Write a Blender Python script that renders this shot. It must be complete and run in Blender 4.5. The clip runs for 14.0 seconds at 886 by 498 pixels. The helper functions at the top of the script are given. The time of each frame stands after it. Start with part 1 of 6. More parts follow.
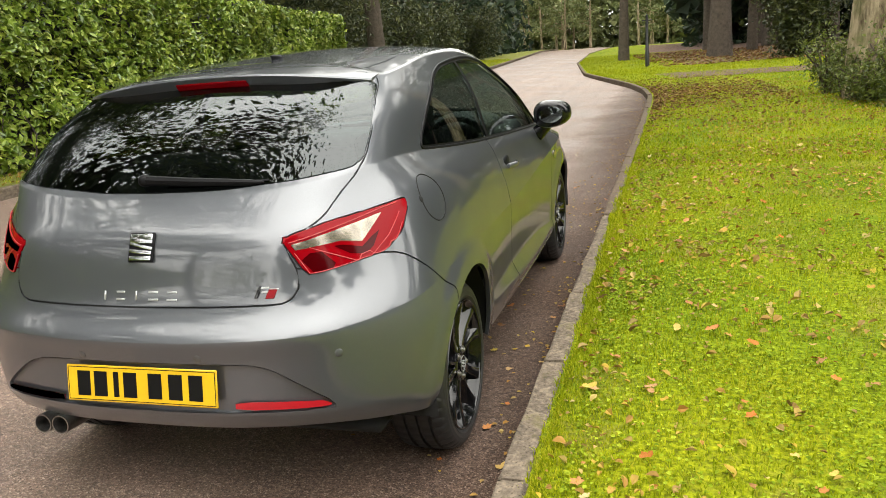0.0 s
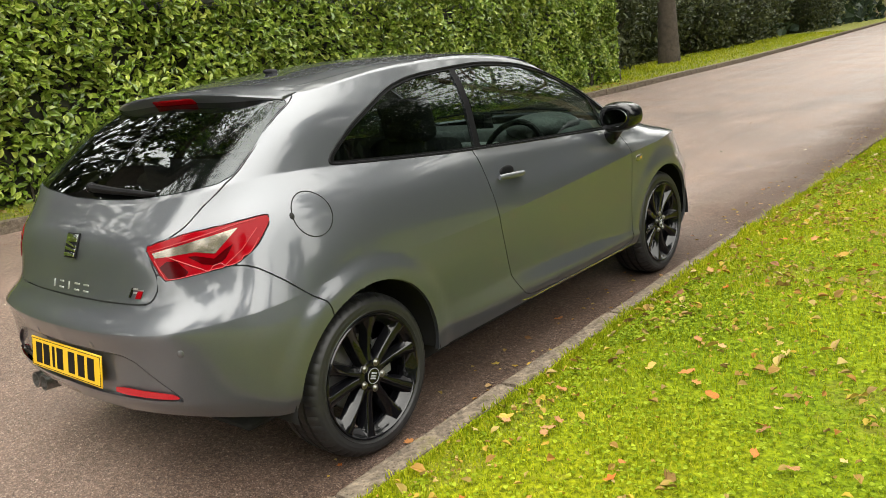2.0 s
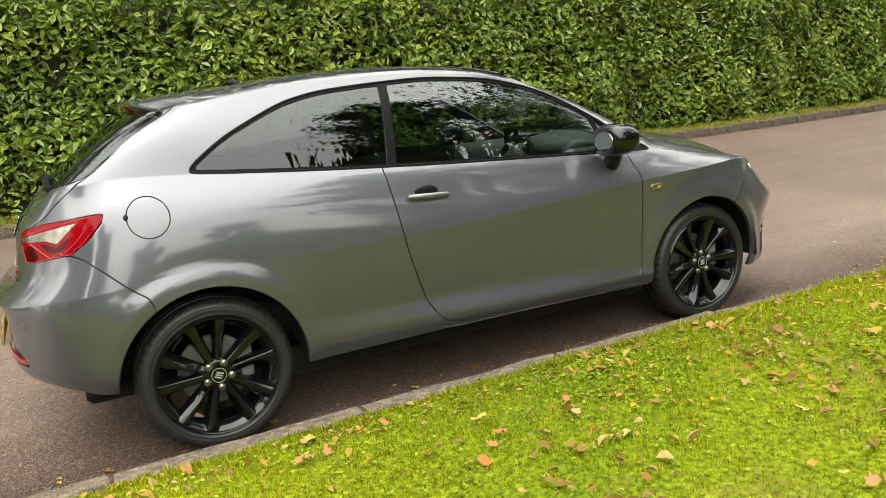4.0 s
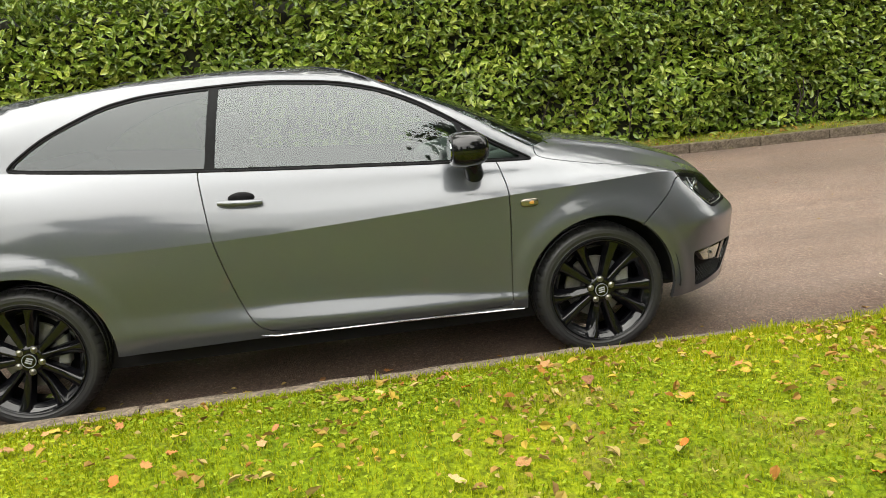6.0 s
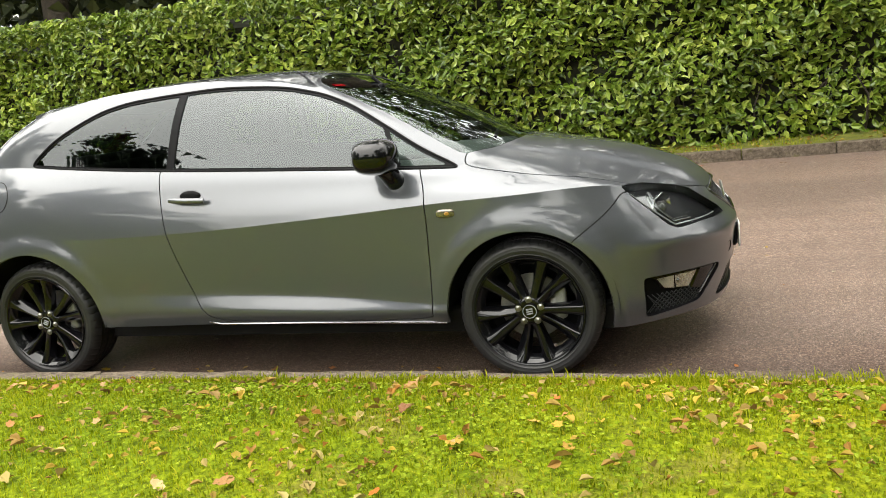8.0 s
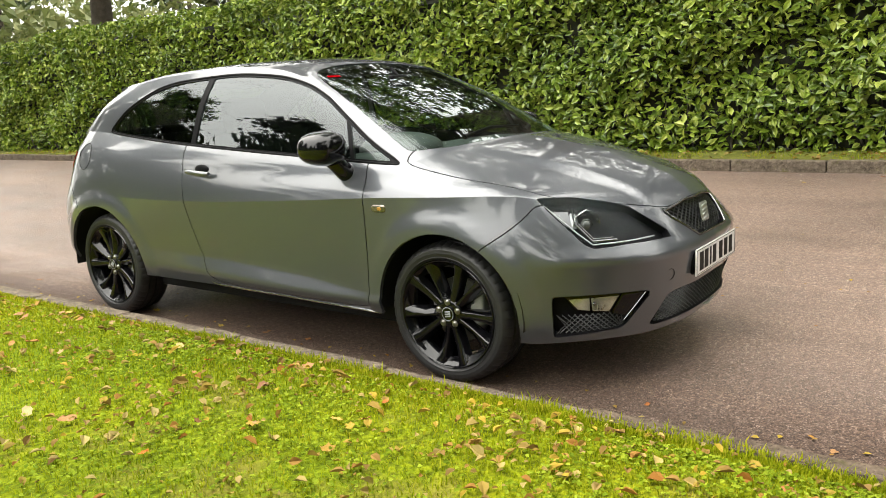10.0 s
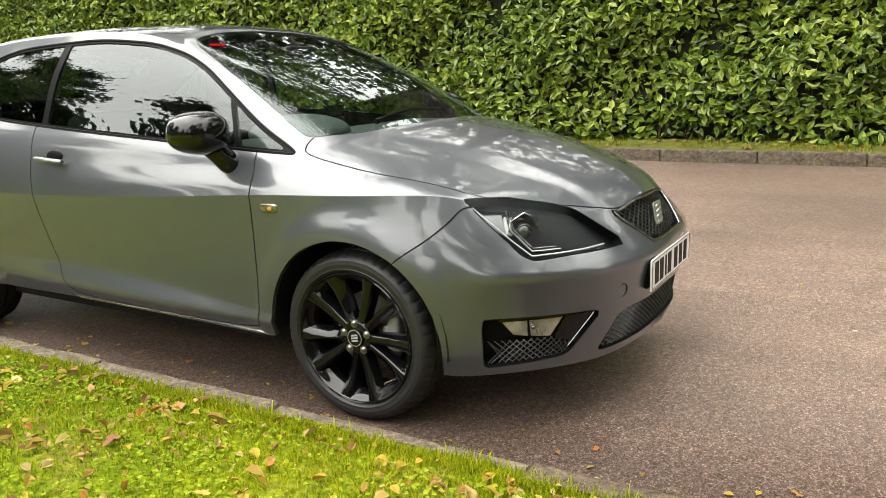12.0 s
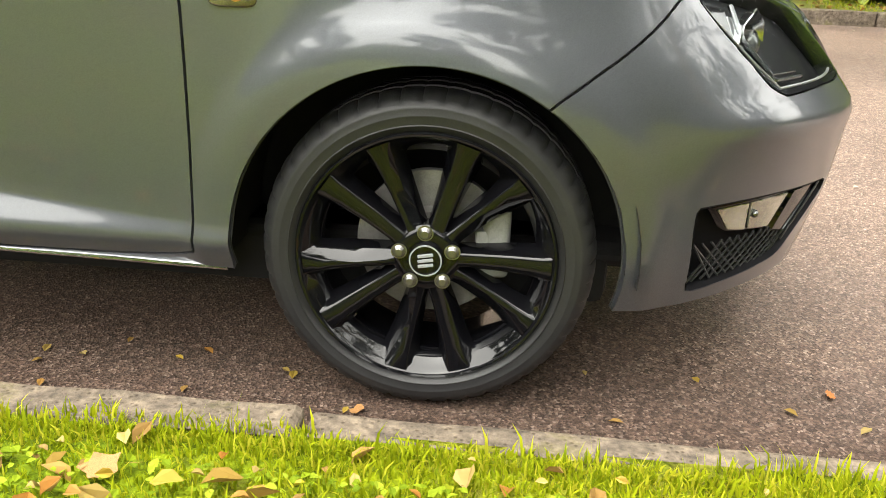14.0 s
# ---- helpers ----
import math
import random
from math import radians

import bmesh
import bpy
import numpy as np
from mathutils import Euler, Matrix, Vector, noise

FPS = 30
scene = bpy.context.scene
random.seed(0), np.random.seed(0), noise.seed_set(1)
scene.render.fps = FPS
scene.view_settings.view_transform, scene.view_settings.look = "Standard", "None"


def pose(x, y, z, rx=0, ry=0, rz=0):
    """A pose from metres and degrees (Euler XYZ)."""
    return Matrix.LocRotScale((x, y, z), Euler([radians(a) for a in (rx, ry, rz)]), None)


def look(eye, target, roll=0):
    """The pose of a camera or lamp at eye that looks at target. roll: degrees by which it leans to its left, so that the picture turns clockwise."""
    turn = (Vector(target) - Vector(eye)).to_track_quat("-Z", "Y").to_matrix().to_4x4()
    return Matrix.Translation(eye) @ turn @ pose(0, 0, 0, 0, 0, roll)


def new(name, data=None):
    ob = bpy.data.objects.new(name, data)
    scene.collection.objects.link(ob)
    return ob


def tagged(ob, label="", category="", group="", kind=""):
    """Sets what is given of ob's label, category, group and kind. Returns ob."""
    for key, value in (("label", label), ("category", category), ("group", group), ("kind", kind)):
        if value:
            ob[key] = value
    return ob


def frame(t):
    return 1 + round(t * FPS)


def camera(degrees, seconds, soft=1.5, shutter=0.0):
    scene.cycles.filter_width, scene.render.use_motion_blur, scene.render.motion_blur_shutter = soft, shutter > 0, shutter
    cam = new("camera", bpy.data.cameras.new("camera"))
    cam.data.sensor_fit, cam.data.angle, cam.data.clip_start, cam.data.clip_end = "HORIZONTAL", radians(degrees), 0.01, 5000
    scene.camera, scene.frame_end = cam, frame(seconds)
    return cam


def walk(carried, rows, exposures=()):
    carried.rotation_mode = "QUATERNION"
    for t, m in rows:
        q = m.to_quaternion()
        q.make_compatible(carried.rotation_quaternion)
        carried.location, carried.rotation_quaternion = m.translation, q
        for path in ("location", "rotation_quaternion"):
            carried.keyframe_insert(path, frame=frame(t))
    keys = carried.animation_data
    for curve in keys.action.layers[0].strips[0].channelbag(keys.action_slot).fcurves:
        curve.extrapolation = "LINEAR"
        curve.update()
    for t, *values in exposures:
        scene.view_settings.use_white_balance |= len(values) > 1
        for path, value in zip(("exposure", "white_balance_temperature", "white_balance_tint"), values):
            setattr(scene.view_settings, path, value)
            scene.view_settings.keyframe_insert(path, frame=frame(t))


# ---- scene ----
cam = camera(58.4, 14.0, soft=0.9)
PATH = [
    (0, (1.529, -2.549, 1.411), (0.96, -0.697, 0.913), -4.6),
    (0.5, (1.836, -2.44, 1.426), (1.092, -0.652, 0.929), -5.1),
    (1, (2.193, -2.348, 1.431), (1.271, -0.643, 0.938), -5.6),
    (1.5, (2.485, -2.123, 1.399), (1.383, -0.526, 0.915), -6.1),
    (2, (2.781, -1.854, 1.407), (1.515, -0.381, 0.931), -6.5),
    (4.5, (3.995, 0.016, 1.273), (2.155, 0.691, 0.878), -5.2),
    (5, (4.135, 0.488, 1.243), (2.247, 1.016, 0.844), -5.2),
    (5.5, (4.17, 0.942, 1.226), (2.252, 1.343, 0.824), -4.7),
    (6, (4.141, 1.376, 1.242), (2.193, 1.604, 0.852), -5.3),
    (6.5, (4.178, 1.826, 1.236), (2.215, 1.817, 0.856), -6.1),
    (7, (4.122, 2.248, 1.202), (2.17, 2.036, 0.822), -6.0),
    (7.5, (4.033, 2.688, 1.201), (2.109, 2.292, 0.825), -5.9),
    (10, (3.352, 4.363, 1.217), (1.776, 3.196, 0.824), -3.1),
    (10.5, (3.231, 4.601, 1.2), (1.709, 3.369, 0.791), -1.4),
    (11, (3.132, 4.623, 1.206), (1.58, 3.428, 0.799), -0.4),
    (11.5, (3.032, 4.406, 1.184), (1.447, 3.26, 0.768), -1.0),
    (12, (2.841, 4.049, 1.182), (1.163, 3.054, 0.742), -1.9),
    (12.5, (2.564, 3.627, 1.146), (0.816, 2.776, 0.676), -1.7),
    (13, (2.341, 3.183, 1.064), (0.526, 2.547, 0.515), -0.8),
    (13.5, (2.132, 2.829, 0.916), (0.291, 2.434, 0.241), 0.1),
    (14, (2.073, 2.603, 0.842), (0.223, 2.454, 0.098), 2.2),
]
walk(cam, [(t, look(eye, target, roll)) for t, eye, target, roll in PATH], exposures=[(0, 1.58), (2.2, 1.57), (5, 1.58), (7.5, 1.61), (10, 1.68), (12, 1.76), (13, 1.97), (14, 2.28)])

# ---- world, sun and exposure ----
world = bpy.data.worlds.new("world")
scene.world = world
world.use_nodes = True
wn, wl = world.node_tree.nodes, world.node_tree.links
sky = wn.new("ShaderNodeTexSky")
sky.sky_type = "NISHITA"
sky.sun_disc = False
sky.sun_elevation, sky.sun_rotation = radians(69), radians(149)
sky.air_density, sky.dust_density, sky.ozone_density = 1.0, 3.0, 1.0
grey = wn.new("ShaderNodeHueSaturation")
grey.inputs["Saturation"].default_value = 0.10
wl.new(sky.outputs[0], grey.inputs["Color"])
cloud = wn.new("ShaderNodeMix")
cloud.data_type = "RGBA"
cloud.inputs[0].default_value = 0.8
dome, height, tone = wn.new("ShaderNodeTexCoord"), wn.new("ShaderNodeSeparateXYZ"), wn.new("ShaderNodeMapRange")
wl.new(dome.outputs["Generated"], height.inputs[0])
wl.new(height.outputs["Z"], tone.inputs["Value"])
tone.inputs["From Min"].default_value, tone.inputs["From Max"].default_value = -0.05, 0.9
tone.inputs["To Min"].default_value, tone.inputs["To Max"].default_value = 5.4, 12.0
wl.new(tone.outputs[0], cloud.inputs[7])
wl.new(grey.outputs[0], cloud.inputs[6])
warm = wn.new("ShaderNodeMix")
warm.data_type, warm.blend_type = "RGBA", "MULTIPLY"
warm.inputs[0].default_value, warm.inputs[7].default_value = 1.0, (1.0, 0.985, 0.915, 1)
wl.new(cloud.outputs[2], warm.inputs[6])
wl.new(warm.outputs[2], wn["Background"].inputs[0])
wn["Background"].inputs[1].default_value = 0.15
sun_data = bpy.data.lights.new("sun", "SUN")
sun_data.energy, sun_data.angle, sun_data.color = 0.75, radians(110), (1.0, 0.955, 0.87)
sun = new("sun", sun_data)
sun.matrix_world = look((3, -5, 15), (0, 0, 0))


# ---- materials ----
def ramp(nt, fac, stops):
    r = nt.nodes.new("ShaderNodeValToRGB")
    nt.links.new(fac, r.inputs[0])
    while len(r.color_ramp.elements) < len(stops):
        r.color_ramp.elements.new(0.5)
    for e, (p, c) in zip(r.color_ramp.elements, stops):
        e.position, e.color = p, (*c, 1)
    return r.outputs[0]


def tex(nt, kind, scale, detail=4.0, coord="Object", rough=0.55):
    c = nt.nodes.new("ShaderNodeTexCoord")
    n = nt.nodes.new({"noise": "ShaderNodeTexNoise", "voronoi": "ShaderNodeTexVoronoi"}[kind])
    n.inputs["Scale"].default_value = scale
    if kind == "noise":
        n.inputs["Detail"].default_value, n.inputs["Roughness"].default_value = detail, rough
    nt.links.new(c.outputs[coord], n.inputs["Vector"])
    return n


def mixed(nt, fac, a, b, how="MIX"):
    m = nt.nodes.new("ShaderNodeMix")
    m.data_type, m.blend_type = "RGBA", how
    for sock, v in ((m.inputs[0], fac), (m.inputs[6], a), (m.inputs[7], b)):
        if isinstance(v, (int, float)):
            sock.default_value = v
        elif isinstance(v, tuple):
            sock.default_value = (*v, 1)
        else:
            nt.links.new(v, sock)
    return m.outputs[2]


def mat(name, color=(0.5, 0.5, 0.5), rough=0.5, metal=0.0, coat=0.0, spec=0.5):
    m = bpy.data.materials.new(name)
    m.use_nodes = True
    b = m.node_tree.nodes["Principled BSDF"]
    b.inputs["Base Color"].default_value = (*color, 1)
    b.inputs["Roughness"].default_value, b.inputs["Metallic"].default_value = rough, metal
    b.inputs["Coat Weight"].default_value, b.inputs["Coat Roughness"].default_value = coat, 0.03
    b.inputs["Specular IOR Level"].default_value = spec
    return m, m.node_tree, b


def bump(nt, b, height, strength, dist):
    n = nt.nodes.new("ShaderNodeBump")
    n.inputs["Strength"].default_value, n.inputs["Distance"].default_value = strength, dist
    nt.links.new(height, n.inputs["Height"])
    nt.links.new(n.outputs[0], b.inputs["Normal"])
    return n


def worn(name, dark, light, rough, scale, metal=0.0, coat=0.0, relief=0.0, dist=0.002, spec=0.5):
    """A surface whose colour wanders between two tones at two scales, with fine relief."""
    m, nt, b = mat(name, light, rough, metal, coat, spec)
    big, fine = tex(nt, "noise", scale), tex(nt, "noise", scale * 14)
    both = mixed(nt, 0.45, big.outputs[0], fine.outputs[0])
    nt.links.new(ramp(nt, both, [(0.3, dark), (0.7, light)]), b.inputs["Base Color"])
    if relief:
        bump(nt, b, fine.outputs[0], relief, dist)
    return m


def paint(name, dark, light):
    m, nt, b = mat(name, light, 0.34, 0.58, 1.0)
    flakes, dirt = tex(nt, "voronoi", 900), tex(nt, "noise", 3.0, 6)
    c = ramp(nt, flakes.outputs["Color"], [(0.0, dark), (1.0, light)])
    nt.links.new(c, b.inputs["Base Color"])
    r = ramp(nt, dirt.outputs[0], [(0.35, (0.33,) * 3), (0.75, (0.38,) * 3)])
    nt.links.new(r, b.inputs["Roughness"])
    b.inputs["Coat Roughness"].default_value, b.inputs["Coat IOR"].default_value = 0.055, 1.70
    return m


def glass(name, tint, mirror=0.10, rise=4.0, rough=0.01):
    """Thin clear glass: seen through, with a reflection that grows towards grazing."""
    m = bpy.data.materials.new(name)
    m.use_nodes = True
    nt = m.node_tree
    nt.nodes.clear()
    out, mix = nt.nodes.new("ShaderNodeOutputMaterial"), nt.nodes.new("ShaderNodeMixShader")
    clear, shine = nt.nodes.new("ShaderNodeBsdfTransparent"), nt.nodes.new("ShaderNodeBsdfGlossy")
    lw, power, gain = nt.nodes.new("ShaderNodeLayerWeight"), nt.nodes.new("ShaderNodeMath"), nt.nodes.new("ShaderNodeMath")
    lw.inputs[0].default_value = 0.5
    power.operation, gain.operation = "POWER", "MULTIPLY_ADD"
    power.inputs[1].default_value = rise
    gain.inputs[1].default_value, gain.inputs[2].default_value = 1 - mirror, mirror
    clear.inputs[0].default_value = (*tint, 1)
    shine.inputs["Roughness"].default_value = rough
    shine.inputs["Color"].default_value = (0.77, 0.81, 0.83, 1)
    nt.links.new(lw.outputs["Facing"], power.inputs[0])
    nt.links.new(power.outputs[0], gain.inputs[0])
    nt.links.new(gain.outputs[0], mix.inputs[0])
    nt.links.new(clear.outputs[0], mix.inputs[1])
    nt.links.new(shine.outputs[0], mix.inputs[2])
    nt.links.new(mix.outputs[0], out.inputs[0])
    return m


PAINT = paint("grey_metallic_paint", (0.082, 0.087, 0.099), (0.110, 0.116, 0.132))
BLACK_GLOSS = mat("gloss_black", (0.004, 0.004, 0.005), 0.08, 0.0, 0.85, 0.12)[0]
BLACK_GLOSS.node_tree.nodes["Principled BSDF"].inputs["Coat IOR"].default_value = 1.47
BLACK_SATIN = worn("satin_black_plastic", (0.004, 0.004, 0.005), (0.009, 0.009, 0.010), 0.45, 40, relief=0.2, dist=0.0004, spec=0.10)
DARK = mat("dark_cavity", (0.006, 0.006, 0.006), 0.9)[0]
# Paler than the cabin trim: sky reflection is put into the colour.
DASH = worn("dashboard_plastic", (0.06, 0.065, 0.065), (0.11, 0.115, 0.115), 0.5, 30)
TRIM = worn("interior_trim", (0.02, 0.02, 0.021), (0.04, 0.04, 0.042), 0.7, 30)
CLOTH = worn("seat_cloth", (0.012, 0.012, 0.013), (0.03, 0.03, 0.032), 0.9, 60, relief=0.4)
LIGHT_TRIM = worn("pale_dash_trim", (0.22, 0.23, 0.23), (0.34, 0.35, 0.35), 0.5, 30)
SATIN_CHROME = mat("satin_chrome", (0.55, 0.56, 0.57), 0.38, 1.0)[0]
LAMP_GREY = mat("lamp_grey", (0.23, 0.23, 0.24), 0.3, 0.5)[0]
DARK_CHROME = mat("dark_chrome", (0.20, 0.205, 0.21), 0.22, 1.0)[0]
CHROME = mat("chrome", (0.75, 0.76, 0.78), 0.12, 1.0)[0]
STEEL = worn("worn_steel", (0.20, 0.19, 0.18), (0.42, 0.41, 0.40), 0.35, 30, metal=1.0)
CAST_IRON = worn("brushed_disc_iron", (0.16, 0.15, 0.14), (0.34, 0.33, 0.31), 0.5, 30, metal=0.6)
CAST_ALLOY = worn("cast_caliper_alloy", (0.17, 0.17, 0.165), (0.32, 0.32, 0.31), 0.5, 30, metal=0.3)
RUBBER = worn("tyre_rubber", (0.009, 0.009, 0.010), (0.021, 0.021, 0.021), 0.48, 18, relief=0.25, dist=0.001)
GLASS = glass("green_tinted_glass", (0.56, 0.66, 0.61), 0.078)
GLASS_SIDE = glass("grey_green_side_glass", (0.35, 0.42, 0.39), 0.104)
GLASS_DARK = glass("privacy_glass", (0.20, 0.24, 0.23), 0.078)
LENS = glass("clear_lens", (0.93, 0.95, 0.95), 0.010, 7.0, 0.012)
MIRROR = mat("mirror_glass", (0.32, 0.34, 0.34), 0.02, 1.0)[0]
RED_LENS = mat("red_lens", (0.20, 0.001, 0.004), 0.07, 0.0, 0.0, 0.14)[0]
RED_DEEP = mat("deep_red_lens", (0.045, 0.0004, 0.0012), 0.08, 0.0, 0.0, 0.16)[0]
CLEAR_LENS = worn("silvery_lens", (0.07, 0.058, 0.042), (0.34, 0.30, 0.24), 0.16, 24, metal=0.7, coat=1.0)
RED_LINE = mat("pale_red_line", (0.36, 0.035, 0.04), 0.2, 0.0, 0.0, 0.3)[0]
CHROME_DULL = mat("lamp_reflector", (0.66, 0.67, 0.67), 0.18, 1.0)[0]
FOG_LENS = worn("fog_lamp_lens", (0.24, 0.24, 0.19), (0.74, 0.73, 0.62), 0.10, 22, metal=0.7, coat=1.0)
REFLECTOR_RED = mat("red_reflector", (0.42, 0.006, 0.014), 0.12, 0.0, 0.6, 0.4)[0]
PROJECTOR = mat("projector_glass", (0.06, 0.065, 0.06), 0.06, 0.5, 0.6)[0]
GRAPHITE = mat("graphite_plastic", (0.028, 0.028, 0.030), 0.30, 0.3, 0.4)[0]
AMBER = mat("amber_lens", (0.50, 0.24, 0.05), 0.15, 0.0, 1.0)[0]
YELLOW_PLATE = worn("yellow_plate", (0.70, 0.42, 0.008), (0.78, 0.49, 0.015), 0.28, 8)
WHITE_PLATE = worn("white_plate", (0.68, 0.68, 0.66), (0.78, 0.78, 0.76), 0.28, 8)
PLATE_INK = mat("plate_ink", (0.006, 0.006, 0.006), 0.5, spec=0.15)[0]


def stone_material(name, dark, light, moss):
    """Old weathered kerb: mottled, pitted, with moss and dirt grown into it."""
    m, nt, b = mat(name, light, 0.92, spec=0.2)
    big, fine, pits, green = tex(nt, "noise", 9, 6), tex(nt, "noise", 38, 5, rough=0.7), tex(nt, "voronoi", 70), tex(nt, "noise", 5.5, 5, rough=0.7)
    mid = tuple(0.5 * (p + q) for p, q in zip(dark, light))
    col = ramp(nt, mixed(nt, 0.55, big.outputs[0], fine.outputs[0]), [(0.34, dark), (0.52, mid), (0.66, light)])
    col = mixed(nt, 1.0, col, ramp(nt, pits.outputs["Distance"], [(0.10, (0.45, 0.42, 0.38)), (0.30, (1.0, 1.0, 1.0))]), "MULTIPLY")
    nt.links.new(mixed(nt, ramp(nt, green.outputs[0], [(0.54, (0.0,) * 3), (0.64, (0.7,) * 3)]), col, moss), b.inputs["Base Color"])
    bump(nt, b, mixed(nt, 0.5, fine.outputs[0], pits.outputs["Distance"]), 1.0, 0.008)
    return m


def bark_material(name, dark, light, moss):
    """Bark in long upright ridges with mossy patches."""
    m, nt, b = mat(name, light, 0.95, spec=0.2)
    c, mp, ridge = nt.nodes.new("ShaderNodeTexCoord"), nt.nodes.new("ShaderNodeMapping"), tex(nt, "noise", 1.0, 6, rough=0.65)
    mp.inputs["Scale"].default_value = (11, 11, 2.2)
    nt.links.new(c.outputs["Object"], mp.inputs["Vector"])
    nt.links.new(mp.outputs[0], ridge.inputs["Vector"])
    patch_n = tex(nt, "noise", 2.2, 4)
    col = ramp(nt, ridge.outputs[0], [(0.36, dark), (0.62, light)])
    nt.links.new(mixed(nt, ramp(nt, patch_n.outputs[0], [(0.48, (0.0,) * 3), (0.66, (0.7,) * 3)]), col, moss), b.inputs["Base Color"])
    bump(nt, b, ridge.outputs[0], 1.0, 0.06)
    return m


DARK_STONE = stone_material("old_kerb_stone", (0.050, 0.038, 0.028), (0.25, 0.205, 0.155), (0.10, 0.095, 0.028))
STONE = stone_material("kerb_stone", (0.040, 0.034, 0.028), (0.262, 0.208, 0.152), (0.100, 0.090, 0.035))
DIRTY_STONE = stone_material("dirty_kerb_stone", (0.040, 0.029, 0.021), (0.185, 0.140, 0.100), (0.095, 0.090, 0.022))
BARK = worn("brown_bark", (0.035, 0.026, 0.019), (0.12, 0.095, 0.07), 0.95, 9, relief=1.0, dist=0.03)
PALE_BARK = bark_material("pale_bark", (0.085, 0.062, 0.040), (0.42, 0.34, 0.23), (0.13, 0.14, 0.05))
SOIL = worn("leaf_litter_soil", (0.045, 0.026, 0.018), (0.15, 0.085, 0.058), 1.0, 4, relief=1.0, dist=0.02)
POST = mat("black_post_paint", (0.012, 0.012, 0.012), 0.4)[0]


def leafage(name, tones, rough=0.35, trans=0.25, spec=0.5):
    """Leaves that differ one from the next."""
    m, nt, b = mat(name, tones[0], rough, spec=spec)
    g = nt.nodes.new("ShaderNodeNewGeometry")
    patch = tex(nt, "noise", 1.1, 3)
    col = ramp(nt, g.outputs["Random Per Island"], [(k / max(1, len(tones) - 1), c) for k, c in enumerate(tones)])
    wide = ramp(nt, patch.outputs[0], [(0.3, (0.72, 0.78, 0.75)), (0.7, (1.12, 1.08, 0.95))])
    both = mixed(nt, 1.0, col, wide, "MULTIPLY")
    nt.links.new(both, b.inputs["Base Color"])
    out = nt.nodes["Material Output"]
    tl, mx = nt.nodes.new("ShaderNodeBsdfTranslucent"), nt.nodes.new("ShaderNodeMixShader")
    nt.links.new(both, tl.inputs[0])
    mx.inputs[0].default_value = trans
    nt.links.new(b.outputs[0], mx.inputs[1])
    nt.links.new(tl.outputs[0], mx.inputs[2])
    nt.links.new(mx.outputs[0], out.inputs[0])
    return m


HEDGE_LEAF = leafage("laurel_leaf", [(0.080, 0.135, 0.016), (0.155, 0.235, 0.026), (0.250, 0.345, 0.042), (0.42, 0.49, 0.10)], 0.24, 0.16, 0.6)
IVY_LEAF = leafage("ivy_leaf", [(0.06, 0.085, 0.018), (0.13, 0.16, 0.03), (0.21, 0.24, 0.05)], 0.4)
BUSH_LEAF = leafage("olive_bush_leaf", [(0.018, 0.027, 0.010), (0.050, 0.062, 0.022), (0.115, 0.125, 0.045)], 0.45)
TREE_LEAF = leafage("tree_leaf", [(0.022, 0.040, 0.012), (0.045, 0.070, 0.018), (0.080, 0.100, 0.025)], 0.5)
PINE_LEAF = leafage("dark_conifer_leaf", [(0.012, 0.026, 0.014), (0.026, 0.046, 0.022), (0.040, 0.066, 0.030)], 0.6)
SHRUB_LEAF = leafage("shrub_leaf", [(0.085, 0.145, 0.020), (0.160, 0.235, 0.035), (0.25, 0.32, 0.06)], 0.5)
PALE_LEAF = leafage("pale_wood_leaf", [(0.09, 0.115, 0.035), (0.15, 0.17, 0.06), (0.20, 0.21, 0.09)], 0.6)
BLADE = leafage("grass_blade", [(0.144, 0.192, 0.007), (0.248, 0.302, 0.008), (0.336, 0.377, 0.011), (0.445, 0.42, 0.040)], 0.7, 0.4, 0.04)
CLOVER = leafage("clover_leaf", [(0.115, 0.170, 0.008), (0.200, 0.270, 0.012), (0.330, 0.400, 0.036)], 0.6, 0.3, 0.06)


def fallen(name, tones):
    m, nt, b = mat(name, tones[0], 0.6, spec=0.15)
    o = nt.nodes.new("ShaderNodeObjectInfo")
    v = tex(nt, "noise", 60, 3)
    col = ramp(nt, o.outputs["Random"], [(k / max(1, len(tones) - 1), c) for k, c in enumerate(tones)])
    nt.links.new(mixed(nt, 1.0, col, ramp(nt, v.outputs[0], [(0.3, (0.6, 0.5, 0.45)), (0.6, (1.1, 1.1, 1.1))]), "MULTIPLY"), b.inputs["Base Color"])
    return m


DRY_LEAF = fallen("dry_leaf", [(0.34, 0.120, 0.020), (0.37, 0.21, 0.08), (0.16, 0.072, 0.034), (0.45, 0.31, 0.04), (0.38, 0.26, 0.12), (0.42, 0.12, 0.015), (0.30, 0.15, 0.06), (0.44, 0.35, 0.17), (0.40, 0.30, 0.05)])
LITTER = leafage("leaf_litter", [(0.27, 0.115, 0.022), (0.33, 0.20, 0.06), (0.20, 0.12, 0.040), (0.42, 0.30, 0.04), (0.29, 0.20, 0.06), (0.42, 0.33, 0.13), (0.24, 0.15, 0.055)], 0.7, 0.1, 0.12)

BROWN_LITTER = leafage("brown_leaf_litter", [(0.16, 0.080, 0.030), (0.22, 0.125, 0.050), (0.10, 0.052, 0.022), (0.26, 0.17, 0.075), (0.19, 0.11, 0.04)], 0.8, 0.1, 0.1)

PALE_SCRAP = leafage("pale_scrap", [(0.55, 0.50, 0.42), (0.66, 0.62, 0.55), (0.45, 0.40, 0.32)], 0.8, 0.1, 0.1)


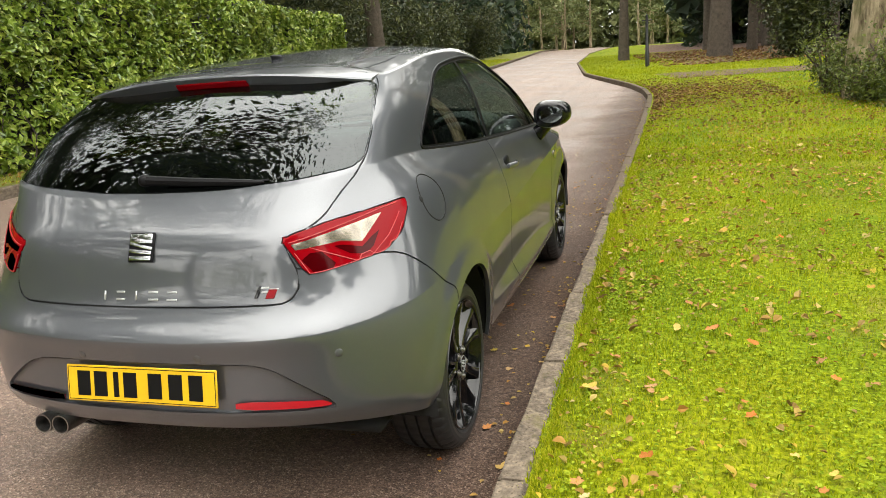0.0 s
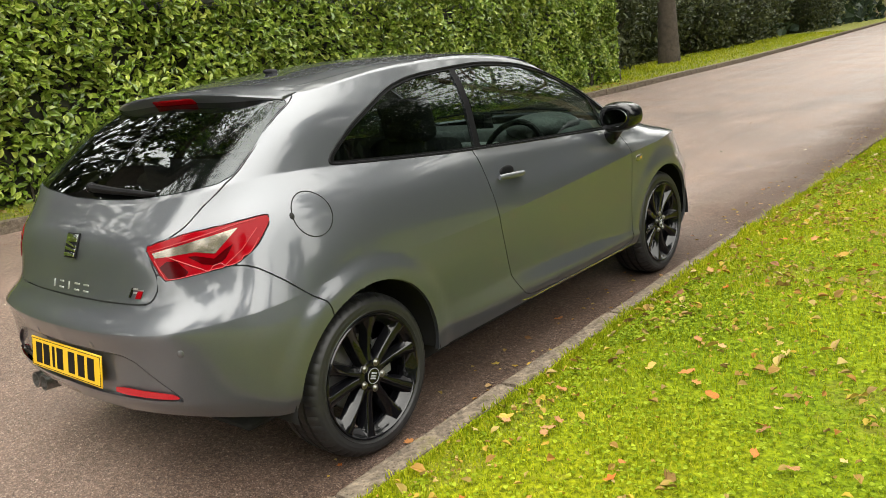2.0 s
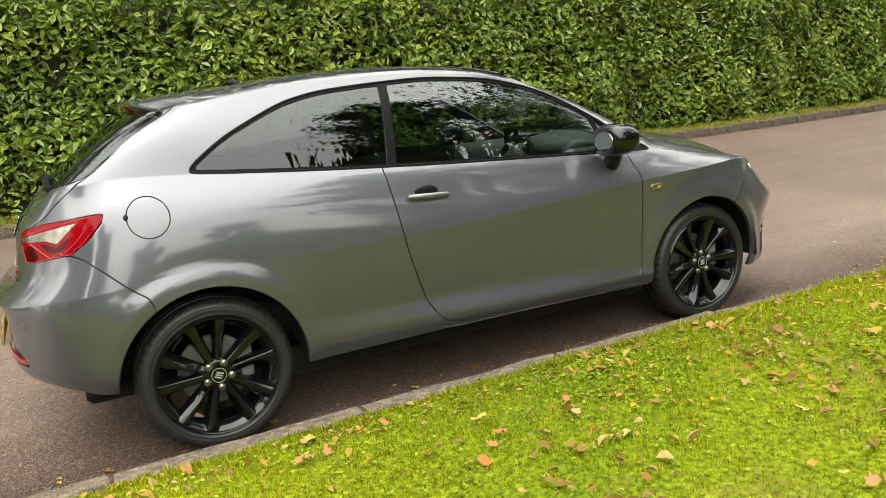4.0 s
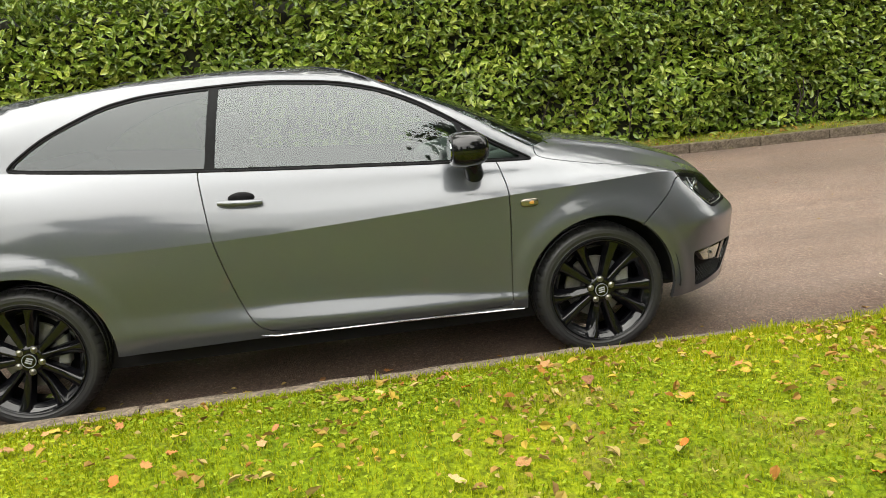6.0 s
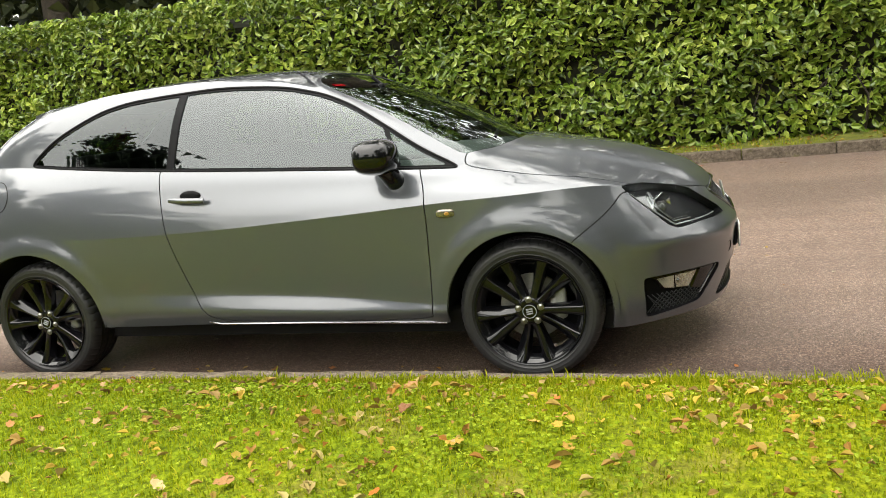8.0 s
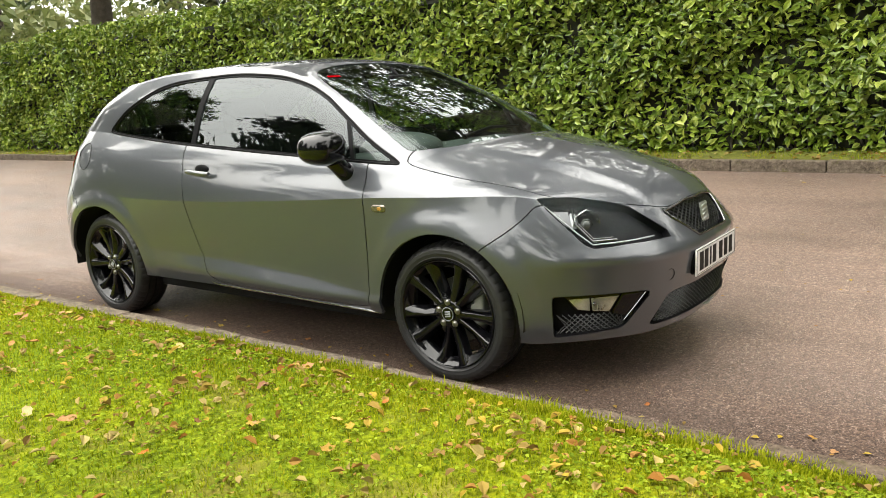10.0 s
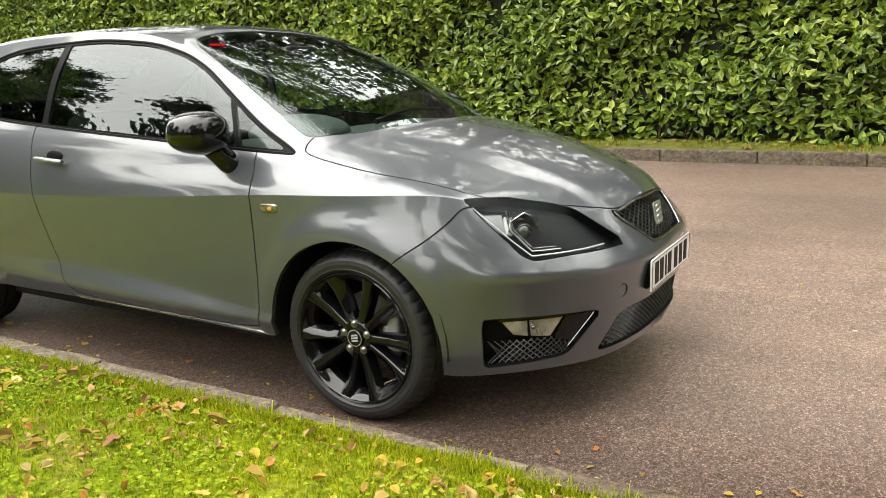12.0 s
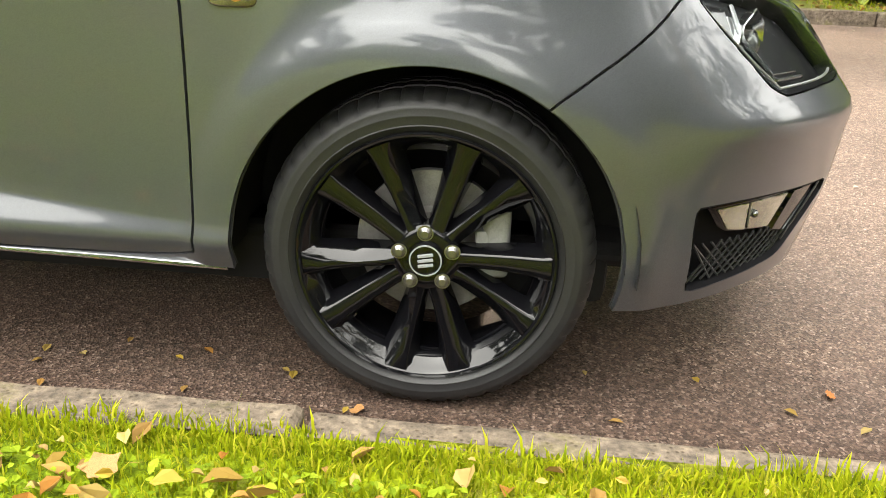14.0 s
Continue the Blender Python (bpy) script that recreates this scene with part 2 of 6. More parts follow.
def tarmac_material():
    m, nt, b = mat("tarmac", (0.07, 0.06, 0.055), 0.72)
    c = nt.nodes.new("ShaderNodeTexCoord")
    stones, grit, wide, streak = tex(nt, "voronoi", 200), tex(nt, "noise", 170, 3), tex(nt, "noise", 0.7, 5), tex(nt, "noise", 1.0, 3)
    mp = nt.nodes.new("ShaderNodeMapping")
    mp.inputs["Scale"].default_value = (3.4, 0.07, 1.0)
    nt.links.new(c.outputs["Object"], mp.inputs["Vector"])
    nt.links.new(mp.outputs[0], streak.inputs["Vector"])
    one = nt.nodes.new("ShaderNodeSeparateColor")
    nt.links.new(stones.outputs["Color"], one.inputs[0])
    base = ramp(nt, one.outputs[0], [(0.0, (0.078, 0.052, 0.042)), (0.42, (0.150, 0.103, 0.082)), (0.78, (0.234, 0.167, 0.134)), (0.93, (0.310, 0.238, 0.198)), (1.0, (0.45, 0.375, 0.325))])
    shade = ramp(nt, wide.outputs[0], [(0.3, (0.78, 0.77, 0.77)), (0.7, (1.2, 1.18, 1.16))])
    lane = ramp(nt, streak.outputs[0], [(0.35, (0.87, 0.87, 0.87)), (0.65, (1.13, 1.12, 1.10))])
    # Dirt washed along the low kerb side, ragged-edged, with the car's shade painted in.
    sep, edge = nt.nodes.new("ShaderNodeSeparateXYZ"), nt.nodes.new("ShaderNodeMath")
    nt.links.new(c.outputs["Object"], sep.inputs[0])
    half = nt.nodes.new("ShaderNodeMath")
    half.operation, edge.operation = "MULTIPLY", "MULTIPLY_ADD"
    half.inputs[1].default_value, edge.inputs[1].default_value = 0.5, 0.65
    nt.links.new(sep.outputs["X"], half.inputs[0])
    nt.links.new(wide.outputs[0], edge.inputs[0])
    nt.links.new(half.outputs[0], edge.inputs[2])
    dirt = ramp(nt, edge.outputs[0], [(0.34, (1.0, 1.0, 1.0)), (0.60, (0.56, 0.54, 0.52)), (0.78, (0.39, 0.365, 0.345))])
    clump = ramp(nt, tex(nt, "noise", 42, 2).outputs[0], [(0.33, (0.74, 0.74, 0.74)), (0.67, (1.26, 1.25, 1.24))])
    base = mixed(nt, 1.0, base, clump, "MULTIPLY")
    whole = mixed(nt, 1.0, mixed(nt, 1.0, base, shade, "MULTIPLY"), lane, "MULTIPLY")
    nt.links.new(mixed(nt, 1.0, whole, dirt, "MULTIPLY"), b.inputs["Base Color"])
    silt = ramp(nt, edge.outputs[0], [(0.36, (0.0,) * 3), (0.80, (1.0,) * 3)])
    nt.links.new(mixed(nt, silt, ramp(nt, wide.outputs[0], [(0.3, (0.36,) * 3), (0.7, (0.56,) * 3)]), (0.80, 0.80, 0.80)), b.inputs["Roughness"])
    nt.links.new(mixed(nt, silt, (0.5, 0.5, 0.5), (0.15, 0.15, 0.15)), b.inputs["Specular IOR Level"])
    bump(nt, b, mixed(nt, 0.5, stones.outputs["Distance"], grit.outputs[0]), 0.9, 0.006)
    return m


def turf_material():
    m, nt, b = mat("turf", (0.12, 0.17, 0.02), 0.9, spec=0.08)
    fine, wide = tex(nt, "noise", 45, 5), tex(nt, "noise", 0.9, 4)
    a = ramp(nt, fine.outputs[0], [(0.36, (0.078, 0.099, 0.0035)), (0.54, (0.172, 0.210, 0.006)), (0.75, (0.286, 0.318, 0.009))])
    w = ramp(nt, wide.outputs[0], [(0.32, (0.58, 0.76, 0.9)), (0.5, (0.93, 0.98, 1.0)), (0.68, (1.22, 1.12, 1.0))])
    thatch = ramp(nt, tex(nt, "noise", 2.6, 6, rough=0.7).outputs[0], [(0.52, (0.0,) * 3), (0.68, (0.75,) * 3)])
    nt.links.new(mixed(nt, thatch, mixed(nt, 1.0, a, w, "MULTIPLY"), (0.205, 0.170, 0.035)), b.inputs["Base Color"])
    bump(nt, b, fine.outputs[0], 1.0, 0.02)
    return m


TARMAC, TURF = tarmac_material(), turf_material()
MOSS = worn("mossy_verge", (0.060, 0.062, 0.006), (0.205, 0.22, 0.014), 0.95, 6, relief=1.0, dist=0.02)


# ---- small builders ----
def mesh_of(name, verts, faces, material, smooth=True):
    me = bpy.data.meshes.new(name)
    me.from_pydata([tuple(v) for v in verts], [], faces)
    me.materials.append(material)
    if smooth:
        me.polygons.foreach_set("use_smooth", [True] * len(me.polygons))
    me.update()
    return me


def empty(name, m=None):
    ob = new(name)
    ob.empty_display_size = 0.2
    if m is not None:
        ob.matrix_world = m
    return ob


def part(name, bm, material, parent=None, label="", smooth=True):
    """Links a bmesh, or a mesh, as one object under a thing or a part."""
    if isinstance(bm, bmesh.types.BMesh):
        me = bpy.data.meshes.new(name)
        bm.to_mesh(me)
        bm.free()
        me.materials.append(material)
        if smooth:
            me.polygons.foreach_set("use_smooth", [True] * len(me.polygons))
            me.set_sharp_from_angle(angle=radians(40))
    else:
        me = bm
    ob = new(name, me)
    if parent is not None:
        ob.parent = parent
    if label:
        ob["label"] = label
    return ob


def box_bm(size, at=(0, 0, 0), bevel=0.0, segs=2, turn=None):
    bm = bmesh.new()
    bmesh.ops.create_cube(bm, size=1.0, matrix=Matrix.Diagonal((*size, 1)))
    if bevel:
        bmesh.ops.bevel(bm, geom=bm.edges[:], offset=bevel, segments=segs, affect="EDGES", profile=0.6)
    bmesh.ops.transform(bm, matrix=Matrix.Translation(at) @ (turn or Matrix()), verts=bm.verts)
    return bm


def lathe_bm(profile, n, axis="x"):
    """Turns a profile of (along, radius) round the x axis."""
    bm = bmesh.new()
    rings = []
    for k in range(n):
        a = 2 * math.pi * k / n
        rings.append([bm.verts.new((u, r * math.cos(a), r * math.sin(a))) for u, r in profile])
    for k in range(n):
        p, q = rings[k], rings[(k + 1) % n]
        for j in range(len(profile) - 1):
            bm.faces.new((p[j], p[j + 1], q[j + 1], q[j]))
    bmesh.ops.remove_doubles(bm, verts=bm.verts, dist=1e-5)
    bmesh.ops.recalc_face_normals(bm, faces=bm.faces)
    return bm


def tube_bm(points, radius, n=8, cap=True):
    """A round bar along points; radius may be one number or one a point."""
    bm = bmesh.new()
    pts = [Vector(p) for p in points]
    rad = [radius] * len(pts) if isinstance(radius, (int, float)) else radius
    rings = []
    up = Vector((0.13, 0.29, 0.95))
    for k, p in enumerate(pts):
        d = (pts[min(k + 1, len(pts) - 1)] - pts[max(k - 1, 0)]).normalized()
        u = d.cross(up if abs(d.dot(up)) < 0.97 else Vector((1, 0, 0))).normalized()
        v = d.cross(u)
        rings.append([bm.verts.new(p + rad[k] * (math.cos(2 * math.pi * j / n) * u + math.sin(2 * math.pi * j / n) * v)) for j in range(n)])
    for a, b in zip(rings, rings[1:]):
        for j in range(n):
            bm.faces.new((a[j], a[(j + 1) % n], b[(j + 1) % n], b[j]))
    if cap:
        bm.faces.new(rings[0][::-1])
        bm.faces.new(rings[-1])
    bmesh.ops.recalc_face_normals(bm, faces=bm.faces)
    return bm


def join_bm(*many):
    out = bmesh.new()
    for bm in many:
        tmp = bpy.data.meshes.new("tmp")
        bm.to_mesh(tmp)
        bm.free()
        out.from_mesh(tmp)
        bpy.data.meshes.remove(tmp)
    return out


def sheet(name, xs, ys, z_of, material, parent=None):
    """A ground sheet over a grid of x and y (y rows may shift x by a curve)."""
    verts, faces = [], []
    for y in ys:
        for x in xs:
            px = x(y) if callable(x) else x
            verts.append((px, y, z_of(px, y)))
    n = len(xs)
    for j in range(len(ys) - 1):
        for i in range(n - 1):
            a = j * n + i
            faces.append((a, a + 1, a + n + 1, a + n))
    ob = new(name, mesh_of(name, verts, faces, material))
    return ob


# ---- the lie of the land ----
def curve1(y, ks):
    return float(np.interp(y, [k[0] for k in ks], [k[1] for k in ks]))


KERB_R = [(-40, 0.998), (12, 0.998), (14, 0.955), (16, 0.77), (18, 0.39), (20, -0.15), (25, -1.5), (35, -2.9), (50, -3.9), (70, -3.9), (120, 3.0)]
KERB_L = [(-40, -5.06), (14, -5.06), (22, -5.3), (30, -5.9), (45, -7.2), (60, -8.6), (75, -8.6), (120, -2.0)]


def kerb_r(y):
    return curve1(y, KERB_R)


def kerb_l(y):
    return curve1(y, KERB_L)


def road_z(x, y):
    t = min(1.0, max(0.0, (-1.0 - x) / 4.06))
    fall = max(0.0, y - 60.0)
    return 0.23 * t * (0.6 + 0.4 * t) * 1.0 - 0.0012 * fall * fall


def lawn_z(x, y):
    d = x - kerb_r(y) - 0.12
    if d < -0.065:
        return road_z(x, y) - 0.03
    t = min(1.0, max(0.0, d / 0.35))
    fall = max(0.0, y - 60.0)
    return 0.105 + 0.050 * t * t * (3 - 2 * t) + 0.012 * math.sin(0.9 * x + 0.4) * math.sin(0.7 * y) - 0.0012 * fall * fall


def verge_z(x, y):
    d = kerb_l(y) - 0.12 - x
    if d < -0.065:
        return road_z(x, y) - 0.03
    fall = max(0.0, y - 60.0)
    return 0.33 + 0.05 * min(1.0, max(0.0, d / 0.6)) - 0.0012 * fall * fall


ys_road = [-300, -120, -60] + list(np.arange(-40, 20, 0.5)) + list(np.arange(20, 75, 1.5)) + [80, 90, 105, 120]
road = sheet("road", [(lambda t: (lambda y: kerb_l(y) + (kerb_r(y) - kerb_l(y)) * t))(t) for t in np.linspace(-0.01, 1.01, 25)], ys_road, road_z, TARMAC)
tagged(road, "brown-grey worn tarmac driveway lane with pale grit", "road", kind="structure")
lawn = sheet("ground_lawn", [(lambda d: (lambda y: kerb_r(y) + d))(d) for d in [-0.05, 0.053, 0.06, 0.12, 0.2, 0.3, 0.4, 0.5, 0.7] + list(np.arange(1, 12, 0.5)) + [14, 18, 25, 40, 80, 300]], ys_road, lawn_z, TURF)
tagged(lawn, "bright green mown lawn with clover and fallen leaves", "lawn", kind="structure")
verge = sheet("ground_verge", [(lambda d: (lambda y: kerb_l(y) - d))(d) for d in [300, 80, 40, 20, 12, 8, 5, 3, 2, 1, 0.7, 0.5, 0.3, 0.12, 0.06, 0.053, -0.05]], ys_road, verge_z, MOSS)
tagged(verge, "narrow mossy grass verge below the laurel hedge", "verge", kind="structure")


# ---- the car's body: profile lines from the rear middle round the right side to the front middle ----
SILL = [(0, -.69, .36), (.30, -.68, .363), (.54, -.625, .365), (.70, -.49, .335), (.775, -.36, .315), (.79, 0, .29), (.785, .42, .268), (.80, 1.0, .275), (.80, 1.6, .27), (.785, 2.1, .262), (.785, 2.45, .25), (.758, 2.80, .218), (.69, 2.99, .225), (.48, 3.19, .23), (.25, 3.27, .235), (0, 3.285, .235)]
ROCKER = [(0, -.712, .40), (.30, -.70, .40), (.56, -.64, .40), (.715, -.50, .375), (.80, -.36, .37), (.81, 0, .36), (.80, .42, .36), (.820, 1.0, .350), (.822, 1.6, .330), (.808, 2.1, .319), (.805, 2.45, .325), (.785, 2.79, .30), (.705, 2.985, .30), (.495, 3.20, .30), (.26, 3.285, .30), (0, 3.305, .30)]
LOWER = [(0, -0.722, 0.44), (0.3, -0.708, 0.44), (0.57, -0.645, 0.44), (0.73, -0.5, 0.44), (0.81, -0.36, 0.44), (0.82, 0, 0.44), (0.806, 0.42, 0.435), (0.796, 1, 0.424), (0.796, 1.6, 0.396), (0.801, 2.1, 0.352), (0.815, 2.45, 0.4), (0.8, 2.76, 0.4), (0.718, 2.965, 0.425), (0.508, 3.222, 0.43), (0.266, 3.303, 0.435), (0, 3.316, 0.435)]
FLANK = [(0, -0.715, 0.57), (0.3, -0.7, 0.575), (0.57, -0.65, 0.585), (0.745, -0.5, 0.59), (0.82, -0.34, 0.6), (0.838, 0, 0.62), (0.822, 0.42, 0.58), (0.811, 1, 0.57), (0.81, 1.6, 0.57), (0.812, 2.1, 0.57), (0.828, 2.45, 0.6), (0.806, 2.72, 0.6), (0.722, 2.985, 0.572), (0.52, 3.212, 0.568), (0.268, 3.303, 0.566), (0, 3.318, 0.566)]
CREASE = [(0, -0.735, 0.645), (0.3, -0.72, 0.648), (0.57, -0.66, 0.66), (0.735, -0.49, 0.68), (0.806, -0.33, 0.7), (0.828, 0, 0.73), (0.826, 0.42, 0.715), (0.824, 1, 0.722), (0.823, 1.6, 0.75), (0.822, 2.1, 0.78), (0.812, 2.45, 0.794), (0.742, 2.785, 0.8), (0.655, 2.93, 0.768), (0.47, 3.095, 0.733), (0.255, 3.205, 0.7), (0, 3.235, 0.712)]
LEDGE = [(0, -0.655, 0.715), (0.3, -0.645, 0.718), (0.53, -0.6, 0.735), (0.705, -0.45, 0.79), (0.782, -0.31, 0.81), (0.818, 0, 0.83), (0.815, 0.42, 0.81), (0.812, 1, 0.795), (0.808, 1.6, 0.805), (0.802, 2.1, 0.818), (0.792, 2.42, 0.822), (0.712, 2.7, 0.828), (0.612, 2.855, 0.803), (0.445, 3.03, 0.775), (0.245, 3.145, 0.755), (0, 3.178, 0.765)]
SHOULDER = [(0, -0.612, 0.89), (0.3, -0.603, 0.893), (0.49, -0.572, 0.905), (0.665, -0.42, 0.935), (0.742, -0.29, 0.957), (0.785, 0, 0.955), (0.792, 0.42, 0.917), (0.785, 1, 0.882), (0.778, 1.6, 0.867), (0.77, 2.1, 0.862), (0.76, 2.38, 0.85), (0.685, 2.61, 0.852), (0.582, 2.76, 0.833), (0.425, 2.93, 0.815), (0.235, 3.04, 0.808), (0, 3.07, 0.818)]
HAUNCH = [(0, -0.557, 0.965), (0.3, -0.545, 0.968), (0.525, -0.5, 0.985), (0.655, -0.365, 1.015), (0.708, -0.24, 1.03), (0.735, 0, 1.025), (0.762, 0.42, 0.985), (0.764, 1, 0.945), (0.76, 1.6, 0.915), (0.752, 2.1, 0.893), (0.73, 2.3, 0.89), (0.655, 2.47, 0.893), (0.55, 2.58, 0.893), (0.395, 2.7, 0.893), (0.215, 2.78, 0.898), (0, 2.8, 0.906)]
BELT = [(0, -.495, 1.03), (.30, -.48, 1.035), (.565, -.43, 1.07), (.645, -.31, 1.085), (.672, -.19, 1.088), (.690, 0, 1.075), (.727, .42, 1.038), (.738, 1.0, .988), (.738, 1.6, .950), (.728, 2.1, .918), (.700, 2.22, .925), (.63, 2.29, .945), (.52, 2.33, .96), (.36, 2.36, .972), (.18, 2.38, .98), (0, 2.385, .982)]
RAIL = [(0, -.03, 1.372), (.28, -.02, 1.364), (.50, .0, 1.345), (.558, .05, 1.335), (.575, .11, 1.338), (.582, .22, 1.352), (.578, .50, 1.382), (.562, .95, 1.392), (.552, 1.32, 1.362), (.560, 1.52, 1.318), (.525, 1.50, 1.343), (.46, 1.475, 1.362), (.36, 1.45, 1.378), (.25, 1.435, 1.388), (.12, 1.425, 1.394), (0, 1.42, 1.396)]
AXLE_R, AXLE_F, HUB_Z, ARCH_R, ARCH_F = 0.0, 2.469, 0.30, 0.358, 0.345


def cat(P, per):
    """Catmull-Rom through the rows of P along axis 0, per steps a span."""
    P = np.asarray(P, float)
    ext = np.concatenate([[2 * P[0] - P[1]], P, [2 * P[-1] - P[-2]]])
    out = []
    for k in range(len(P) - 1):
        a, b, c, d = ext[k : k + 4]
        for t in np.arange(per) / per:
            out.append(0.5 * (2 * b + (c - a) * t + (2 * a - 5 * b + 4 * c - d) * t * t + (3 * b - a - 3 * c + d) * t**3))
    out.append(P[-1])
    return np.array(out)


def sstep(a, b, x):
    t = np.clip((x - a) / (b - a), 0, 1)
    return t * t * (3 - 2 * t)


def body_grid():
    lines = [np.array(l, float) for l in (SILL, ROCKER, LOWER, FLANK, CREASE, LEDGE, SHOULDER, HAUNCH, BELT, RAIL)]
    belt, rail = lines[8], lines[9]
    side = np.array([0.0, 0.0, 0.2, 0.6, 1, 1, 1, 1, 1, 1, 0.8, 0.5, 0.3, 0.1, 0, 0])
    bulge = np.stack([0.020 * side, np.zeros(16), 0.014 + 0 * side], 1)
    bulge[:4, 1], bulge[10:, 1] = -0.018, 0.022
    waist = 0.5 * (belt + rail) + bulge
    # Front and rear middle lines are symmetric: the neighbour across is the mirror image.
    per = 18
    L = []
    for l in lines[:9] + [waist, rail]:
        full = np.concatenate([l[2:0:-1] * (-1, 1, 1), l, l[-2:-4:-1] * (-1, 1, 1)])
        c = cat(full, per)
        L.append(c[2 * per : 2 * per + 15 * per + 1])
    L = np.array(L)
    low, mid, top = cat(L[0:5], 7), cat(L[4:9], 7), cat(L[8:11], 12)
    # The door's lower ledge is a flat facet with clean edges.
    ledge_w = (sstep(0.55, 0.90, L[2][:, 1]) * (1 - sstep(2.02, 2.25, L[2][:, 1])) * (L[2][:, 0] > 0.75))[None, :, None]
    for k in (7, 14):
        steps = np.linspace(0, 1, 8)[:, None, None]
        straight = L[k // 7] + (L[k // 7 + 1] - L[k // 7]) * steps
        low[k : k + 8] += (straight - low[k : k + 8]) * ledge_w
    # The roof closes on a spine along the middle.
    edge = L[10]
    sy = np.clip(edge[:, 1], 0.30, 1.10)
    spine = np.stack([0 * sy, sy, 1.432 - 0.028 * ((sy - 0.85) / 0.5) ** 2], 1)
    roof = []
    for t in np.linspace(0, 1, 14):
        p = edge + (spine - edge) * t
        p[:, 2] = edge[:, 2] + (spine[:, 2] - edge[:, 2]) * (1 - (1 - t) ** 2.2)
        roof.append(p)
    # The waist crease is pressed sharp: a close row on either side of it.
    low = np.concatenate([low[:-1], [0.1 * low[-2] + 0.9 * low[-1]]])
    mid = np.concatenate([mid[:1], [0.9 * mid[0] + 0.1 * mid[1]], mid[1:-1]])
    G = np.concatenate([low, mid, top[:-1], np.array(roof)])
    plain = G.copy()
    # Flares round the wheel openings, and the bonnet's raised middle.
    x, y, z = G[..., 0], G[..., 1], G[..., 2]
    for ax, r in ((AXLE_R, ARCH_R), (AXLE_F, ARCH_F)):
        d = np.hypot(y - ax, z - HUB_Z) - r
        G[..., 0] += np.where((x > 0.6) & (z < 0.95), 0.011 * (1 - sstep(0.038, 0.105, d)), 0)
    nose = 0.010 * np.exp(-(((z - 0.556) / 0.030) ** 2)) * sstep(2.86, 3.02, y)
    G[..., 1] += nose
    G[..., 0] += nose * np.clip(x / 0.7, 0, 1)
    on = (y > 2.25) & (z > 0.69) & (x < 0.62)
    ridge = 0.30 + 0.16 * np.clip((3.2 - y) / 0.9, 0, 1)
    G[..., 2] += np.where(on, 0.012 * (1 - sstep(ridge - 0.03, ridge + 0.05, x)) * sstep(2.30, 2.45, y) * (1 - sstep(3.10, 3.22, y)), 0)
    return plain, G


CREASE_ROW = 29


def skin_normals(G):
    """Outward unit normals of a grid of the skin, worked out apart below and above the waist crease."""
    k = CREASE_ROW
    below, above = np.gradient(G[: k + 1], axis=0), np.gradient(G[k:], axis=0)
    dv = np.gradient(G, axis=1)
    halves = [np.cross(dv[: k + 1], below), np.cross(dv[k:], above)]
    for h in range(2):
        ln = np.linalg.norm(halves[h], axis=-1, keepdims=True)
        # Where the grid closes on the spine, the normal points up.
        halves[h] = np.where(ln > 1e-9, halves[h] / np.maximum(ln, 1e-12), np.array([0, 0, 1.0]))
    N = np.concatenate([halves[0][:-1], [halves[0][-1] + halves[1][0]], halves[1][1:]])
    N /= np.linalg.norm(N, axis=-1, keepdims=True)
    N[-1] = (0, 0, 1)
    flip = (N[..., 0] * (G[..., 0]) + N[..., 1] * (G[..., 1] - 1.2) + N[..., 2] * (G[..., 2] - 0.6)) < 0
    return np.where(flip[..., None], -N, N)


def faired(N, along):
    """Pressed sheet is fair: normals evened out along the body, and across it between the creases.
    The waist crease is sharp on the flanks and rolls over softly round the bumpers."""
    def blur(A, sigma, axis):
        r = int(3 * sigma)
        w = np.exp(-0.5 * (np.arange(-r, r + 1) / sigma) ** 2)
        w /= w.sum()
        pad = [(0, 0)] * A.ndim
        pad[axis] = (r, r)
        B = np.pad(A, pad, mode="reflect" if A.shape[axis] > r else "edge")
        return sum(w[k] * np.take(B, np.arange(k, k + A.shape[axis]), axis) for k in range(2 * r + 1))

    flat = np.stack([blur(N[..., 0] * 1.0, 7, 1), blur(N[..., 1], 7, 1), blur(N[..., 2], 7, 1)], -1)
    out = flat.copy()
    out[:29] = flat[:29] = blur(N[:29], 13, 1)
    for a, b, sg in ((0, 29, 0.6), (30, 58, 2.0), (58, 82, 3.0), (82, len(N), 2.0)):
        out[a:b] = blur(flat[a:b], sg, 0)
    rolled = blur(flat, 2.8, 0)
    soft = (1 - sstep(-0.55, -0.30, along) * (1 - sstep(2.75, 2.95, along)))[None, :, None]
    near = np.exp(-(((np.arange(len(N)) - CREASE_ROW) / 9.0) ** 4))[:, None, None]
    out = out + (rolled - out) * soft * near
    return out / np.linalg.norm(out, axis=-1, keepdims=True)


def smooth_poly(pts, rounds=2, cut=0.2):
    p = np.array(pts, float)
    for _ in range(rounds):
        q = np.roll(p, -1, 0)
        p = np.stack([(1 - cut) * p + cut * q, cut * p + (1 - cut) * q], 1).reshape(-1, 2)
    return p


